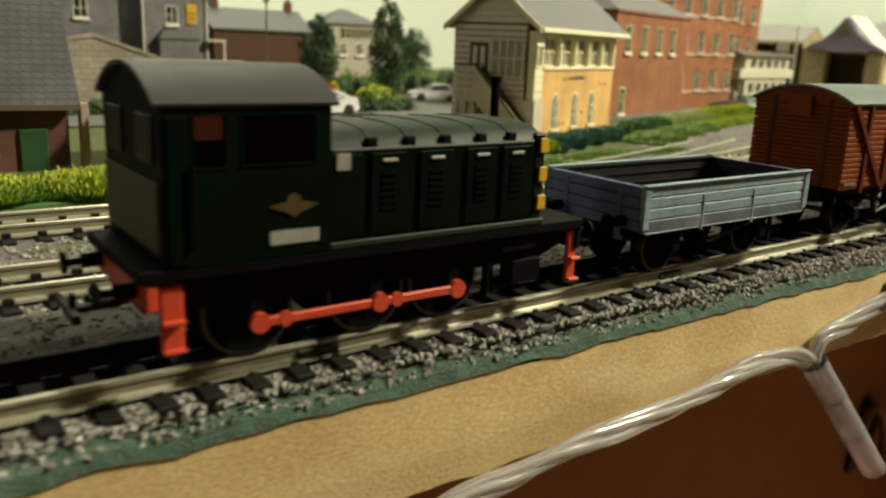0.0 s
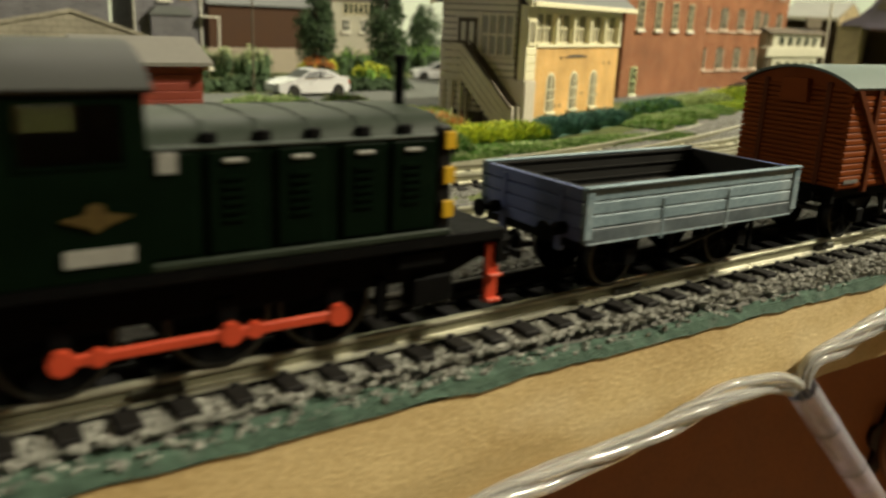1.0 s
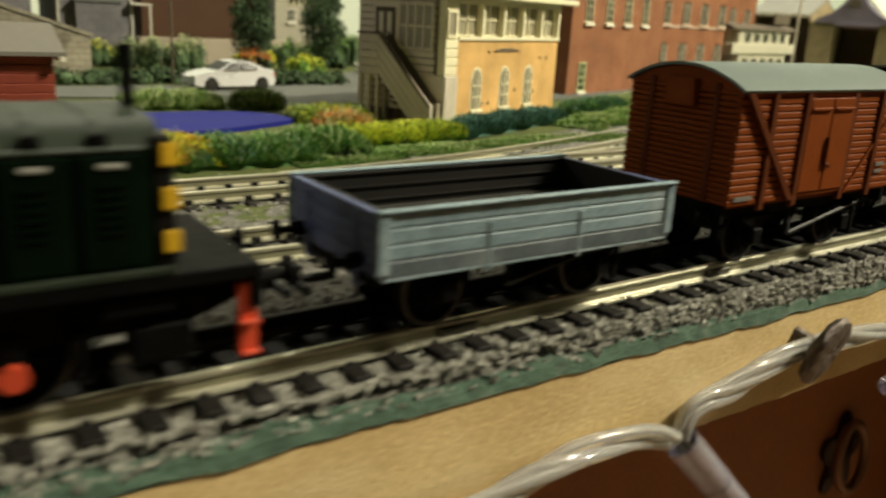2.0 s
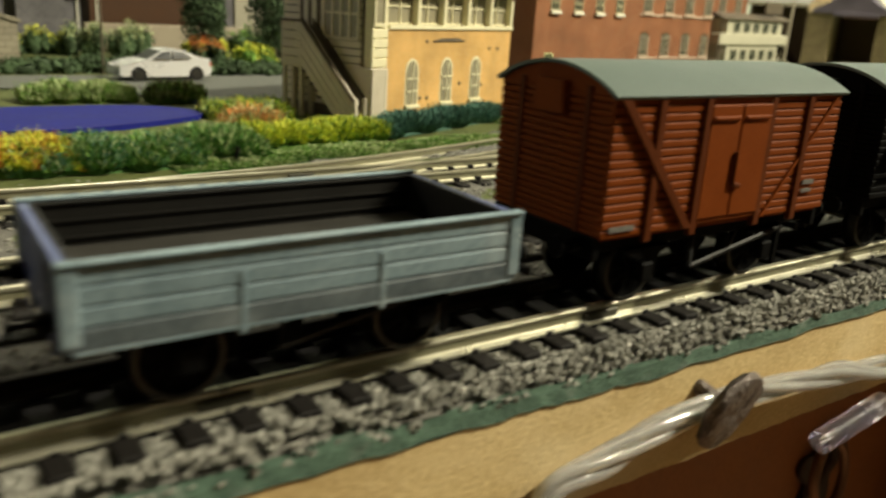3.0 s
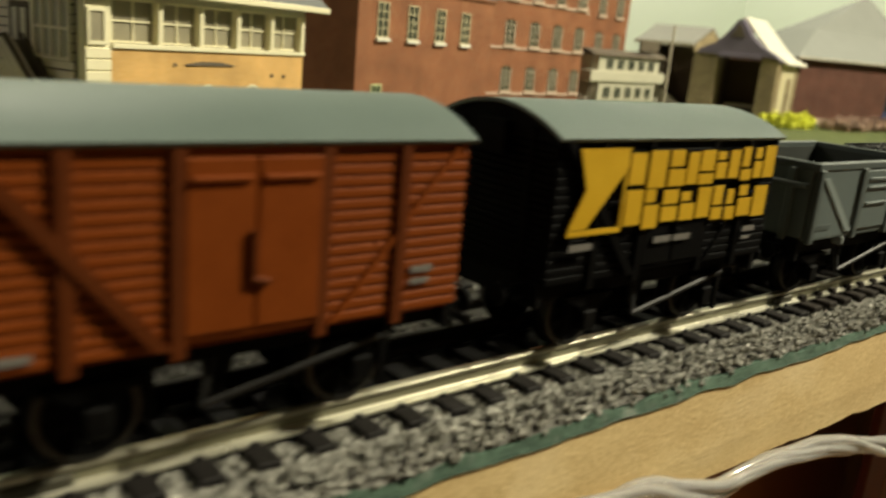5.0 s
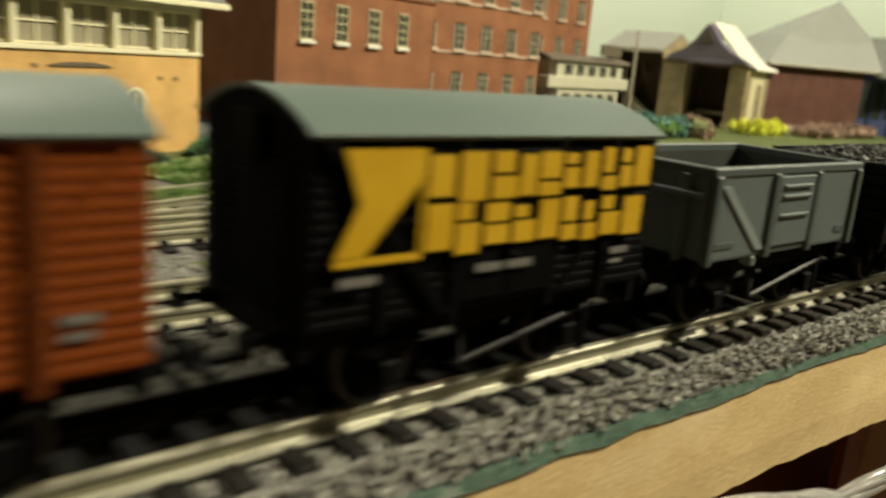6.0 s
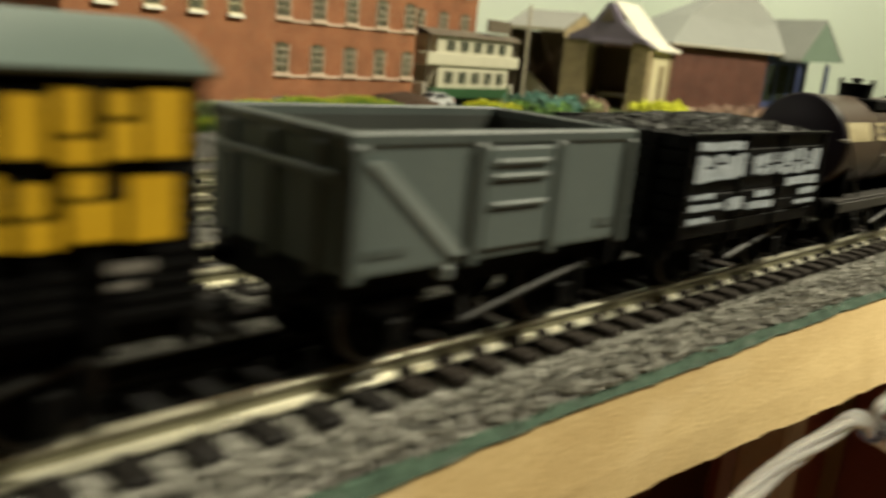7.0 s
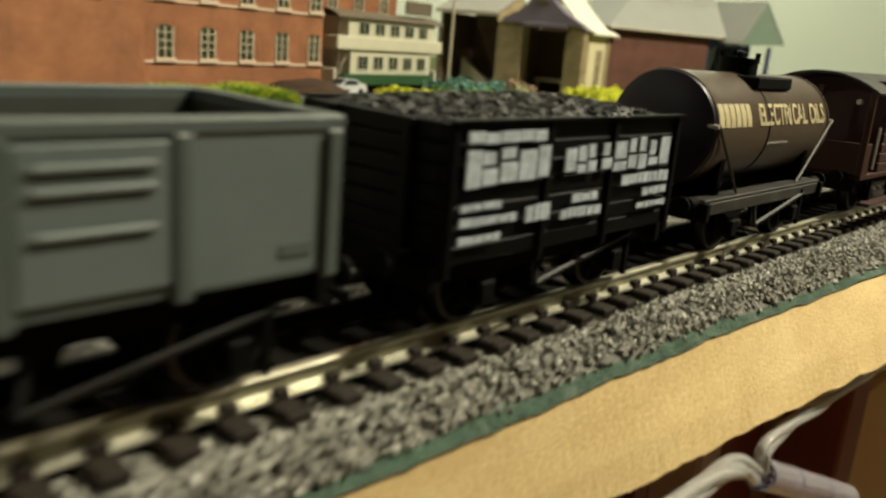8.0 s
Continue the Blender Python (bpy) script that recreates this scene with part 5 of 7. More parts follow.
    part("end_panel", boxes((X(cx0) - 0.0006, X(cx0), -W + 0.001, W - 0.001, z0 + 0.002, Z(0.0405)), bevel=0.0002), M["dull_yellow"], ob, "grimy dull yellow warning panel")
    part("roof", prisms((arc_roof(W + 0.0012, eave, crown, 0.0008), "x", X(cx0) - 0.0012, X(cx1) + 0.0012)), M["loco_roof"], ob, "grey curved cab roof", 50)
    # hood top and nose
    prof = [(-0.0152, Z(0.0446)), (-0.0140, Z(0.0464)), (-0.0112, Z(0.0478)), (-0.005, Z(0.0483)), (0.005, Z(0.0483)), (0.0112, Z(0.0478)), (0.0140, Z(0.0464)), (0.0152, Z(0.0446))]
    part("hood_top", prisms((prof, "x", X(cx1), X(0.1552))), M["loco_green_top"], ob, "hood top in a paler green than the sides", 40)
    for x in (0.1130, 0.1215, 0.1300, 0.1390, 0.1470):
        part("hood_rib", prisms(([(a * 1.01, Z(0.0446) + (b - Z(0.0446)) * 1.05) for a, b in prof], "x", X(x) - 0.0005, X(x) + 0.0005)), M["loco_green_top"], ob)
        for s in (-1, 1):
            part("hood_clip", boxes((X(x) - 0.0012, X(x) + 0.0012, s * 0.0148 - 0.0007, s * 0.0148 + 0.0007, Z(0.0442), Z(0.0466)), bevel=0.0003), M["frame_black"], ob, "small dark hood clip")
    part("exhaust", rods(((X(0.1548), 0.0005, Z(0.0450)), (X(0.1548), 0.0005, Z(0.0560)), 0.0010), ((X(0.1548), 0.0005, Z(0.0560)), (X(0.1548), 0.0005, Z(0.0572)), 0.0013), seg=14), M["frame_black"], ob, "tall thin black exhaust stack")
    part("nose", boxes((X(0.1535), X(0.1568), -0.0154, 0.0154, z0, Z(0.0462)), bevel=0.0005), M["black"], ob)
    for k in range(3):
        zz = 0.0296 + 0.0062 * k
        for s in (-1, 1):
            part("warning_stripe", boxes((X(0.1548), X(0.1571), s * 0.0154 + min(0, s * 0.0006), s * 0.0154 + max(0, s * 0.0006), Z(zz), Z(zz + 0.0031)), bevel=0.0001), M["yellow"], ob, "yellow warning stripe")
    # crest and number on the cab side
    y = -W - 0.0005
    cxm, czm = X(0.0963), Z(0.0349)
    half = [(0.0, -0.0014), (0.0012, -0.0006), (0.0024, -0.0002), (0.0046, 0.0006), (0.0030, 0.0010), (0.0016, 0.0012), (0.0010, 0.0024), (0.0, 0.0028)]
    pr = [(cxm + u, czm + v) for u, v in half] + [(cxm - u, czm + v) for u, v in reversed(half[1:-1])]
    part("crest", prisms((pr, "y", y - 0.0003, y)), M["crest_gold"], ob, "dull gold winged crest")
    part("number_bar", boxes((X(0.0918), X(0.1012), y - 0.0003, y, Z(0.0288), Z(0.0312))), M["bar_grey"], ob, "white number strip")
    return ob


shunter()
open_wagon()
box_van("goods_van", 0.2803, 0.3507, M["van_red"], M["van_red_dark"], M["roof_grey"], "rust-red planked goods van with a grey curved roof", red_marks)
box_van("goods_van", 0.3708, 0.4405, M["van_black"], M["van_black"], M["roof_grey"], "black planked goods van with large worn yellow lettering", yellow_marks)
mineral_wagon()
coal_wagon()
tank_wagon()
brake_van()


# ---- fairy-light string along the board's edge ----
def tube_along(points, radius, sides=8):
    """A closed tube through a list of 3D points."""
    bm = bmesh.new()
    rings = []
    up = Vector((0, 1, 0))
    for i, p in enumerate(points):
        d = (points[min(i + 1, len(points) - 1)] - points[max(i - 1, 0)]).normalized()
        a = d.cross(up).normalized()
        b = d.cross(a).normalized()
        rings.append([bm.verts.new(p + radius * (math.cos(math.tau * k / sides) * a + math.sin(math.tau * k / sides) * b)) for k in range(sides)])
    for r, s in zip(rings, rings[1:]):
        for k in range(sides):
            bm.faces.new((r[k], r[(k + 1) % sides], s[(k + 1) % sides], s[k]))
    bm.faces.new(rings[0])
    bm.faces.new(rings[-1])
    return bm


def smooth_path(pts, n=14):
    out = []
    q = [pts[0], *pts, pts[-1]]
    for i in range(1, len(q) - 2):
        p0, p1, p2, p3 = (Vector(q[i + k]) for k in (-1, 0, 1, 2))
        for k in range(n):
            t = k / n
            out.append(0.5 * ((2 * p1) + (p2 - p0) * t + (2 * p0 - 5 * p1 + 4 * p2 - p3) * t * t + (3 * p1 - p0 - 3 * p2 + p3) * t ** 3))
    return out + [Vector(pts[-1])]


def light_string(pts, label, strands=4, spread=0.0015, radius=0.00118, pitch=0.095):
    """A loose cord of clear wires, slowly twisted, with bright metal cores."""
    ob = thing("fairy_light_cord", pose(*pts[0]), label, "light cord", "fairy light cords on the board edge")
    line = smooth_path(pts, 18)
    base = Vector(pts[0])
    length = 0.0
    offs = [[] for _ in range(strands)]
    for i, p in enumerate(line):
        if i:
            length += (p - line[i - 1]).length
        d = (line[min(i + 1, len(line) - 1)] - line[max(i - 1, 0)]).normalized()
        a = d.cross(Vector((0, 1, 0))).normalized()
        b = d.cross(a).normalized()
        for k in range(strands):
            wob = noise.noise((length * 55, k * 9.1, pts[0][0] * 10))
            ang = math.tau * (length / pitch + k / strands) + 1.6 * noise.noise((length * 28, k * 4.7, 2.0))
            offs[k].append(p - base + spread * (1.0 + 0.75 * wob) * (math.cos(ang) * a + 0.7 * math.sin(ang) * b))
    for k in range(strands):
        w = part("wire", tube_along(offs[k], radius * (1.28 if k % 2 else 1.04), 12), M["wire_clear"], ob, "clear plastic wire", 60)
        part("core", tube_along(offs[k], radius * 0.34, 6), M["copper"], w, "", 60)
    return ob


def tube_bulb(p, q, radius, label, tube="tube_clear", core="bulb_dim"):
    """Clear plastic sleeve over a bulb."""
    ob = thing("bulb_sleeve", pose(*p), label, "fairy light", "fairy light bulbs")
    d = Vector(q) - Vector(p)
    n = d.normalized()
    bm = bmesh.new()
    rod(bm, (0, 0, 0), d, radius, 18, caps=False)
    rod(bm, (0, 0, 0), d, radius * 0.86, 18, caps=False)
    part("sleeve", bm, M[tube], ob, "clear plastic sleeve", 60)
    bm = bmesh.new()
    rod(bm, d * 0.18, d * 0.80, radius * 0.40, 14)
    part("bulb", bm, M[core], ob, "unlit bulb", 60)
    for t in (0.28, 0.62):
        bm = bmesh.new()
        rod(bm, d * t - n * 0.0004, d * t + n * 0.0004, radius * 1.06, 18)
        part("ring", bm, M[tube], ob, "", 60)
    for s in (-1, 1):
        side = n.cross(Vector((0, 1, 0))).normalized() * radius * 0.25 * s
        part("lead", rods((side, d * 0.5 + side, radius * 0.13), seg=6), M["copper"], ob)
    return ob


YW = -0.0258
light_string([(0.120, YW, -0.0300), (0.160, YW, -0.0253), (0.178, YW, -0.0245), (0.198, YW, -0.0238), (0.216, YW, -0.0217), (0.234, YW, -0.0191), (0.250, YW, -0.0199), (0.2600, YW, -0.0232)],
             "clear twisted fairy light wire drooping along the fibreboard edge")
light_string([(0.2635, YW, -0.0240), (0.2640, YW, -0.0205), (0.2680, YW, -0.0172), (0.2815, YW, -0.0150), (0.298, YW, -0.0118), (0.3135, YW, -0.0110), (0.325, YW, -0.0118),
              (0.343, YW, -0.0138), (0.358, YW, -0.0148), (0.380, YW, -0.0178), (0.397, YW, -0.0182), (0.413, YW, -0.0235), (0.427, YW, -0.0262), (0.448, YW, -0.0255), (0.476, YW, -0.0290), (0.52, YW - 0.002, -0.040)],
             "clear twisted fairy light wire clipped to the fibreboard edge")
YR = -0.0320
light_string([(0.52, YW - 0.002, -0.041), (0.545, YR, -0.0362), (0.573, YR, -0.0326), (0.600, YR, -0.0326), (0.618, YR, -0.0320), (0.632, YR, -0.0348), (0.6435, YR, -0.0405)],
             "clear twisted fairy light wire hanging below the fibreboard edge")
light_string([(0.646, YR, -0.0408), (0.646, YR, -0.0345), (0.662, YR, -0.0327), (0.699, YR, -0.0338), (0.744, YR, -0.0358), (0.80, YR, -0.041)],
             "clear twisted fairy light wire hanging below the fibreboard edge", strands=3, spread=0.0011)
tube_bulb((0.2630, YW, -0.0245), (0.3118, YW - 0.002, -0.0735), 0.0042, "clear plastic fairy light bulb sleeve hanging from the wire", "tube_pale", "tube_pale")
tube_bulb((0.3550, YW, -0.0328), (0.3820, YW, -0.0285), 0.0030, "clear plastic fairy light bulb sleeve below the board edge")
tube_bulb((0.6460, YR, -0.0412), (0.7200, YR - 0.003, -0.0750), 0.0042, "clear plastic fairy light bulb sleeve hanging from the wire", "tube_pale", "tube_pale")

ob = thing("fixing_screw", pose(0.3095, -0.0300, -0.0108, 16, 0, 8), "dull grey hammered screw head that holds the light wire", "screw")
bm = bmesh.new()
prof = [(0.0088, 0.0012), (0.0095, 0.0002), (0.0089, -0.0010), (0.0066, -0.0014), (0.0034, -0.0017), (0.0002, -0.0013)]
rings = []
for i in range(28):
    q = math.tau * i / 28
    rings.append([bm.verts.new((c * math.cos(q) * (1 + 0.03 * noise.noise((math.cos(q) * 2, math.sin(q) * 2, c * 900))), y + 0.0010 * noise.noise((c * math.cos(q) * 450, c * math.sin(q) * 700, 3)), c * math.sin(q))) for c, y in prof])
for c, d in zip(rings, rings[1:] + rings[:1]):
    for j in range(len(prof) - 1):
        bm.faces.new((c[j], c[j + 1], d[j + 1], d[j]))
bm.faces.new([r[0] for r in rings])
bm.faces.new([r[-1] for r in rings])
part("head", bm, M["screw"], ob, "", 50)
part("shank", rods(((0, 0.0012, 0), (0, 0.0120, 0), 0.0018)), M["screw"], ob)

# ---- supports below the board ----
ob = thing("under_cupboard", pose(-0.10, 0.155, FLOOR), "dark brown wooden cupboard with a brass drop handle under the baseboard", "cupboard")
part("carcass", boxes((-0.90, 1.070, 0.0, 0.30, 0, -FLOOR - 0.0430), bevel=0.002), M["beam_brown"], ob)
for x, w in ((-0.45, 0.465), (0.035, 0.465), (1.05, 0.99)):
    d = part("cupboard_door", boxes((x - 0.005 - w, x - 0.005, -0.006, -0.0005, 0.05, -FLOOR - 0.075), bevel=0.001), M["beam_brown"], ob)
    if x < 1:
        continue
    hx, hz = 0.7960, -FLOOR - 0.2130
    lobes = [(0.023 + 0.006 * math.cos(5 * q), q) for q in [math.tau * i / 60 for i in range(60)]]
    bm = prisms(([(hx + 0.95 * r * math.sin(q), hz - 0.028 + 1.25 * r * math.cos(q)) for r, q in lobes], "y", -0.0095, -0.0062))
    part("back_plate", bm, M["brass_dark"], d, "dark lobed back plate")
    loop = [Vector((hx + 0.0185 * math.sin(q), -0.014 - 0.003 * (1 - math.cos(q)), hz - 0.026 + 0.026 * math.cos(q))) for q in [math.tau * i / 40 for i in range(41)]]
    part("drop_ring", tube_along(loop, 0.0036, 10), M["brass"], d, "worn brass drop ring", 60)
for x, m, w, lab in ((0.807, "pale_wood", 0.012, "pale planed wooden post under the layout"), (1.018, "red_wood", 0.020, "red-brown varnished post under the layout")):
    ob = thing("support_post", pose(x, 0.055, FLOOR), lab, "post")
    part("timber", boxes((-w, w, -w, w, 0, -FLOOR - 0.0405), bevel=0.002), M[m], ob)
ob = thing("hardboard_sheet", pose(0.905, 0.085, FLOOR), "brown hardboard sheet standing under the layout", "hardboard")
part("sheet", boxes((-0.085, 0.092, 0, 0.006, 0, -FLOOR - 0.0410), bevel=0.001), M["red_wood"], ob)
ob = thing("storage_box", pose(1.36, 0.20, FLOOR), "tan cardboard storage box standing under the layout", "box")
part("carton", boxes((-0.30, 0.30, -0.14, 0.20, 0, 0.76), bevel=0.004), M["card_tan"], ob)
part("flap", boxes((-0.295, 0.295, -0.135, 0.02, 0.761, 0.765)), M["card_tan"], ob)
part("flap", boxes((-0.295, 0.295, 0.03, 0.195, 0.761, 0.765)), M["card_tan"], ob)


# ---- foliage ----
def leaves(n, lumps, size, seed, flat=0.9):
    """Small leaf triangles in the shells of lumps (x, y, z, rx, ry, rz)."""
    rng = np.random.default_rng(seed)
    lumps = np.array(lumps, float)
    w = lumps[:, 3] * lumps[:, 5]
    pick = rng.choice(len(lumps), n, p=w / w.sum())
    d = rng.normal(size=(n, 3))
    d /= np.linalg.norm(d, axis=1, keepdims=True)
    d[:, 2] = np.abs(d[:, 2]) * np.where(rng.random(n) < 0.75, 1, -1)
    c = lumps[pick, :3] + d * lumps[pick, 3:6] * rng.uniform(0.55, 1.08, (n, 1))
    u = rng.normal(size=(n, 3))
    u /= np.linalg.norm(u, axis=1, keepdims=True)
    v = np.cross(u, rng.normal(size=(n, 3)))
    v /= np.linalg.norm(v, axis=1, keepdims=True)
    s = size * rng.uniform(0.6, 1.5, (n, 1))
    pts = np.stack([c - u * s - v * s * 0.5, c + u * s - v * s * 0.5, c + u * s * 0.3 + v * s * 0.9, c - u * s * 0.6 + v * s * 0.6], axis=1)
    return pts.reshape(-1, 3).tolist(), [(4 * i, 4 * i + 1, 4 * i + 2, 4 * i + 3) for i in range(n)]


def shrub(x, y, w, d, h, mats, label, seed, n=700, size=0.0011, category="bush", name="bush"):
    """A low planted clump; mats: a main colour, then colours of the flowers on top."""
    rng = random.Random(seed)
    z = ground_height(x, y) - 0.0005
    ob = thing(name, pose(x, y, z), label, category)
    lumps = [(rng.uniform(-w, w) * 0.5, rng.uniform(-d, d) * 0.5, h * rng.uniform(0.2, 0.5), 0.0065 * rng.uniform(0.6, 1.3), d * rng.uniform(0.22, 0.42), h * rng.uniform(0.35, 0.6)) for _ in range(max(8, int(w / 0.0022)))]
    vs, fs = leaves(int(n * 2.2), lumps, size * 0.72, seed)
    f = new("foliage", pydata("foliage", vs, fs, M[mats[0]]))
    f.parent = ob
    tagged(f, kind="stuff")
    core = bmesh.new()
    for a, b, c, rx, ry, rz in lumps:
        m = Matrix.Translation((a, b, c)) @ Matrix.Diagonal((rx * 0.7, ry * 0.7, rz * 0.7, 1))
        bmesh.ops.create_icosphere(core, subdivisions=2, radius=1.0, matrix=m)
    for v in core.verts:
        v.co += Vector((noise.noise(v.co * 400), noise.noise(v.co * 400 + Vector((9, 0, 0))), noise.noise(v.co * 400 + Vector((0, 9, 0))))) * h * 0.08
    c = part("core", core, M[mats[0]], ob)
    tagged(c, kind="stuff")
    for k, mt in enumerate(mats[1:]):
        top = [(a, b, cc + rz * 0.45, rx * 0.95, ry * 0.9, rz * 0.68) for a, b, cc, rx, ry, rz in lumps[k::max(1, len(mats) - 1)]]
        vs, fs = leaves(int(n * 1.1), top, size * 0.72, seed + 50 + k)
        f = new("blossom", pydata("blossom", vs, fs, M[mt]))
        f.parent = ob
        tagged(f, kind="stuff")
    return ob


def blades(n, w, d, h, seed, low, high, thick, lean=0.24):
    """Upright fibres over a rounded patch of w by d, taller in the middle; each runs from low to high of its height."""
    rng = np.random.default_rng(seed)
    u, v = rng.uniform(-1, 1, n), rng.uniform(-1, 1, n)
    swell = np.sin(u * 9.0 + seed) * 0.12 + np.sin(u * 23.0 + seed * 2 + v * 5) * 0.10
    top = h * np.clip(1.08 - 0.55 * np.abs(v) ** 3 - 0.5 * np.abs(u) ** 8, 0.25, 1.1) * (0.95 + swell + rng.normal(0, 0.09, n))
    base = np.stack([u * w / 2, v * d / 2 * (0.85 + 0.15 * np.sin(u * 13 + seed)), np.zeros(n)], axis=1)
    tip = base + np.stack([rng.normal(0, lean, n) * top, rng.normal(0, lean, n) * top + v * top * 0.45, top], axis=1)
    p, q = base + (tip - base) * low, base + (tip - base) * (high + rng.normal(0, 0.05, (n, 1)))
    a = rng.uniform(0, math.tau, n)
    side = np.stack([np.cos(a), np.sin(a), np.zeros(n)], axis=1) * thick * rng.uniform(0.6, 1.5, (n, 1))
    pts = np.stack([p - side, p + side, q + side * 0.35, q - side * 0.35], axis=1)
    return pts.reshape(-1, 3).tolist(), [(4 * i, 4 * i + 1, 4 * i + 2, 4 * i + 3) for i in range(n)]


def bank(x, y, w, d, h, stems, tips, label, seed, dense=1.0, name="flower_bank", category="flower bank", turn=0.0):
    """A planted strip: a soil hump, dense green stems and coloured tips."""
    ob = thing(name, pose(x, y, ground_height(x, y) - 0.0008, 0, 0, turn), label, category)
    bm = bmesh.new()
    cols = []
    for i in range(25):
        u = -1 + i / 12
        cols.append([bm.verts.new((u * w / 2, v * d * 0.44, h * 0.40 * max(0.0, 1 - abs(v) ** 3) * max(0.0, 1 - abs(u) ** 8) * (0.9 + 0.25 * noise.noise((u * 6, v * 3, seed))))) for v in [-1 + j / 4 for j in range(9)]])
    for a, b in zip(cols, cols[1:]):
        for j in range(8):
            bm.faces.new((a[j], b[j], b[j + 1], a[j + 1]))
    part("soil", bm, M[stems], ob, "", 60)
    n = int(dense * 9000 * (w * d) / (0.06 * 0.04))
    for nm, mt, count, lo, hi, th in [("stem_fibre", stems, int(n * 1.7), 0.0, 0.86, 0.00019)] + [("tip_fibre", t, int(n * 1.9 / len(tips)), 0.60, 1.04, 0.00030) for t in tips]:
        vs, fs = blades(count, w, d, h, seed + len(ob.children) * 31, lo, hi, th)
        f = new(nm, pydata(nm, vs, fs, M[mt]))
        f.parent = ob
        tagged(f, kind="stuff")
    return ob


def tree(x, y, h, w, label, seed, mat="leaf_dark", n=2600):
    z = ground_height(x, y) - 0.001
    rng = random.Random(seed)
    ob = thing("tree", pose(x, y, z), label, "tree", "model trees")
    bm = bmesh.new()
    rod(bm, (0, 0, 0), (0.001, 0, h * 0.8), 0.0016, 10, r2=0.0005)
    for k in range(9):
        a, b = math.tau * k * 0.38, h * (0.25 + 0.06 * k)
        rod(bm, (0.0004, 0, b), (math.cos(a) * w * 0.35, math.sin(a) * w * 0.35, b + h * 0.12), 0.0006, 6, r2=0.0002)
    part("trunk", bm, M["bark"], ob)
    lumps = []
    for k in range(60):
        t = (k + rng.random()) / 60
        zz = h * (0.18 + 0.80 * t)
        rr = w * 0.5 * (0.25 + 0.85 * math.sin(math.pi * (0.15 + 0.82 * t) ** 0.9)) * rng.uniform(0.75, 1.15)
        a = rng.uniform(0, math.tau)
        lumps.append((math.cos(a) * rr * 0.62, math.sin(a) * rr * 0.62, zz, rr * 0.42, rr * 0.42, rr * rng.uniform(0.40, 0.70)))
    vs, fs = leaves(int(n * 3.0), lumps, 0.00085, seed)
    f = new("crown", pydata("crown", vs, fs, M[mat]))
    f.parent = ob
    tagged(f, "uneven crown of small dark leaves", kind="stuff")
    return ob


# ---- buildings ----
def window(parent, x, z, w, h, y=0.0, cols=2, rows=3, frame="render_cream", glass="pane", sill=None, t=0.0006, face=-1):
    """A recessed window in a wall facing -y at the wall's plane y: pane, frame with glazing bars, sill."""
    p = part("window", boxes((x - w / 2, x + w / 2, y - 0.00015, y + 0.0001, z, z + h)), M[glass], parent)
    b = 0.0007
    rows_ = [(x - w / 2 - b, x - w / 2, z, z + h), (x + w / 2, x + w / 2 + b, z, z + h), (x - w / 2 - b, x + w / 2 + b, z - b, z), (x - w / 2 - b, x + w / 2 + b, z + h, z + h + b)]
    for i in range(1, cols):
        xx = x - w / 2 + w * i / cols
        rows_.append((xx - 0.0003, xx + 0.0003, z, z + h))
    for j in range(1, rows):
        zz = z + h * j / rows
        rows_.append((x - w / 2, x + w / 2, zz - 0.0003, zz + 0.0003))
    part("frame", boxes(*[(a, b2, y - t, y - 0.0002, c, d) for a, b2, c, d in rows_]), M[frame], p)
    if sill:
        part("sill", boxes((x - w / 2 - 0.0016, x + w / 2 + 0.0016, y - 0.0022, y, z - 0.0030, z - 0.0008), bevel=0.0002), M[sill], p)
    return p


def gable_roof(x0, x1, y0, y1, eave, ridge, over=0.003, thick=0.0014, axis="x"):
    """Two sloping slabs meeting at a ridge, with overhang; axis: the ridge's direction."""
    if axis == "x":
        m, a, b = (y0 + y1) / 2, y0 - over, y1 + over
        drop = (ridge - eave) / ((y1 - y0) / 2) * over
        prof = [(a, eave - drop), (m, ridge), (b, eave - drop), (b, eave - drop + thick), (m, ridge + thick * 1.2), (a, eave - drop + thick)]
        return prisms((prof, "x", x0 - over, x1 + over))
    m, a, b = (x0 + x1) / 2, x0 - over, x1 + over
    drop = (ridge - eave) / ((x1 - x0) / 2) * over
    prof = [(a, eave - drop), (m, ridge), (b, eave - drop), (b, eave - drop + thick), (m, ridge + thick * 1.2), (a, eave - drop + thick)]
    return prisms((prof, "y", y0 - over, y1 + over))


def hip_roof(x0, x1, y0, y1, eave, ridge, over=0.003, hip=None):
    bm = bmesh.new()
    a, b, c, d = x0 - over, x1 + over, y0 - over, y1 + over
    hip = hip or (d - c) / 2
    m = (c + d) / 2
    lo = [bm.verts.new(p) for p in ((a, c, eave), (b, c, eave), (b, d, eave), (a, d, eave))]
    hi = [bm.verts.new((a + hip, m, ridge)), bm.verts.new((b - hip, m, ridge))]
    for f in ((lo[0], lo[1], hi[1], hi[0]), (lo[1], lo[2], hi[1]), (lo[2], lo[3], hi[0], hi[1]), (lo[3], lo[0], hi[0]), tuple(reversed(lo))):
        bm.faces.new(f)
    return bm


def gable_end(y0, y1, eave, ridge, x, t):
    return prisms(([(y0, eave), (y1, eave), ((y0 + y1) / 2, ridge)], "x", x, x + t))


def signal_box():
    ob = thing("signal_box", pose(0.3665, 0.2145, 0.0105, 0, 0, 21.6), "two-storey signal box, yellow brick base, cream windows, grey timber end", "signal box")
    L, D, sill, head, eave, ridge = 0.1135, 0.0545, 0.0415, 0.0606, 0.0660, 0.0880
    gx = -0.0100
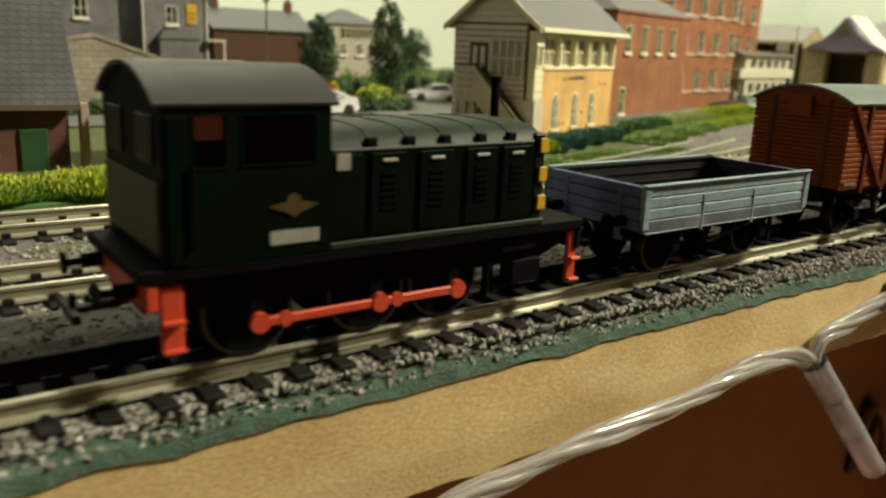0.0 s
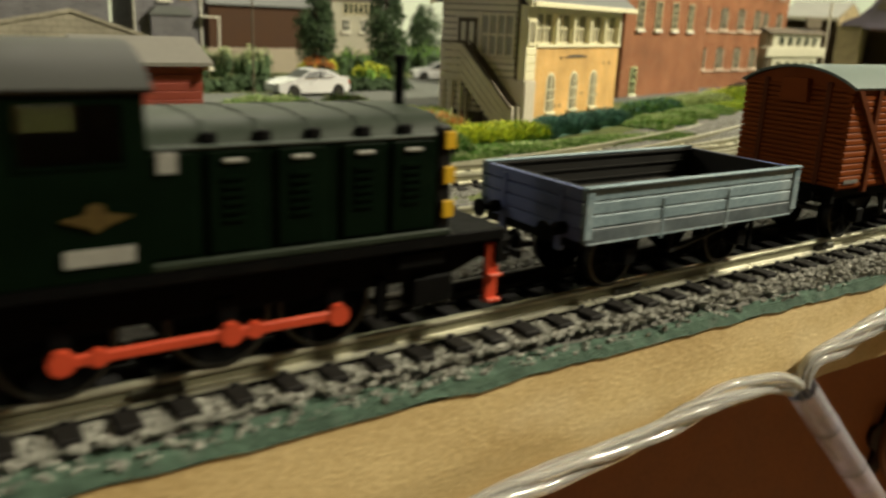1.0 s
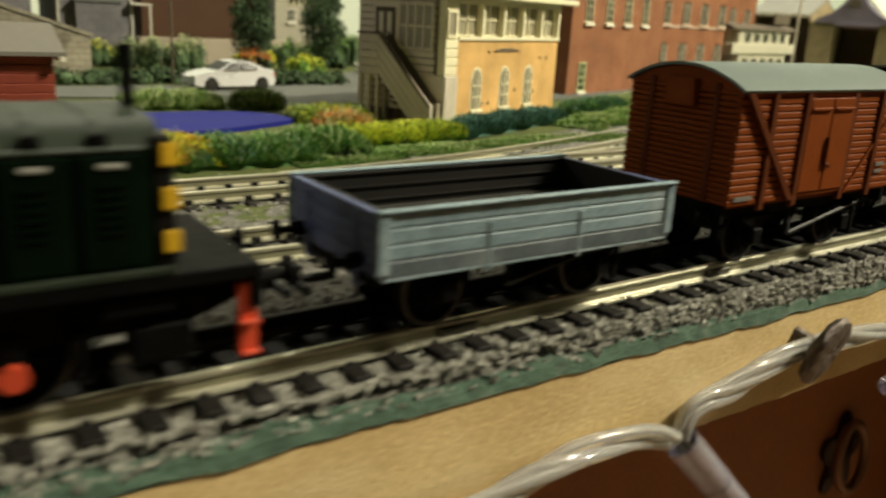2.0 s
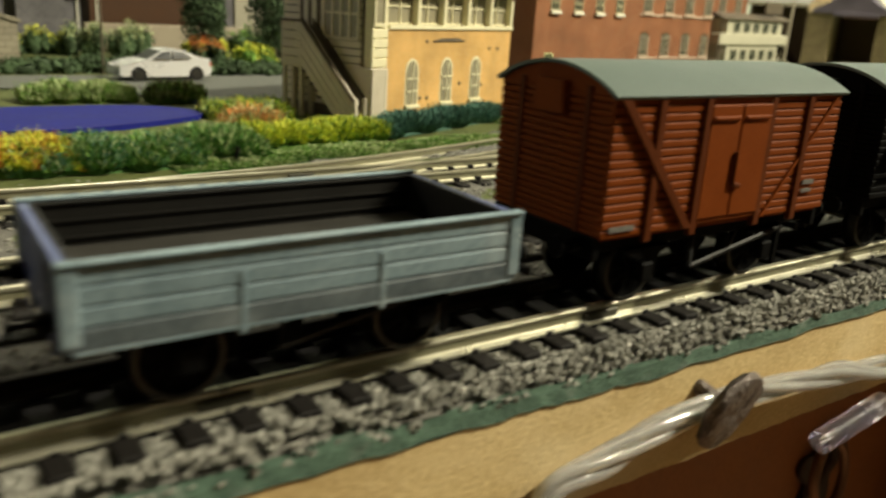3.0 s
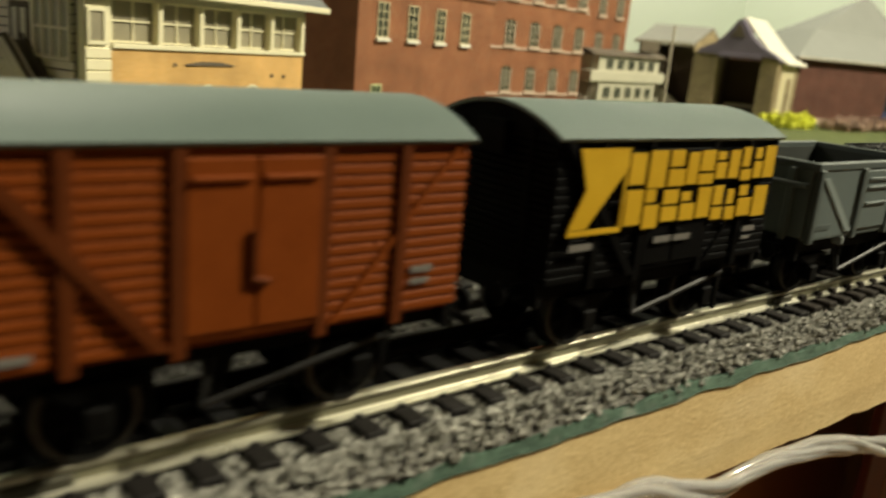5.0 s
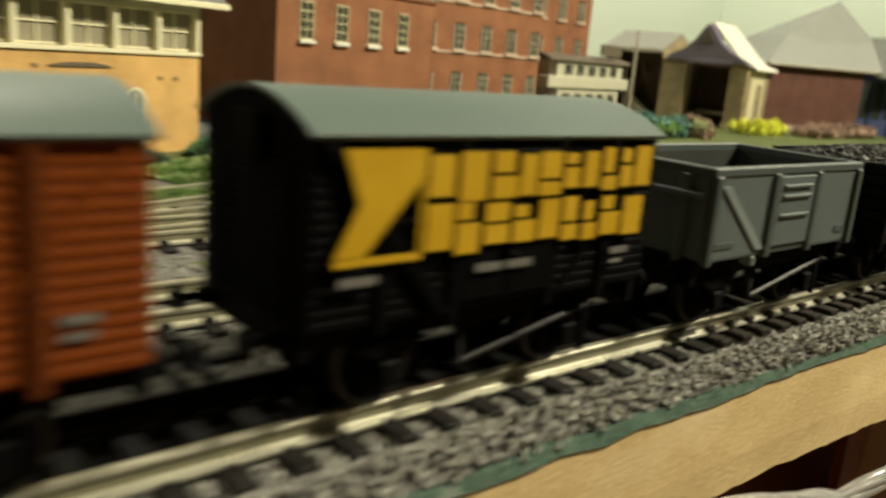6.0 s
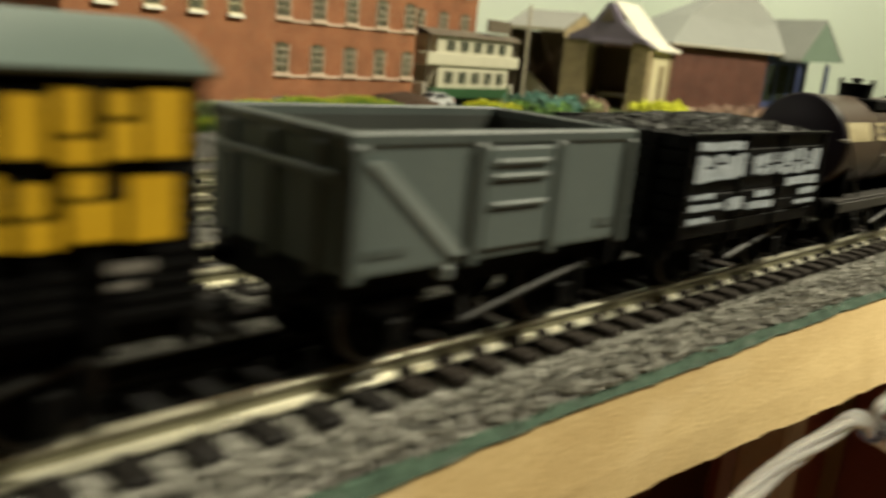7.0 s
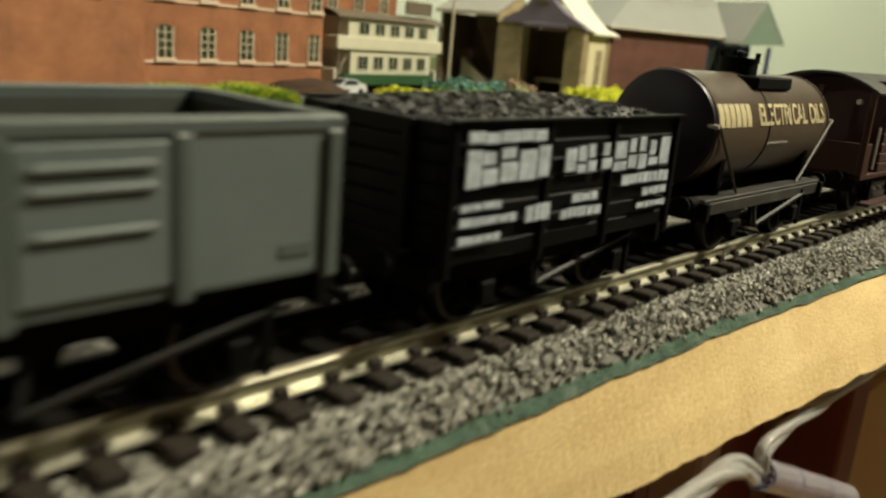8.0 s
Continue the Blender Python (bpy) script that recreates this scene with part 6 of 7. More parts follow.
    part("brick_base", boxes((0.0015, L, 0, D, -0.004, sill - 0.001)), M["brick_yellow"], ob, "yellow painted brick base")
    part("end_wall", boxes((gx + 0.0012, 0.0013, 0.0045, D, -0.004, eave)), M["timber_dark"], ob)
    corner = part("corner_boarding", boxes((gx + 0.0004, 0.0013, 0.0, 0.0044, 0.0232, eave - 0.004)), M["box_cream"], ob, "cream painted corner boarding")
    for k in range(4):
        part("corner_board", boxes((gx, 0.0014, -0.0006, 0.0005, 0.0234 + 0.0043 * k, 0.0274 + 0.0043 * k), bevel=0.0003), M["box_cream"], corner)
    pane = part("corner_pane", boxes((-0.0082, -0.0022, -0.0004, 0.0002, sill + 0.0016, sill + 0.0120)), M["box_pane"], corner)
    part("corner_frame", boxes((-0.0092, -0.0082, -0.0010, 0.0002, sill, sill + 0.0132), (-0.0022, -0.0008, -0.0010, 0.0002, sill, sill + 0.0132), (-0.0082, -0.0022, -0.0010, 0.0002, sill + 0.0120, sill + 0.0132), (-0.0082, -0.0022, -0.0010, 0.0002, sill, sill + 0.0014)), M["box_cream"], pane)
    part("corner_foot", boxes((gx - 0.0008, 0.0014, -0.0012, 0.0190, -0.004, 0.0230), bevel=0.0003), M["stair_brown"], ob, "brown boarded base of the corner")
    for k in range(5):
        part("foot_board", boxes((gx - 0.0004 + 0.0023 * k, gx + 0.0017 + 0.0023 * k, -0.0017, -0.0010, -0.004, 0.0228), bevel=0.0002), M["stair_brown"], ob)
    part("string_course", boxes((0.0016, L + 0.0006, -0.0010, 0.003, sill - 0.0012, sill + 0.0006), bevel=0.0002), M["box_cream"], ob)
    part("upper_back", boxes((0.0015, L, 0.004, D, sill, eave)), M["timber_grey"], ob)
    n = 5
    for k in range(n):
        x0 = 0.0030 + (L - 0.0040) * k / n
        x1 = 0.0030 + (L - 0.0040) * (k + 1) / n
        window(ob, (x0 + x1) / 2, sill + 0.0016, x1 - x0 - 0.0024, head - sill - 0.0042, 0.0035, 2, 2, "box_cream", "box_pane", t=0.0009)
        part("mullion", boxes((x1 - 0.0013, x1 + 0.0011, -0.0006, 0.0040, sill, eave), bevel=0.0002), M["box_cream"], ob)
    part("head_rail", boxes((0.0016, L, -0.0006, 0.0040, head - 0.0022, eave), bevel=0.0002), M["box_cream"], ob)
    for x in (0.0215, 0.0510, 0.0785):
        bm = bmesh.new()
        prof = [(x - 0.0042, 0.0050), (x + 0.0042, 0.0050), (x + 0.0042, 0.0200)] + [(x + 0.0042 * math.cos(a), 0.0200 + 0.0055 * math.sin(a)) for a in [math.pi * i / 8 for i in range(1, 8)]] + [(x - 0.0042, 0.0200)]
        w = part("arched_window", prisms((prof, "y", -0.0005, 0.0004)), M["box_pane"], ob)
        big = [(x + (a - x) * 1.28, 0.0148 + (b - 0.0148) * 1.12) for a, b in prof]
        part("surround", prisms((big, "y", -0.0002, 0.0003)), M["box_cream"], w)
        part("glazing_bars", boxes((x - 0.0003, x + 0.0003, -0.0009, -0.0004, 0.005, 0.0245), (x - 0.0042, x + 0.0042, -0.0009, -0.0004, 0.0110, 0.0116), (x - 0.0042, x + 0.0042, -0.0009, -0.0004, 0.0170, 0.0176)), M["box_cream"], w)
        part("sill", boxes((x - 0.0055, x + 0.0055, -0.0018, 0, 0.0030, 0.0046), bevel=0.0002), M["box_cream"], w)
    part("name_board", prisms(([(0.038, 0.0345), (0.066, 0.0345), (0.066, 0.0350), (0.058, 0.0362), (0.046, 0.0362), (0.038, 0.0350)], "y", -0.0006, 0)), M["timber_dark"], ob, "small dark worn name board")
    rng = random.Random(4)
    for k in range(9):
        x, z = rng.uniform(0.012, L - 0.006), rng.uniform(0.004, 0.037)
        part("iron_boss", boxes((x - 0.0009, x + 0.0009, -0.0005, 0, z - 0.0008, z + 0.0008), bevel=0.0002), M["timber_dark"], ob)
    # timber end facing the stairs
    me = plank_mesh(D - 0.006, 0.0029, 0.0013, M["gable_paint"])
    for k in range(18):
        shared("weatherboard", me, ob, pose(gx + 0.0004, D / 2 + 0.003, 0.0055 + 0.0034 * k, 4, 0, 90))
    part("end_gable", gable_end(0.0, D, eave, ridge - 0.001, gx, 0.0012), M["gable_paint"], ob)
    for k in range(5):
        w = (D / 2 - 0.002) * (1 - (k + 1) / 6)
        part("gable_board", boxes((gx - 0.0007, gx - 0.0001, D / 2 - w, D / 2 + w, eave + 0.0036 * k, eave + 0.0033 + 0.0036 * k), bevel=0.0002), M["gable_paint"], ob)
    door = part("end_door", boxes((gx - 0.0012, gx + 0.0002, 0.0300, 0.0427, 0.0240, 0.0545), bevel=0.0002), M["timber_dark"], ob, "dark timber door with two pale panes")
    part("door_pane", boxes((gx - 0.0015, gx - 0.0011, 0.0322, 0.0352, 0.0400, 0.0522), bevel=0.0001), M["render_white"], door)
    part("door_pane", boxes((gx - 0.0015, gx - 0.0011, 0.0374, 0.0404, 0.0400, 0.0522), bevel=0.0001), M["render_white"], door)
    part("door_frame", boxes((gx - 0.0010, gx, 0.0288, 0.0299, 0.0240, 0.0558), (gx - 0.0010, gx, 0.0428, 0.0439, 0.0240, 0.0558), (gx - 0.0010, gx, 0.0299, 0.0428, 0.0546, 0.0558)), M["gable_paint"], door)
    win = part("end_window", boxes((gx - 0.0009, gx + 0.0002, 0.0080, 0.0272, 0.0360, 0.0560)), M["pane_grey"], ob, "wide window with grey panes")
    for y in (0.0070, 0.0122, 0.0173, 0.0224, 0.0275):
        part("window_bar", boxes((gx - 0.0016, gx - 0.0006, y - 0.0007, y + 0.0007, 0.0350, 0.0570), bevel=0.0002), M["gable_paint"], win)
    for z in (0.0350, 0.0462, 0.0570):
        part("window_bar", boxes((gx - 0.0015, gx - 0.0005, 0.0064, 0.0282, z - 0.0006, z + 0.0006), bevel=0.0002), M["gable_paint"], win)
    part("roof", gable_roof(-0.0090, 0.1220, 0.0, D, eave, ridge, 0.0048, 0.0014), M["slate_plain"], ob, "grey slate gabled roof")
    slope = (ridge - eave) / (D / 2)
    for s in (0, 1):
        yy = -0.0050 if s == 0 else D + 0.0050
        part("barge_board", prisms(([(yy, eave - 0.0050 * slope - 0.0014), (D / 2, ridge - 0.0014), (D / 2, ridge + 0.0020), (yy, eave - 0.0050 * slope + 0.0020)], "x", -0.0148, -0.0137)), M["box_cream"], ob, "cream barge board")
    part("gutter", boxes((-0.0130, 0.1262, -0.0062, -0.0050, eave - 0.0048, eave - 0.0020), bevel=0.0004), M["box_cream"], ob)
    # boarded outside stairs and landing
    ox, ix, ln, lf, lz, top, foot = -0.0190, -0.0116, 0.0340, 0.0468, 0.0222, 0.0414, 0.0015
    part("landing", boxes((ox, gx, ln, lf, lz - 0.0016, lz), bevel=0.0002), M["stair_brown"], ob)
    for y in (ln + 0.0009, lf - 0.0009):
        for x in (ox + 0.0012, ix):
            part("landing_post", boxes((x - 0.0010, x + 0.0010, y - 0.0010, y + 0.0010, -0.004, top if x < ix else lz), bevel=0.0002), M["stair_brown"], ob)
    part("landing_brace", boxes((ox + 0.0004, ox + 0.0020, (ln + lf) / 2 - 0.0008, (ln + lf) / 2 + 0.0008, -0.004, lz - 0.0016), bevel=0.0002), M["stair_brown"], ob)
    for k in range(5):
        z = lz - 0.0006 + 0.0039 * k
        part("landing_board", boxes((ox - 0.0006, ox, ln, lf, z, z + 0.0035), bevel=0.0002), M["stair_brown"], ob)
        part("landing_board", boxes((ox, gx, lf, lf + 0.0006, z, z + 0.0035), bevel=0.0002), M["stair_brown"], ob)
    part("landing_rail", boxes((ox - 0.0010, ox + 0.0010, ln, lf + 0.0006, top - 0.0002, top + 0.0008), bevel=0.0002), M["timber_dark"], ob)
    drop = (top - 0.0080) / (ln - foot)
    for k in range(4):
        h = 0.0008 + 0.0047 * k
        za, zb = top - h, 0.0080 - h
        part("stair_board", prisms(([(ln, za), (foot, zb), (foot, zb - 0.0043), (ln, za - 0.0043)], "x", ox - 0.0006, ox + 0.0001)), M["stair_brown"], ob)
    for x, mat in ((ox - 0.0002, "timber_dark"), (ix, "timber_dark")):
        part("hand_rail", prisms(([(ln, top), (ln, top + 0.0013), (foot, 0.0093), (foot, 0.0080)], "x", x - 0.0006, x + 0.0012)), M[mat], ob, "dark hand rail")
    part("cap_board", prisms(([(ln, top - 0.0001), (foot, 0.0079), (foot, 0.0069), (ln, top - 0.0011)], "x", ox + 0.0012, ox + 0.0030)), M["gable_paint"], ob, "pale capping board")
    part("stair_string", prisms(([(ln, top), (foot, 0.0080), (foot, 0.0010), (ln, top - 0.0070)], "x", ix - 0.0004, ix + 0.0004)), M["timber_dark"], ob)
    part("cap_board", prisms(([(foot + 0.0100, top - 0.0240), (foot, 0.0079), (foot, 0.0060), (foot + 0.0100, top - 0.0258)], "x", ix + 0.0014, ix + 0.0026)), M["gable_paint"], ob, "pale capping board")
    part("stair_string", prisms(([(ln, lz), (0.0120, -0.0010), (0.0160, -0.0040), (ln, lz - 0.0055)], "x", ix - 0.0004, ix + 0.0004)), M["stair_brown"], ob)
    for x in (ox + 0.0006, ix):
        part("newel_post", boxes((x - 0.0010, x + 0.0010, foot - 0.0010, foot + 0.0010, -0.005, 0.0098), bevel=0.0002), M["stair_brown"], ob)
    for k in range(9):
        y, z = ln - (k + 0.6) * (ln - 0.0105) / 9, lz - (k + 1) * 0.0252 / 9
        part("stair_tread", boxes((ox, ix, y - 0.0017, y + 0.0017, z - 0.0006, z + 0.0002)), M["timber_dark"], ob)
    return ob


# warehouse and mill side by side
def warehouse():
    ob = thing("brick_warehouse", pose(0.5465, 0.3249, 0.004, 0, 0, 16.3), "red brick warehouse with rows of small-paned windows and a slate roof", "warehouse")
    L, D, eave = 0.1530, 0.085, 0.0895
    part("wall", boxes((0, L, 0, D, -0.006, eave)), M["brick_red"], ob)
    part("cornice", boxes((-0.0012, L + 0.0012, -0.0016, D, eave, eave + 0.0022), bevel=0.0003), M["brick_red"], ob)
    part("roof", hip_roof(0, L, 0, D, eave + 0.0022, eave + 0.026, 0.002, 0.03), M["slate_plain"], ob)
    for x in (0.0235, 0.0545, 0.0855, 0.1165):
        window(ob, x, 0.0590, 0.0100, 0.0205, -0.0002, 2, 4, "render_cream", "pane", "render_white")
    window(ob, 0.0205, 0.0085, 0.0090, 0.0200, -0.0002, 2, 4, "leaf_pale", "pane", "render_white")
    ob2 = thing("brick_mill", pose(0.6839, 0.4215, 0.004, 0, 0, 9), "tall red brick mill with stone sill bands and arched windows", "mill")
    L2, H2 = 0.2100, 0.160
    part("wall", boxes((-0.004, L2, 0, 0.10, -0.010, H2)), M["brick_red"], ob2)
    part("recessed_wing", boxes((L2 + 0.0002, 0.3600, 0.042, 0.10, -0.010, H2)), M["brick_red"], ob2, "recessed brick wing")
    for z in (0.0183, 0.0583, 0.0983):
        part("sill_band", boxes((0.010, L2 + 0.0006, -0.0010, 0.001, z - 0.0010, z + 0.0010), bevel=0.0002), M["sill_stone"], ob2, "stone sill band")
        for k in range(5):
            arched_window(ob2, 0.0560 + 0.0360 * k, z + 0.0030, 0.0136, 0.0215)
        for k in range(4):
            arched_window(ob2, L2 + 0.020 + 0.0364 * k, z + 0.0030, 0.0136, 0.0215, 0.042)
    part("roof", hip_roof(0, L2, 0, 0.10, H2, H2 + 0.025, 0.002, 0.04), M["slate_plain"], ob2)
    part("wing_roof", boxes((L2 + 0.003, 0.362, 0.040, 0.10, H2 + 0.0002, H2 + 0.004)), M["slate_plain"], ob2)
    return ob


def arched_window(parent, x, z, w, h, y=0.0):
    """A dark small-paned window under a shallow brick arch, with a stone sill."""
    top = [(x + w / 2 * math.cos(q), z + h - 0.003 + 0.003 * math.sin(q)) for q in [math.pi * i / 8 for i in range(9)]]
    prof = [(x - w / 2, z), (x + w / 2, z)] + top
    p = part("window", prisms((prof, "y", y - 0.0004, y + 0.0002)), M["pane_green"], parent)
    rows = [(x - 0.0004, x + 0.0004, z, z + h - 0.0006)] + [(x - w / 2, x + w / 2, z + h * q - 0.0003, z + h * q + 0.0003) for q in (0.27, 0.52, 0.77)] + [(x - w / 2, x - w / 2 + 0.0010, z, z + h - 0.002), (x + w / 2 - 0.0010, x + w / 2, z, z + h - 0.002)]
    part("frame", boxes(*[(a, b, y - 0.0009, y - 0.0004, c, d) for a, b, c, d in rows]), M["frame_olive"], p)
    part("sill", boxes((x - w / 2 - 0.0016, x + w / 2 + 0.0016, y - 0.0024, y, z - 0.0032, z - 0.0002), bevel=0.0003), M["sill_stone"], p)
    return p


def house(name, m, L, D, eave, ridge, wall, roof, label, wins, axis="x", chim=(), frame="render_white", hip=False, category="house"):
    """A plain block with roof, windows given as (x, z, w, h) in the front wall, and chimneys."""
    ob = thing(name, m, label, category)
    part("wall", boxes((0, L, 0, D, -0.006, eave)), M[wall], ob)
    if hip:
        part("roof", hip_roof(0, L, 0, D, eave, ridge), M[roof], ob)
    else:
        part("roof", gable_roof(0, L, 0, D, eave, ridge, 0.0025, 0.0012, axis), M[roof], ob)
        if axis == "x":
            part("gable", gable_end(0, D, eave, ridge, 0, 0.001), M[wall], ob)
            part("gable", gable_end(0, D, eave, ridge, L - 0.001, 0.001), M[wall], ob)
        else:
            part("gable", prisms(([(0, eave), (L, eave), (L / 2, ridge)], "y", 0, 0.001)), M[wall], ob)
            part("gable", prisms(([(0, eave), (L, eave), (L / 2, ridge)], "y", D - 0.001, D)), M[wall], ob)
    for x, z, w, h in wins:
        window(ob, x, z, w, h, -0.0002, 2, 2, frame, "pane", frame)
    for x, y in chim:
        st = part("chimney", boxes((x - 0.0035, x + 0.0035, y - 0.003, y + 0.003, eave, ridge + 0.010), bevel=0.0003), M["brick_dark"], ob)
        part("chimney_pot", rods(((x, y, ridge + 0.010), (x, y, ridge + 0.014), 0.0013)), M["brown_wall"], st)
    return ob


signal_box()
warehouse()
# stone houses and barn along the back
house("stone_house", pose(0.1450, 0.6000, 0.008), 0.0880, 0.06, 0.088, 0.112, "stone_grey", "slate_plain", "grey stone terraced house with white windows",
      [(0.012, 0.064, 0.010, 0.014), (0.058, 0.064, 0.010, 0.014), (0.012, 0.024, 0.010, 0.014), (0.058, 0.024, 0.010, 0.014)])
h = house("stone_house", pose(0.2480, 0.5900, 0.008), 0.0600, 0.07, 0.083, 0.112, "stone_grey", "slate_plain", "grey stone gabled house with a bay and a yellow sign",
          [(0.0270, 0.062, 0.009, 0.014), (0.0300, 0.031, 0.011, 0.010)], axis="y")
part("bay_roof", prisms(([(0.012, 0.0490), (0.050, 0.0490), (0.043, 0.0560), (0.018, 0.0560)], "y", -0.009, 0.001)), M["slate_plain"], h)
part("bay_wall", boxes((0.014, 0.048, -0.0075, 0.001, -0.006, 0.0488)), M["stone_grey"], h)
part("yellow_sign", boxes((0.0400, 0.0490, -0.0012, -0.0002, 0.0620, 0.0790)), M["yellow"], h, "yellow wall sign")
part("sign_bar", boxes((0.0412, 0.0478, -0.0016, -0.0012, 0.0700, 0.0712), (0.0412, 0.0478, -0.0016, -0.0012, 0.0660, 0.0670)), M["timber_dark"], h)
for x in (0.002, 0.0575):
    part("drain_pipe", rods(((x, -0.0012, 0), (x, -0.0012, 0.083), 0.0007)), M["render_white"], h)
part("porch_roof", boxes((0.056, 0.072, -0.010, 0.002, 0.0480, 0.0492)), M["render_white"], h)
part("porch_post", boxes((0.070, 0.0712, -0.0095, -0.008, -0.006, 0.048)), M["render_white"], h)
house("stone_house", pose(0.0300, 0.6150, 0.008), 0.1000, 0.06, 0.088, 0.110, "stone_grey", "slate_plain", "grey stone terraced house with white windows",
      [(0.020, 0.064, 0.010, 0.014), (0.070, 0.064, 0.010, 0.014)])
house("timber_barn", pose(0.3180, 0.6050, 0.0300), 0.0970, 0.06, 0.0385, 0.0560, "brown_wall", "slate_plain", "long brown timber barn with a grey slate roof", [], chim=((0.012, 0.03), (0.088, 0.03)), category="barn")
ob = thing("retaining_wall", pose(0.3100, 0.5900, 0.008), "pale stone garden wall below the barn", "garden wall")
part("masonry", boxes((0, 0.190, 0, 0.006, -0.004, 0.0225), bevel=0.0006), M["garden_stone"], ob)
h = house("white_villa", pose(0.4420, 0.6150, 0.008), 0.0580, 0.05, 0.0700, 0.0850, "villa_render", "slate_plain", "off-white rendered villa with a long glazed upper window", [(0.016, 0.040, 0.007, 0.010), (0.036, 0.040, 0.007, 0.010), (0.050, 0.040, 0.006, 0.010)], hip=True)
for k in range(8):
    window(h, 0.0160 + 0.0055 * k, 0.0560, 0.0042, 0.0100, -0.0002, 1, 1, "render_cream", "pane")
part("upper_wing", boxes((-0.010, 0.010, 0.002, 0.05, -0.006, 0.066)), M["stone_grey"], h)

# small platform buildings near the tracks
ob = thing("platform_shelter", pose(-0.060, 0.203, 0.009), "dark brick platform shelter with a wide slate roof and green door", "shelter")
part("wall", boxes((0, 0.1660, 0, 0.050, -0.006, 0.030)), M["brick_dark"], ob)
part("roof", gable_roof(0, 0.1660, 0, 0.050, 0.0300, 0.0680, 0.004, 0.0014), M["slate"], ob, "blue-grey slate roof")
part("gable", gable_end(0, 0.05, 0.030, 0.067, 0.165, 0.001), M["brick_dark"], ob)
part("fascia", boxes((-0.003, 0.1690, -0.0052, -0.0040, 0.0235, 0.0256)), M["timber_dark"], ob)
for x in (0.020, 0.060, 0.100, 0.1345):
    window(ob, x, 0.006, 0.012, 0.015, -0.0002, 2, 2, "timber_dark", "pane_light")
part("door", boxes((0.1480, 0.1580, -0.0010, 0.0, -0.002, 0.0160), bevel=0.0003), M["tram_green"], ob, "green painted door")
part("corner_post", boxes((0.1700, 0.1730, -0.003, 0.002, -0.006, 0.026), bevel=0.0003), M["pale_wood"], ob)

ob = thing("red_hut", pose(0.1350, 0.185, 0.009), "red boarded platform hut with a pale grey roof", "hut")
me = plank_mesh(0.0410, 0.0031, 0.0010, M["red_wood"])
part("core", boxes((0.0006, 0.0406, 0.0006, 0.040, -0.006, 0.0345)), M["red_wood"], ob)
red = material("hut_red", (0.27, 0.05, 0.03), 0.6, dark=(0.19, 0.034, 0.02), scale=80)
me.materials[0] = red
for k in range(11):
    shared("weatherboard", me, ob, pose(0.0206, 0.0, 0.0000 + 0.0032 * k, 5, 0, 0))
part("roof", prisms(([(-0.004, 0.0335), (0.020, 0.0420), (0.044, 0.0335), (0.044, 0.0349), (0.020, 0.0436), (-0.004, 0.0349)], "x", -0.003, 0.0445)), M["felt_dark"], ob, "weathered grey felt roof")
part("white_trim", boxes((0.0425, 0.0445, -0.0046, 0.044, 0.0318, 0.0334)), M["render_white"], ob)

ob = thing("stone_bridge", pose(0.1600, 0.470, 0.008), "buff stone bridge wall with a sloping parapet and an arch", "bridge")
arch = [(0.0350 + 0.011 * math.cos(a), 0.018 + 0.011 * math.sin(a)) for a in [math.pi * i / 10 for i in range(11)]]
prof = [(-0.06, -0.006), (0.024, -0.006)] + list(reversed(arch)) + [(0.046, -0.006), (0.088, -0.006), (0.088, 0.0275), (0.021, 0.0495), (-0.06, 0.0330)]
part("masonry", prisms((prof, "y", 0, 0.030)), M["stone_buff"], ob)
part("coping", prisms(([(0.090, 0.0268), (0.021, 0.0495), (-0.06, 0.0330), (-0.06, 0.0352), (0.021, 0.0519), (0.090, 0.0292)], "y", -0.001, 0.004)), M["stone_buff"], ob, "pale coping stones")


def car(m, label, length=0.056):
    """A saloon car: body shell, glass, wheels with rims, lamps."""
    ob = thing("model_car", m, label, "car", "parked model cars")
    s = length / 0.056
    side = [(-0.028, 0.004), (-0.0277, 0.0082), (-0.024, 0.0100), (-0.018, 0.0115), (-0.0115, 0.0126), (-0.0030, 0.0174), (0.0035, 0.0183), (0.0105, 0.0178), (0.0205, 0.0137), (0.0272, 0.0128), (0.028, 0.0055), (0.0265, 0.003), (0.0225, 0.0030),
            (0.0215, 0.0065), (0.0175, 0.0078), (0.0135, 0.0065), (0.0125, 0.0028), (-0.0125, 0.0028), (-0.0135, 0.0065), (-0.0175, 0.0078), (-0.0215, 0.0065), (-0.0225, 0.0030), (-0.0265, 0.0030)]
    bm = prisms(([(x * s, z * s) for x, z in side], "y", -0.0110 * s, 0.0110 * s))
    for v in bm.verts:
        if v.co.z > 0.0125 * s:
            v.co.y *= 0.80
        elif abs(v.co.x) > 0.024 * s:
            v.co.y *= 0.90
    part("body", bm, M["car_silver"], ob, "", 35)
    for a in (-1, 1):
        g1 = [(-0.0085, 0.0128), (-0.0025, 0.0164), (0.0022, 0.0170), (0.0022, 0.0128)]
        g2 = [(0.0035, 0.0128), (0.0035, 0.0170), (0.0095, 0.0166), (0.0150, 0.0134)]
        for g in (g1, g2):
            bm = prisms(([(x * s, z * s) for x, z in g], "y", a * 0.0092 * s, a * 0.0112 * s))
            for v in bm.verts:
                if v.co.z > 0.015 * s:
                    v.co.y *= 0.845
            part("side_window", bm, M["dark_glass"], ob)
    part("windscreen", prisms(([(-0.0112 * s, 0.0126 * s), (-0.0034 * s, 0.0171 * s), (-0.0037 * s, 0.0175 * s), (-0.0119 * s, 0.0128 * s)], "y", -0.0080 * s, 0.0080 * s)), M["dark_glass"], ob)
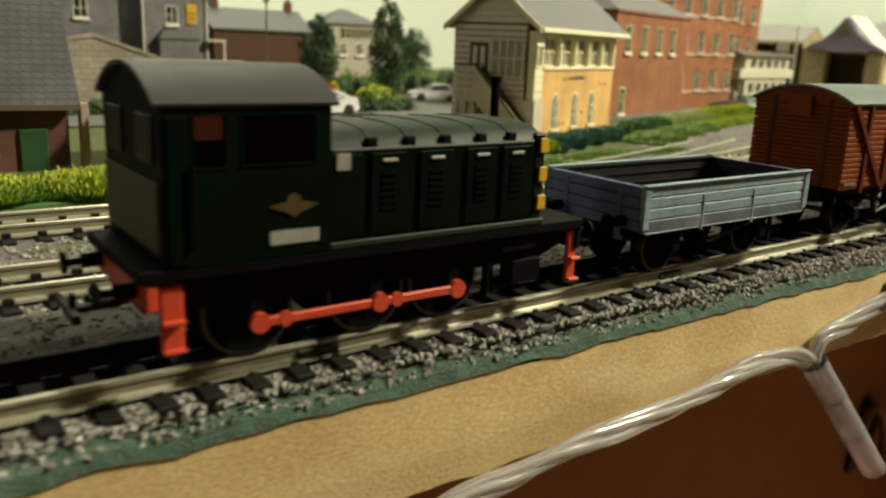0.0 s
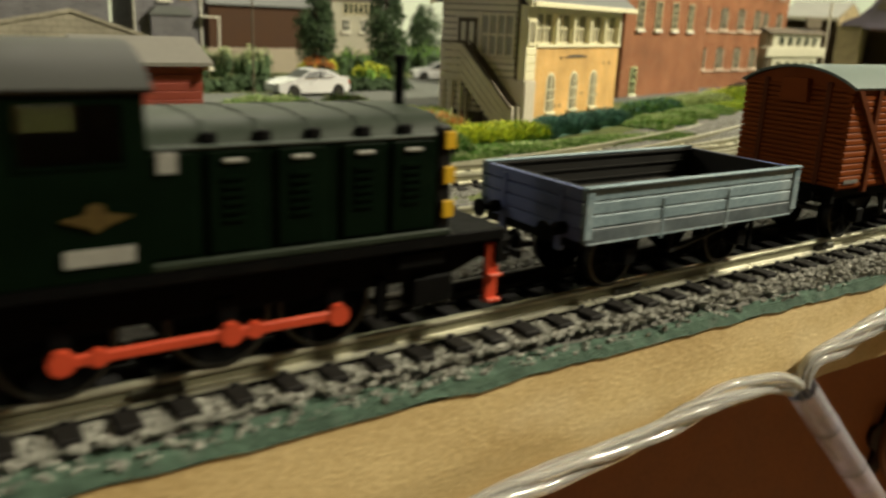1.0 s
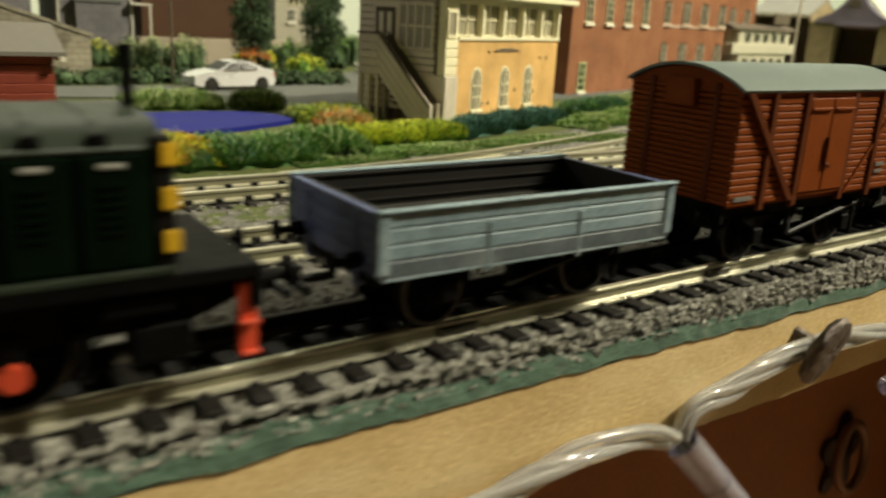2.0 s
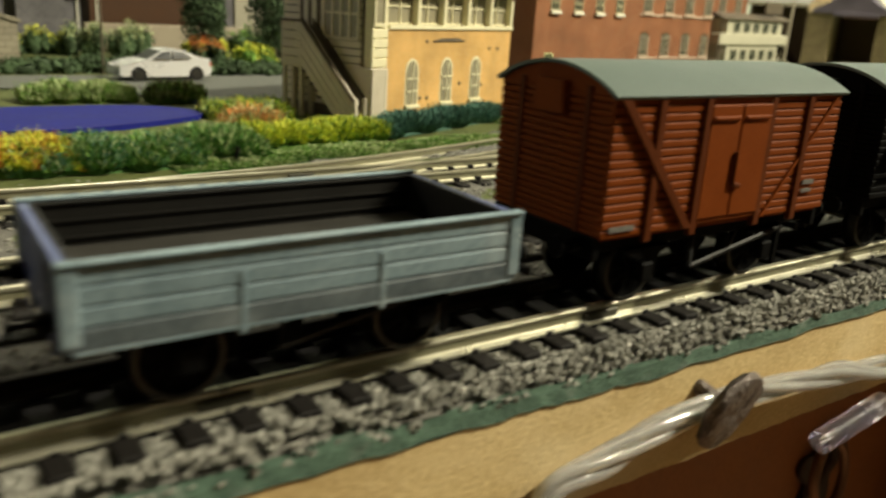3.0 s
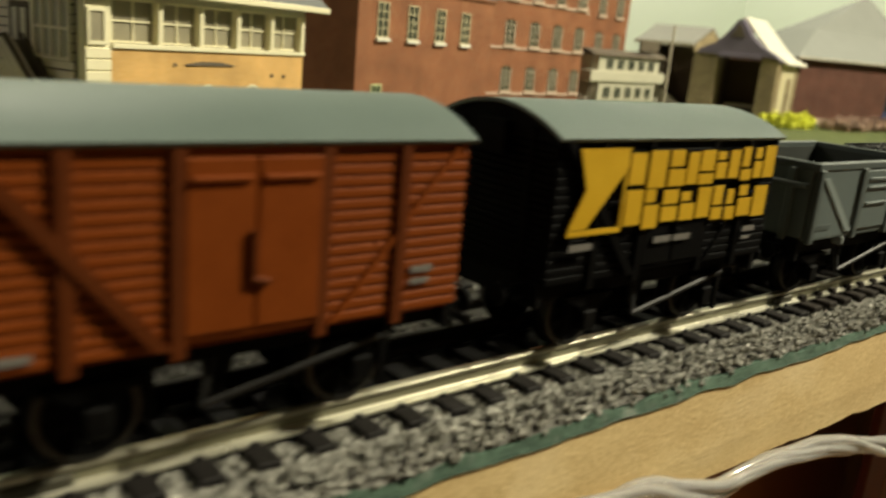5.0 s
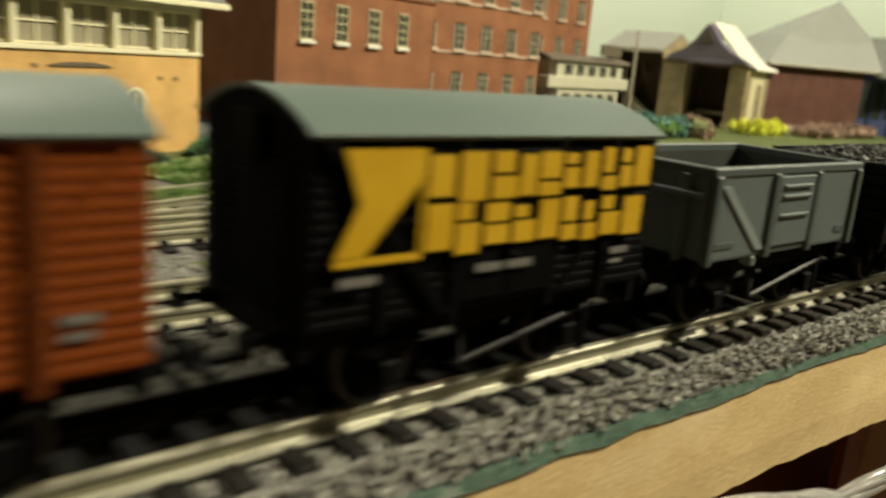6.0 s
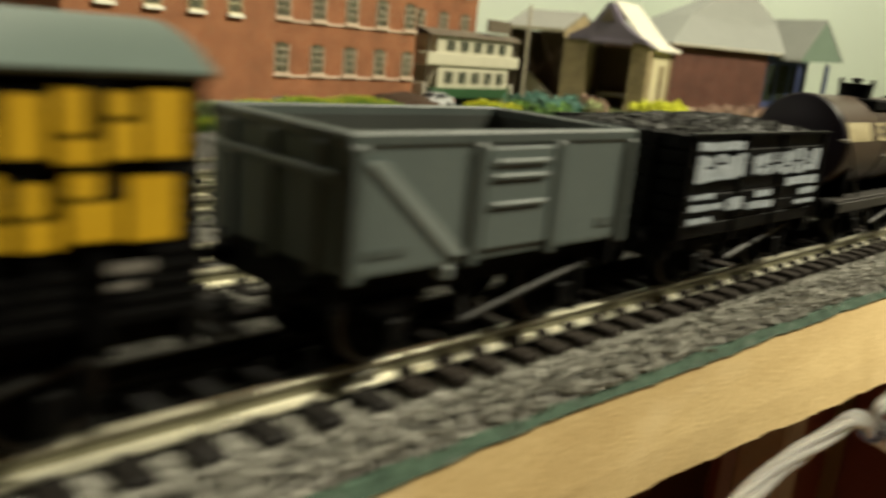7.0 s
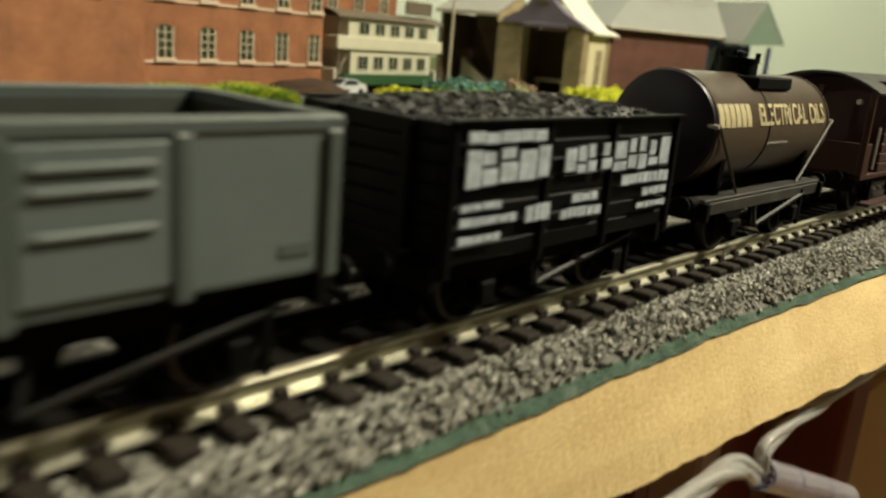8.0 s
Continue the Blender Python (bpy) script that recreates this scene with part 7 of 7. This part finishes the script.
    for x in (-0.0175, 0.0175):
        for a in (-1, 1):
            w = part("wheel", rods(((x * s, a * 0.0080 * s, 0.0042 * s), (x * s, a * 0.0111 * s, 0.0042 * s), 0.0043 * s), seg=20), M["tyre"], ob)
            part("rim", rods(((x * s, a * 0.0100 * s, 0.0042 * s), (x * s, a * 0.0113 * s, 0.0042 * s), 0.0025 * s), seg=14), M["steel"], w)
    for a in (-1, 1):
        part("headlight", boxes((-0.0281 * s, -0.0262 * s, a * 0.0075 * s - 0.0018, a * 0.0075 * s + 0.0018, 0.0076 * s, 0.0094 * s), bevel=0.0003), M["white"], ob)
        part("tail_light", boxes((0.0268 * s, 0.0283 * s, a * 0.0080 * s - 0.0016, a * 0.0080 * s + 0.0016, 0.0085 * s, 0.0108 * s), bevel=0.0003), M["red"], ob)
    return ob


def tram():
    ob = thing("double_deck_tram", pose(0.9037, 0.4520, 0.0025, 0, 0, 9), "old cream and green double-deck tram with rows of windows", "tram")
    L, D = 0.153, 0.034
    part("truck", boxes((0.02, L - 0.02, 0.004, D - 0.004, -0.004, 0.006)), M["frame_black"], ob)
    part("rocker_panel", boxes((0.012, L - 0.012, 0.0, D, 0.004, 0.0140), bevel=0.0006), M["tram_green"], ob, "dark green lower panel")
    part("lower_saloon", boxes((0.020, L - 0.016, 0.0005, D - 0.0005, 0.014, 0.0340)), M["tram_cream"], ob)
    part("deck_band", boxes((0.0, L, -0.0020, D + 0.002, 0.0340, 0.0455), bevel=0.0008), M["tram_cream"], ob, "cream deck band")
    part("upper_saloon", boxes((0.016, L - 0.012, 0.0005, D - 0.0005, 0.0455, 0.0610)), M["tram_cream"], ob)
    part("roof", prisms((arc_roof(D / 2 + 0.003, 0.0610, 0.0670, 0.001), "x", 0.0, L)), M["timber_dark"], ob, "", 50).matrix_basis = pose(0, D / 2, 0)
    for k in range(5):
        x = 0.036 + 0.0215 * k
        window(ob, x, 0.0180, 0.0125, 0.0110, 0.0003, 2, 1, "tram_cream", "pane")
        window(ob, x, 0.0475, 0.0125, 0.0100, 0.0003, 2, 1, "tram_cream", "pane")
    for x in (0.003, L - 0.004):
        part("balcony_post", boxes((x, x + 0.0012, 0.0, 0.0012, 0.006, 0.0610)), M["timber_dark"], ob)
        part("platform_dash", boxes((x - 0.002, x + 0.003, 0.001, D - 0.001, 0.006, 0.0180), bevel=0.0006), M["render_white"], ob)
    for k in range(6):
        part("stair", boxes((0.004 + 0.002 * k, 0.008 + 0.002 * k, 0.002, 0.010, 0.010 + 0.004 * k, 0.011 + 0.004 * k)), M["timber_grey"], ob)
    part("destination_box", boxes((L - 0.060, L - 0.020, -0.0010, 0.0015, 0.0680, 0.0800), bevel=0.0005), M["timber_dark"], ob)
    return ob


def engine_shed():
    ob = thing("engine_shed", pose(1.3320, 0.4970, -0.014, 0, 0, 12), "stone engine shed with open doorways, purple gable and white roof", "shed")
    # two bays open towards the tracks, stone piers between them, the gable over the near bay
    for y0, y1 in ((0.0, 0.0245), (0.085, 0.122)):
        p = part("pier", boxes((0, 0.020, y0, y1, 0, 0.0925), bevel=0.0008), M["stone_tan"], ob, "tan stone pier")
        part("pier_plinth", boxes((-0.0016, 0.020, y0 - 0.0014, y1 + 0.0014, 0, 0.0110), bevel=0.0006), M["stone_tan"], p)
    prof = [(-0.004, 0.0880), (0.010, 0.0925), (0.108, 0.0925), (0.117, 0.0915), (0.113, 0.0985), (0.092, 0.1075), (0.079, 0.1190), (0.0635, 0.1410), (0.0585, 0.1410), (0.043, 0.1190), (0.028, 0.1065), (0.006, 0.0960)]
    part("gable", prisms((prof, "x", -0.0030, 0.012)), M["purple_slate"], ob, "purple slate-hung gable")
    part("gable_vent", prisms(([(0.051, 0.1170), (0.071, 0.1170), (0.0620, 0.1340), (0.0600, 0.1340)], "x", -0.0042, -0.0029)), M["timber_dark"], ob, "dark louvred gable vent")
    part("lintel", boxes((-0.0040, 0.004, 0.0246, 0.0849, 0.0890, 0.0945), bevel=0.0006), M["purple_slate"], ob)
    part("roof", prisms(([(-0.0085, 0.0850), (0.020, 0.1000), (0.061, 0.1430), (0.102, 0.1000), (0.122, 0.0940), (0.122, 0.0960), (0.103, 0.1022), (0.061, 0.1455), (0.019, 0.1022), (-0.0085, 0.0872)], "x", 0.0122, 0.1000)), M["render_white"], ob, "white painted roof")
    part("side_wall", boxes((0.0202, 0.0900, 0.0006, 0.004, 0, 0.0870)), M["render_cream"], ob)
    part("quoin", boxes((0.0780, 0.0905, -0.0008, 0.0003, 0, 0.0870), bevel=0.0004), M["stone_tan"], ob)
    window(ob, 0.0560, 0.0180, 0.0200, 0.0480, 0.0003, 1, 3, "render_cream", "stone_tan", "render_white")
    part("back_wall", boxes((0.0862, 0.0900, 0.0042, 0.1210, 0, 0.0870), (0.0862, 0.0900, 0.1212, 0.2050, 0, 0.1090)), M["shadow_inside"], ob)
    part("inner_partition", boxes((0.0202, 0.0860, 0.101, 0.105, 0, 0.0920)), M["shadow_inside"], ob)
    part("bay_side", boxes((0.0, 0.0900, 0.2055, 0.2095, 0, 0.1000)), M["shadow_inside"], ob)
    part("bay_floor", boxes((0.0210, 0.0860, 0.0044, 0.2050, 0.0002, 0.0040)), M["shadow_inside"], ob)
    part("bay_roof", prisms(([(-0.004, 0.1035), (0.060, 0.1300), (0.098, 0.1130), (0.098, 0.1100), (0.060, 0.1270), (-0.004, 0.1005)], "y", 0.1235, 0.2160)), M["bay_slate"], ob, "pale grey roof over the second bay")
    part("bay_fascia", boxes((-0.0052, -0.0042, 0.1235, 0.2160, 0.0990, 0.1040), bevel=0.0003), M["timber_grey"], ob)
    part("bay_gable", prisms(([(0.0, 0.0926), (0.090, 0.0926), (0.090, 0.1095), (0.060, 0.1255), (0.0, 0.1010)], "y", 0.1225, 0.1245)), M["stone_tan"], ob)
    part("workbench", boxes((0.048, 0.082, 0.030, 0.086, 0.020, 0.0240), (0.050, 0.053, 0.034, 0.037, 0.004, 0.020), (0.050, 0.053, 0.079, 0.082, 0.004, 0.020)), M["timber_grey"], ob, "grey timber workbench")
    part("inspection_ramp", prisms(([(0.135, 0.0040), (0.190, 0.0040), (0.190, 0.0420)], "x", 0.030, 0.040)), M["timber_grey"], ob, "grey timber ramp")
    return ob


def brick_hall():
    ob = thing("brick_hall", pose(1.4250, 0.5200, -0.014, 0, 0, -20), "dark red brick hall with a tall broken grey-green roof", "hall")
    L, D, eave = 0.262, 0.170, 0.0985
    part("wall", boxes((0, 0.1755, 0, D, 0, eave)), M["brick_dark"], ob)
    part("glazed_wall", boxes((0.1757, L, 0.004, D, 0, eave)), M["blue_frame"], ob, "dark blue glazed end")
    part("plinth", boxes((-0.0012, 0.1760, -0.0014, -0.0002, 0, 0.0130), bevel=0.0004), M["sill_stone"], ob)
    # broken roof: a steep skirt below, a pyramid above
    bm = bmesh.new()
    rings = [[(-0.0080, -0.0080, eave), (L + 0.006, -0.0080, eave), (L + 0.006, D + 0.008, eave), (-0.0080, D + 0.008, eave)],
             [(0.0660, 0.0500, 0.1430), (0.2350, 0.0500, 0.1430), (0.2350, 0.1200, 0.1430), (0.0660, 0.1200, 0.1430)]]
    lo, mid = [[bm.verts.new(p) for p in r] for r in rings]
    top = bm.verts.new((0.1850, 0.0850, 0.2020))
    for k in range(4):
        j = (k + 1) % 4
        bm.faces.new((lo[k], lo[j], mid[j], mid[k]))
        bm.faces.new((mid[k], mid[j], top))
    bm.faces.new(tuple(reversed(lo)))
    part("roof", bm, M["roof_green"], ob, "grey-green broken roof")
    part("gutter", boxes((-0.0080, 0.1920, -0.0098, -0.0080, eave - 0.0022, eave + 0.0006), bevel=0.0004), M["timber_grey"], ob)
    # gabled porch roof in front of the glazed end, carried on posts
    px0, px1, pk, y0 = 0.1960, 0.2810, 0.2350, -0.0400
    part("porch_roof", prisms(([(px0, 0.0895), (pk, 0.1485), (px1, 0.0945), (px1, 0.0970), (pk, 0.1515), (px0, 0.0920)], "y", y0, 0.0700)), M["roof_green"], ob)
    part("porch_gable", prisms(([(px0 + 0.0015, 0.0896), (px1 - 0.0010, 0.0946), (pk, 0.1478)], "y", y0 + 0.0006, y0 + 0.0026)), M["roof_moss"], ob, "mossy green porch gable")
    for x in (px0 + 0.0080, px1 - 0.0220):
        part("porch_post", boxes((x, x + 0.0050, y0 + 0.0060, y0 + 0.0110, 0, 0.0900), bevel=0.0005), M["blue_frame"], ob)
    for x in (0.1900, 0.2140, 0.2400):
        window(ob, x, 0.0300, 0.0190, 0.0540, 0.0038, 1, 2, "blue_frame", "pane")
    return ob


ob = thing("earth_mound", pose(0.8550, 0.4250, 0.0), "dark brown earth mound in front of the mill", "mound")
bm = bmesh.new()
bmesh.ops.create_icosphere(bm, subdivisions=4, radius=1.0)
for v in bm.verts:
    k = 1 + 0.15 * noise.noise(v.co * 3) + 0.06 * noise.noise(v.co * 11)
    v.co = Vector((v.co.x * 0.040 * k, v.co.y * 0.018 * k, v.co.z * 0.0135 * k))
part("soil", bm, M["earth"], ob, "", 60)
tram()
engine_shed()
brick_hall()
car(pose(0.3115, 0.384, 0.0095, 0, 0, 8), "silver saloon car parked on the grey road", 0.0560)
car(pose(0.4920, 0.497, 0.0095, 0, 0, -20), "silver saloon car parked beside the signal box", 0.0500)
car(pose(0.8950, 0.430, ground_height(0.895, 0.430) + 0.0005, 0, 0, 5), "pale saloon car parked in front of the tram", 0.0420)

# road sheet and pond
def sheet(name, outline, lift, mat, label, category):
    bm = bmesh.new()
    vs = [bm.verts.new((x, y, ground_height(x, y) + lift)) for x, y in outline]
    bm.faces.new(vs)
    bmesh.ops.triangulate(bm, faces=bm.faces)
    return setting(name, bm, M[mat], label, category)


bm = bmesh.new()
rows = []
for i in range(61):
    x = 0.05 + 0.85 * i / 60
    lo = lerp(x, [(0.05, 0.345), (0.25, 0.345), (0.30, 0.290), (0.34, 0.268), (0.50, 0.300), (0.60, 0.302), (0.9, 0.36)])
    hi = lerp(x, [(0.05, 0.405), (0.36, 0.402), (0.42, 0.470), (0.50, 0.540), (0.60, 0.60), (0.9, 0.60)])
    rows.append([bm.verts.new((x, lo + (hi - lo) * j / 8, ground_height(x, lo + (hi - lo) * j / 8) + 0.0009)) for j in range(9)])
for a, b in zip(rows, rows[1:]):
    for j in range(8):
        bm.faces.new((a[j], b[j], b[j + 1], a[j + 1]))
setting("road", bm, M["asphalt"], "grey station road and car park", "road", 60)
outline = [(0.2170 + 0.0730 * math.cos(math.tau * i / 40), 0.2420 + 0.031 * math.sin(math.tau * i / 40) * (1 + 0.15 * math.sin(3 * math.tau * i / 40))) for i in range(40)]
bm = bmesh.new()
prism(bm, outline, "z", 0.004, 0.0112)
setting("pond", bm, M["pond"], "flat blue painted pond in the flower bank", "pond")

# planted banks
bank(0.105, 0.163, 0.150, 0.034, 0.0066, "stem_green", ("leaf_yellow", "leaf_green"), "grassy bank with yellow flowers by the shelter", 21)
bank(0.194, 0.168, 0.060, 0.034, 0.0080, "stem_green", ("leaf_yellow", "leaf_yellow", "leaf_orange"), "flower strip in yellow and orange by the pond", 22)
bank(0.232, 0.166, 0.062, 0.032, 0.0074, "stem_green", ("leaf_green", "stem_green", "leaf_pale", "leaf_blue", "stem_green"), "green planting with pale and blue-grey tips", 23, 1.3)
bank(0.273, 0.172, 0.030, 0.034, 0.0076, "stem_green", ("leaf_green", "stem_green", "leaf_pale", "stem_green"), "green planting with scattered pale tips", 24, 1.3)
bank(0.297, 0.200, 0.024, 0.020, 0.0085, "leaf_green", ("leaf_orange", "leaf_pale"), "orange flower strip below the stairs", 25, 1.1, turn=4)
bank(0.302, 0.181, 0.044, 0.026, 0.0066, "leaf_green", ("leaf_yellow", "leaf_yellow", "leaf_green"), "bright yellow flowering strip beside the rear track", 45, 1.2, turn=2)
bank(0.333, 0.186, 0.036, 0.026, 0.0066, "leaf_green", ("leaf_yellow", "leaf_green"), "bright yellow flowering strip below the signal box", 26, 1.2, turn=8)
bank(0.392, 0.200, 0.100, 0.020, 0.0068, "stem_teal", ("leaf_blue",), "blue-green low planting along the signal box", 27, 1.0, turn=20)
bank(0.495, 0.243, 0.075, 0.018, 0.0075, "stem_teal", ("leaf_blue", "leaf_green"), "blue-green low planting along the signal box", 28, 1.0, turn=20)
bank(0.350, 0.163, 0.200, 0.024, 0.0030, "stem_green", ("leaf_green", "leaf_pale"), "short rough grass between the flower strip and the rear track", 50, 0.6, turn=5)
bank(0.500, 0.218, 0.160, 0.034, 0.0042, "stem_green", ("leaf_green", "leaf_pale"), "short grass slope between planting and branch track", 46, 0.5, turn=21)
bank(0.625, 0.262, 0.150, 0.026, 0.0045, "stem_green", ("leaf_green", "leaf_yellow"), "short grass slope beside the branch track", 47, 0.5, turn=19)
bank(0.575, 0.272, 0.100, 0.026, 0.0070, "stem_green", ("leaf_pale",), "grassy bank in front of the warehouse", 29, 0.8, turn=16)
bank(0.700, 0.318, 0.150, 0.030, 0.0085, "stem_green", ("leaf_green", "leaf_yellow"), "yellow-green grassy bank by the branch track", 30, 0.8, turn=14)
bank(0.250, 0.300, 0.050, 0.024, 0.0080, "leaf_green", ("leaf_pale", "leaf_pale", "leaf_green"), "pale green planting behind the pond", 31)
bank(0.293, 0.292, 0.026, 0.020, 0.0085, "leaf_green", ("leaf_pale", "leaf_green", "bark"), "brown-green planting beside the pond", 32)
bank(0.310, 0.240, 0.040, 0.022, 0.0072, "leaf_green", ("leaf_pale", "leaf_yellow", "leaf_green"), "pale yellow-green planting beside the stairs", 48)
shrub(0.200, 0.425, 0.130, 0.016, 0.0110, ("leaf_dark",), "clipped dark hedge along the road", 33, 1500, 0.0014, "hedge", "hedge")
shrub(0.306, 0.428, 0.080, 0.016, 0.0115, ("leaf_dark",), "clipped dark hedge along the road behind the parked car", 49, 1300, 0.0014, "hedge", "hedge")
shrub(0.375, 0.415, 0.065, 0.026, 0.0105, ("leaf_dark",), "clipped dark hedge behind the parked car", 34, 1400, 0.0013, "hedge", "hedge")
shrub(0.395, 0.440, 0.030, 0.020, 0.0190, ("leaf_green", "leaf_yellow"), "yellow flowering shrub behind the hedge", 35, 900)
shrub(0.385, 0.520, 0.026, 0.018, 0.0180, ("leaf_dark", "leaf_orange", "leaf_yellow"), "red and yellow flowering shrub by the garden wall", 36, 1200)
shrub(0.320, 0.545, 0.060, 0.018, 0.0240, ("leaf_dark", "leaf_pale"), "pale rose bushes in front of the garden wall", 37, 1500)
shrub(0.450, 0.560, 0.060, 0.025, 0.0260, ("leaf_dark", "leaf_green"), "dark shrubs below the villa", 38, 1200)
shrub(0.545, 0.600, 0.110, 0.035, 0.0300, ("leaf_dark", "leaf_green"), "dark shrubs along the back of the road", 39, 1800)
shrub(0.270, 0.560, 0.050, 0.020, 0.0190, ("leaf_dark", "leaf_yellow"), "garden shrubs in front of the stone house", 40, 900)
shrub(1.020, 0.405, 0.060, 0.030, 0.0160, ("leaf_dark", "leaf_green"), "dark green bush by the tram", 41, 900, 0.0018)
shrub(1.322, 0.462, 0.085, 0.030, 0.0200, ("leaf_yellow", "leaf_yellow"), "yellow flowering bush in front of the engine shed", 42, 1300, 0.002)
shrub(1.038, 0.420, 0.080, 0.036, 0.0260, ("leaf_blue",), "grey-green bush in front of the engine shed", 43, 1200, 0.002)
shrub(1.116, 0.420, 0.032, 0.026, 0.0250, ("leaf_pink", "leaf_pink", "leaf_pale"), "pale pink flowering bush", 44, 800, 0.002)
shrub(1.470, 0.430, 0.170, 0.030, 0.0190, ("leaf_pink", "leaf_pink"), "pale pink flowering hedge in front of the brick hall", 51, 1500, 0.002)
shrub(0.912, 0.376, 0.040, 0.020, 0.0130, ("leaf_green", "leaf_yellow", "leaf_yellow"), "yellow flowering bush beside the tram", 52, 800, 0.0018)
tree(0.3855, 0.530, 0.0760, 0.034, "slim dark green model tree before the barn", 51)
tree(0.4085, 0.450, 0.0900, 0.032, "tall slim dark green model tree by the road", 52)
tree(0.6000, 0.690, 0.0700, 0.040, "dark green model tree at the back", 53)


def lamp_post(x, y, h, label):
    z = ground_height(x, y)
    ob = thing("lamp_post", pose(x, y, z), label, "lamp post", "model lamp posts")
    bm = bmesh.new()
    rod(bm, (0, 0, 0), (0, 0, h), 0.0009, 8, r2=0.0006)
    rod(bm, (0, 0, 0), (0, 0, 0.004), 0.0016, 8)
    part("pole", bm, M["timber_dark"], ob)
    part("lantern", boxes((-0.0018, 0.0018, -0.0018, 0.0018, h, h + 0.005), bevel=0.0004), M["pane_light"], ob)


lamp_post(0.2870, 0.420, 0.0770, "tall dark lamp post beside the road")
lamp_post(0.4350, 0.505, 0.0420, "small dark lamp post beside the road")
ob = thing("signal_post", pose(1.0950, 0.5000, -0.008), "thin grey signal post behind the tram", "signal post")
part("pole", rods(((0, 0, 0), (0, 0, 0.112), 0.0014)), M["timber_grey"], ob)
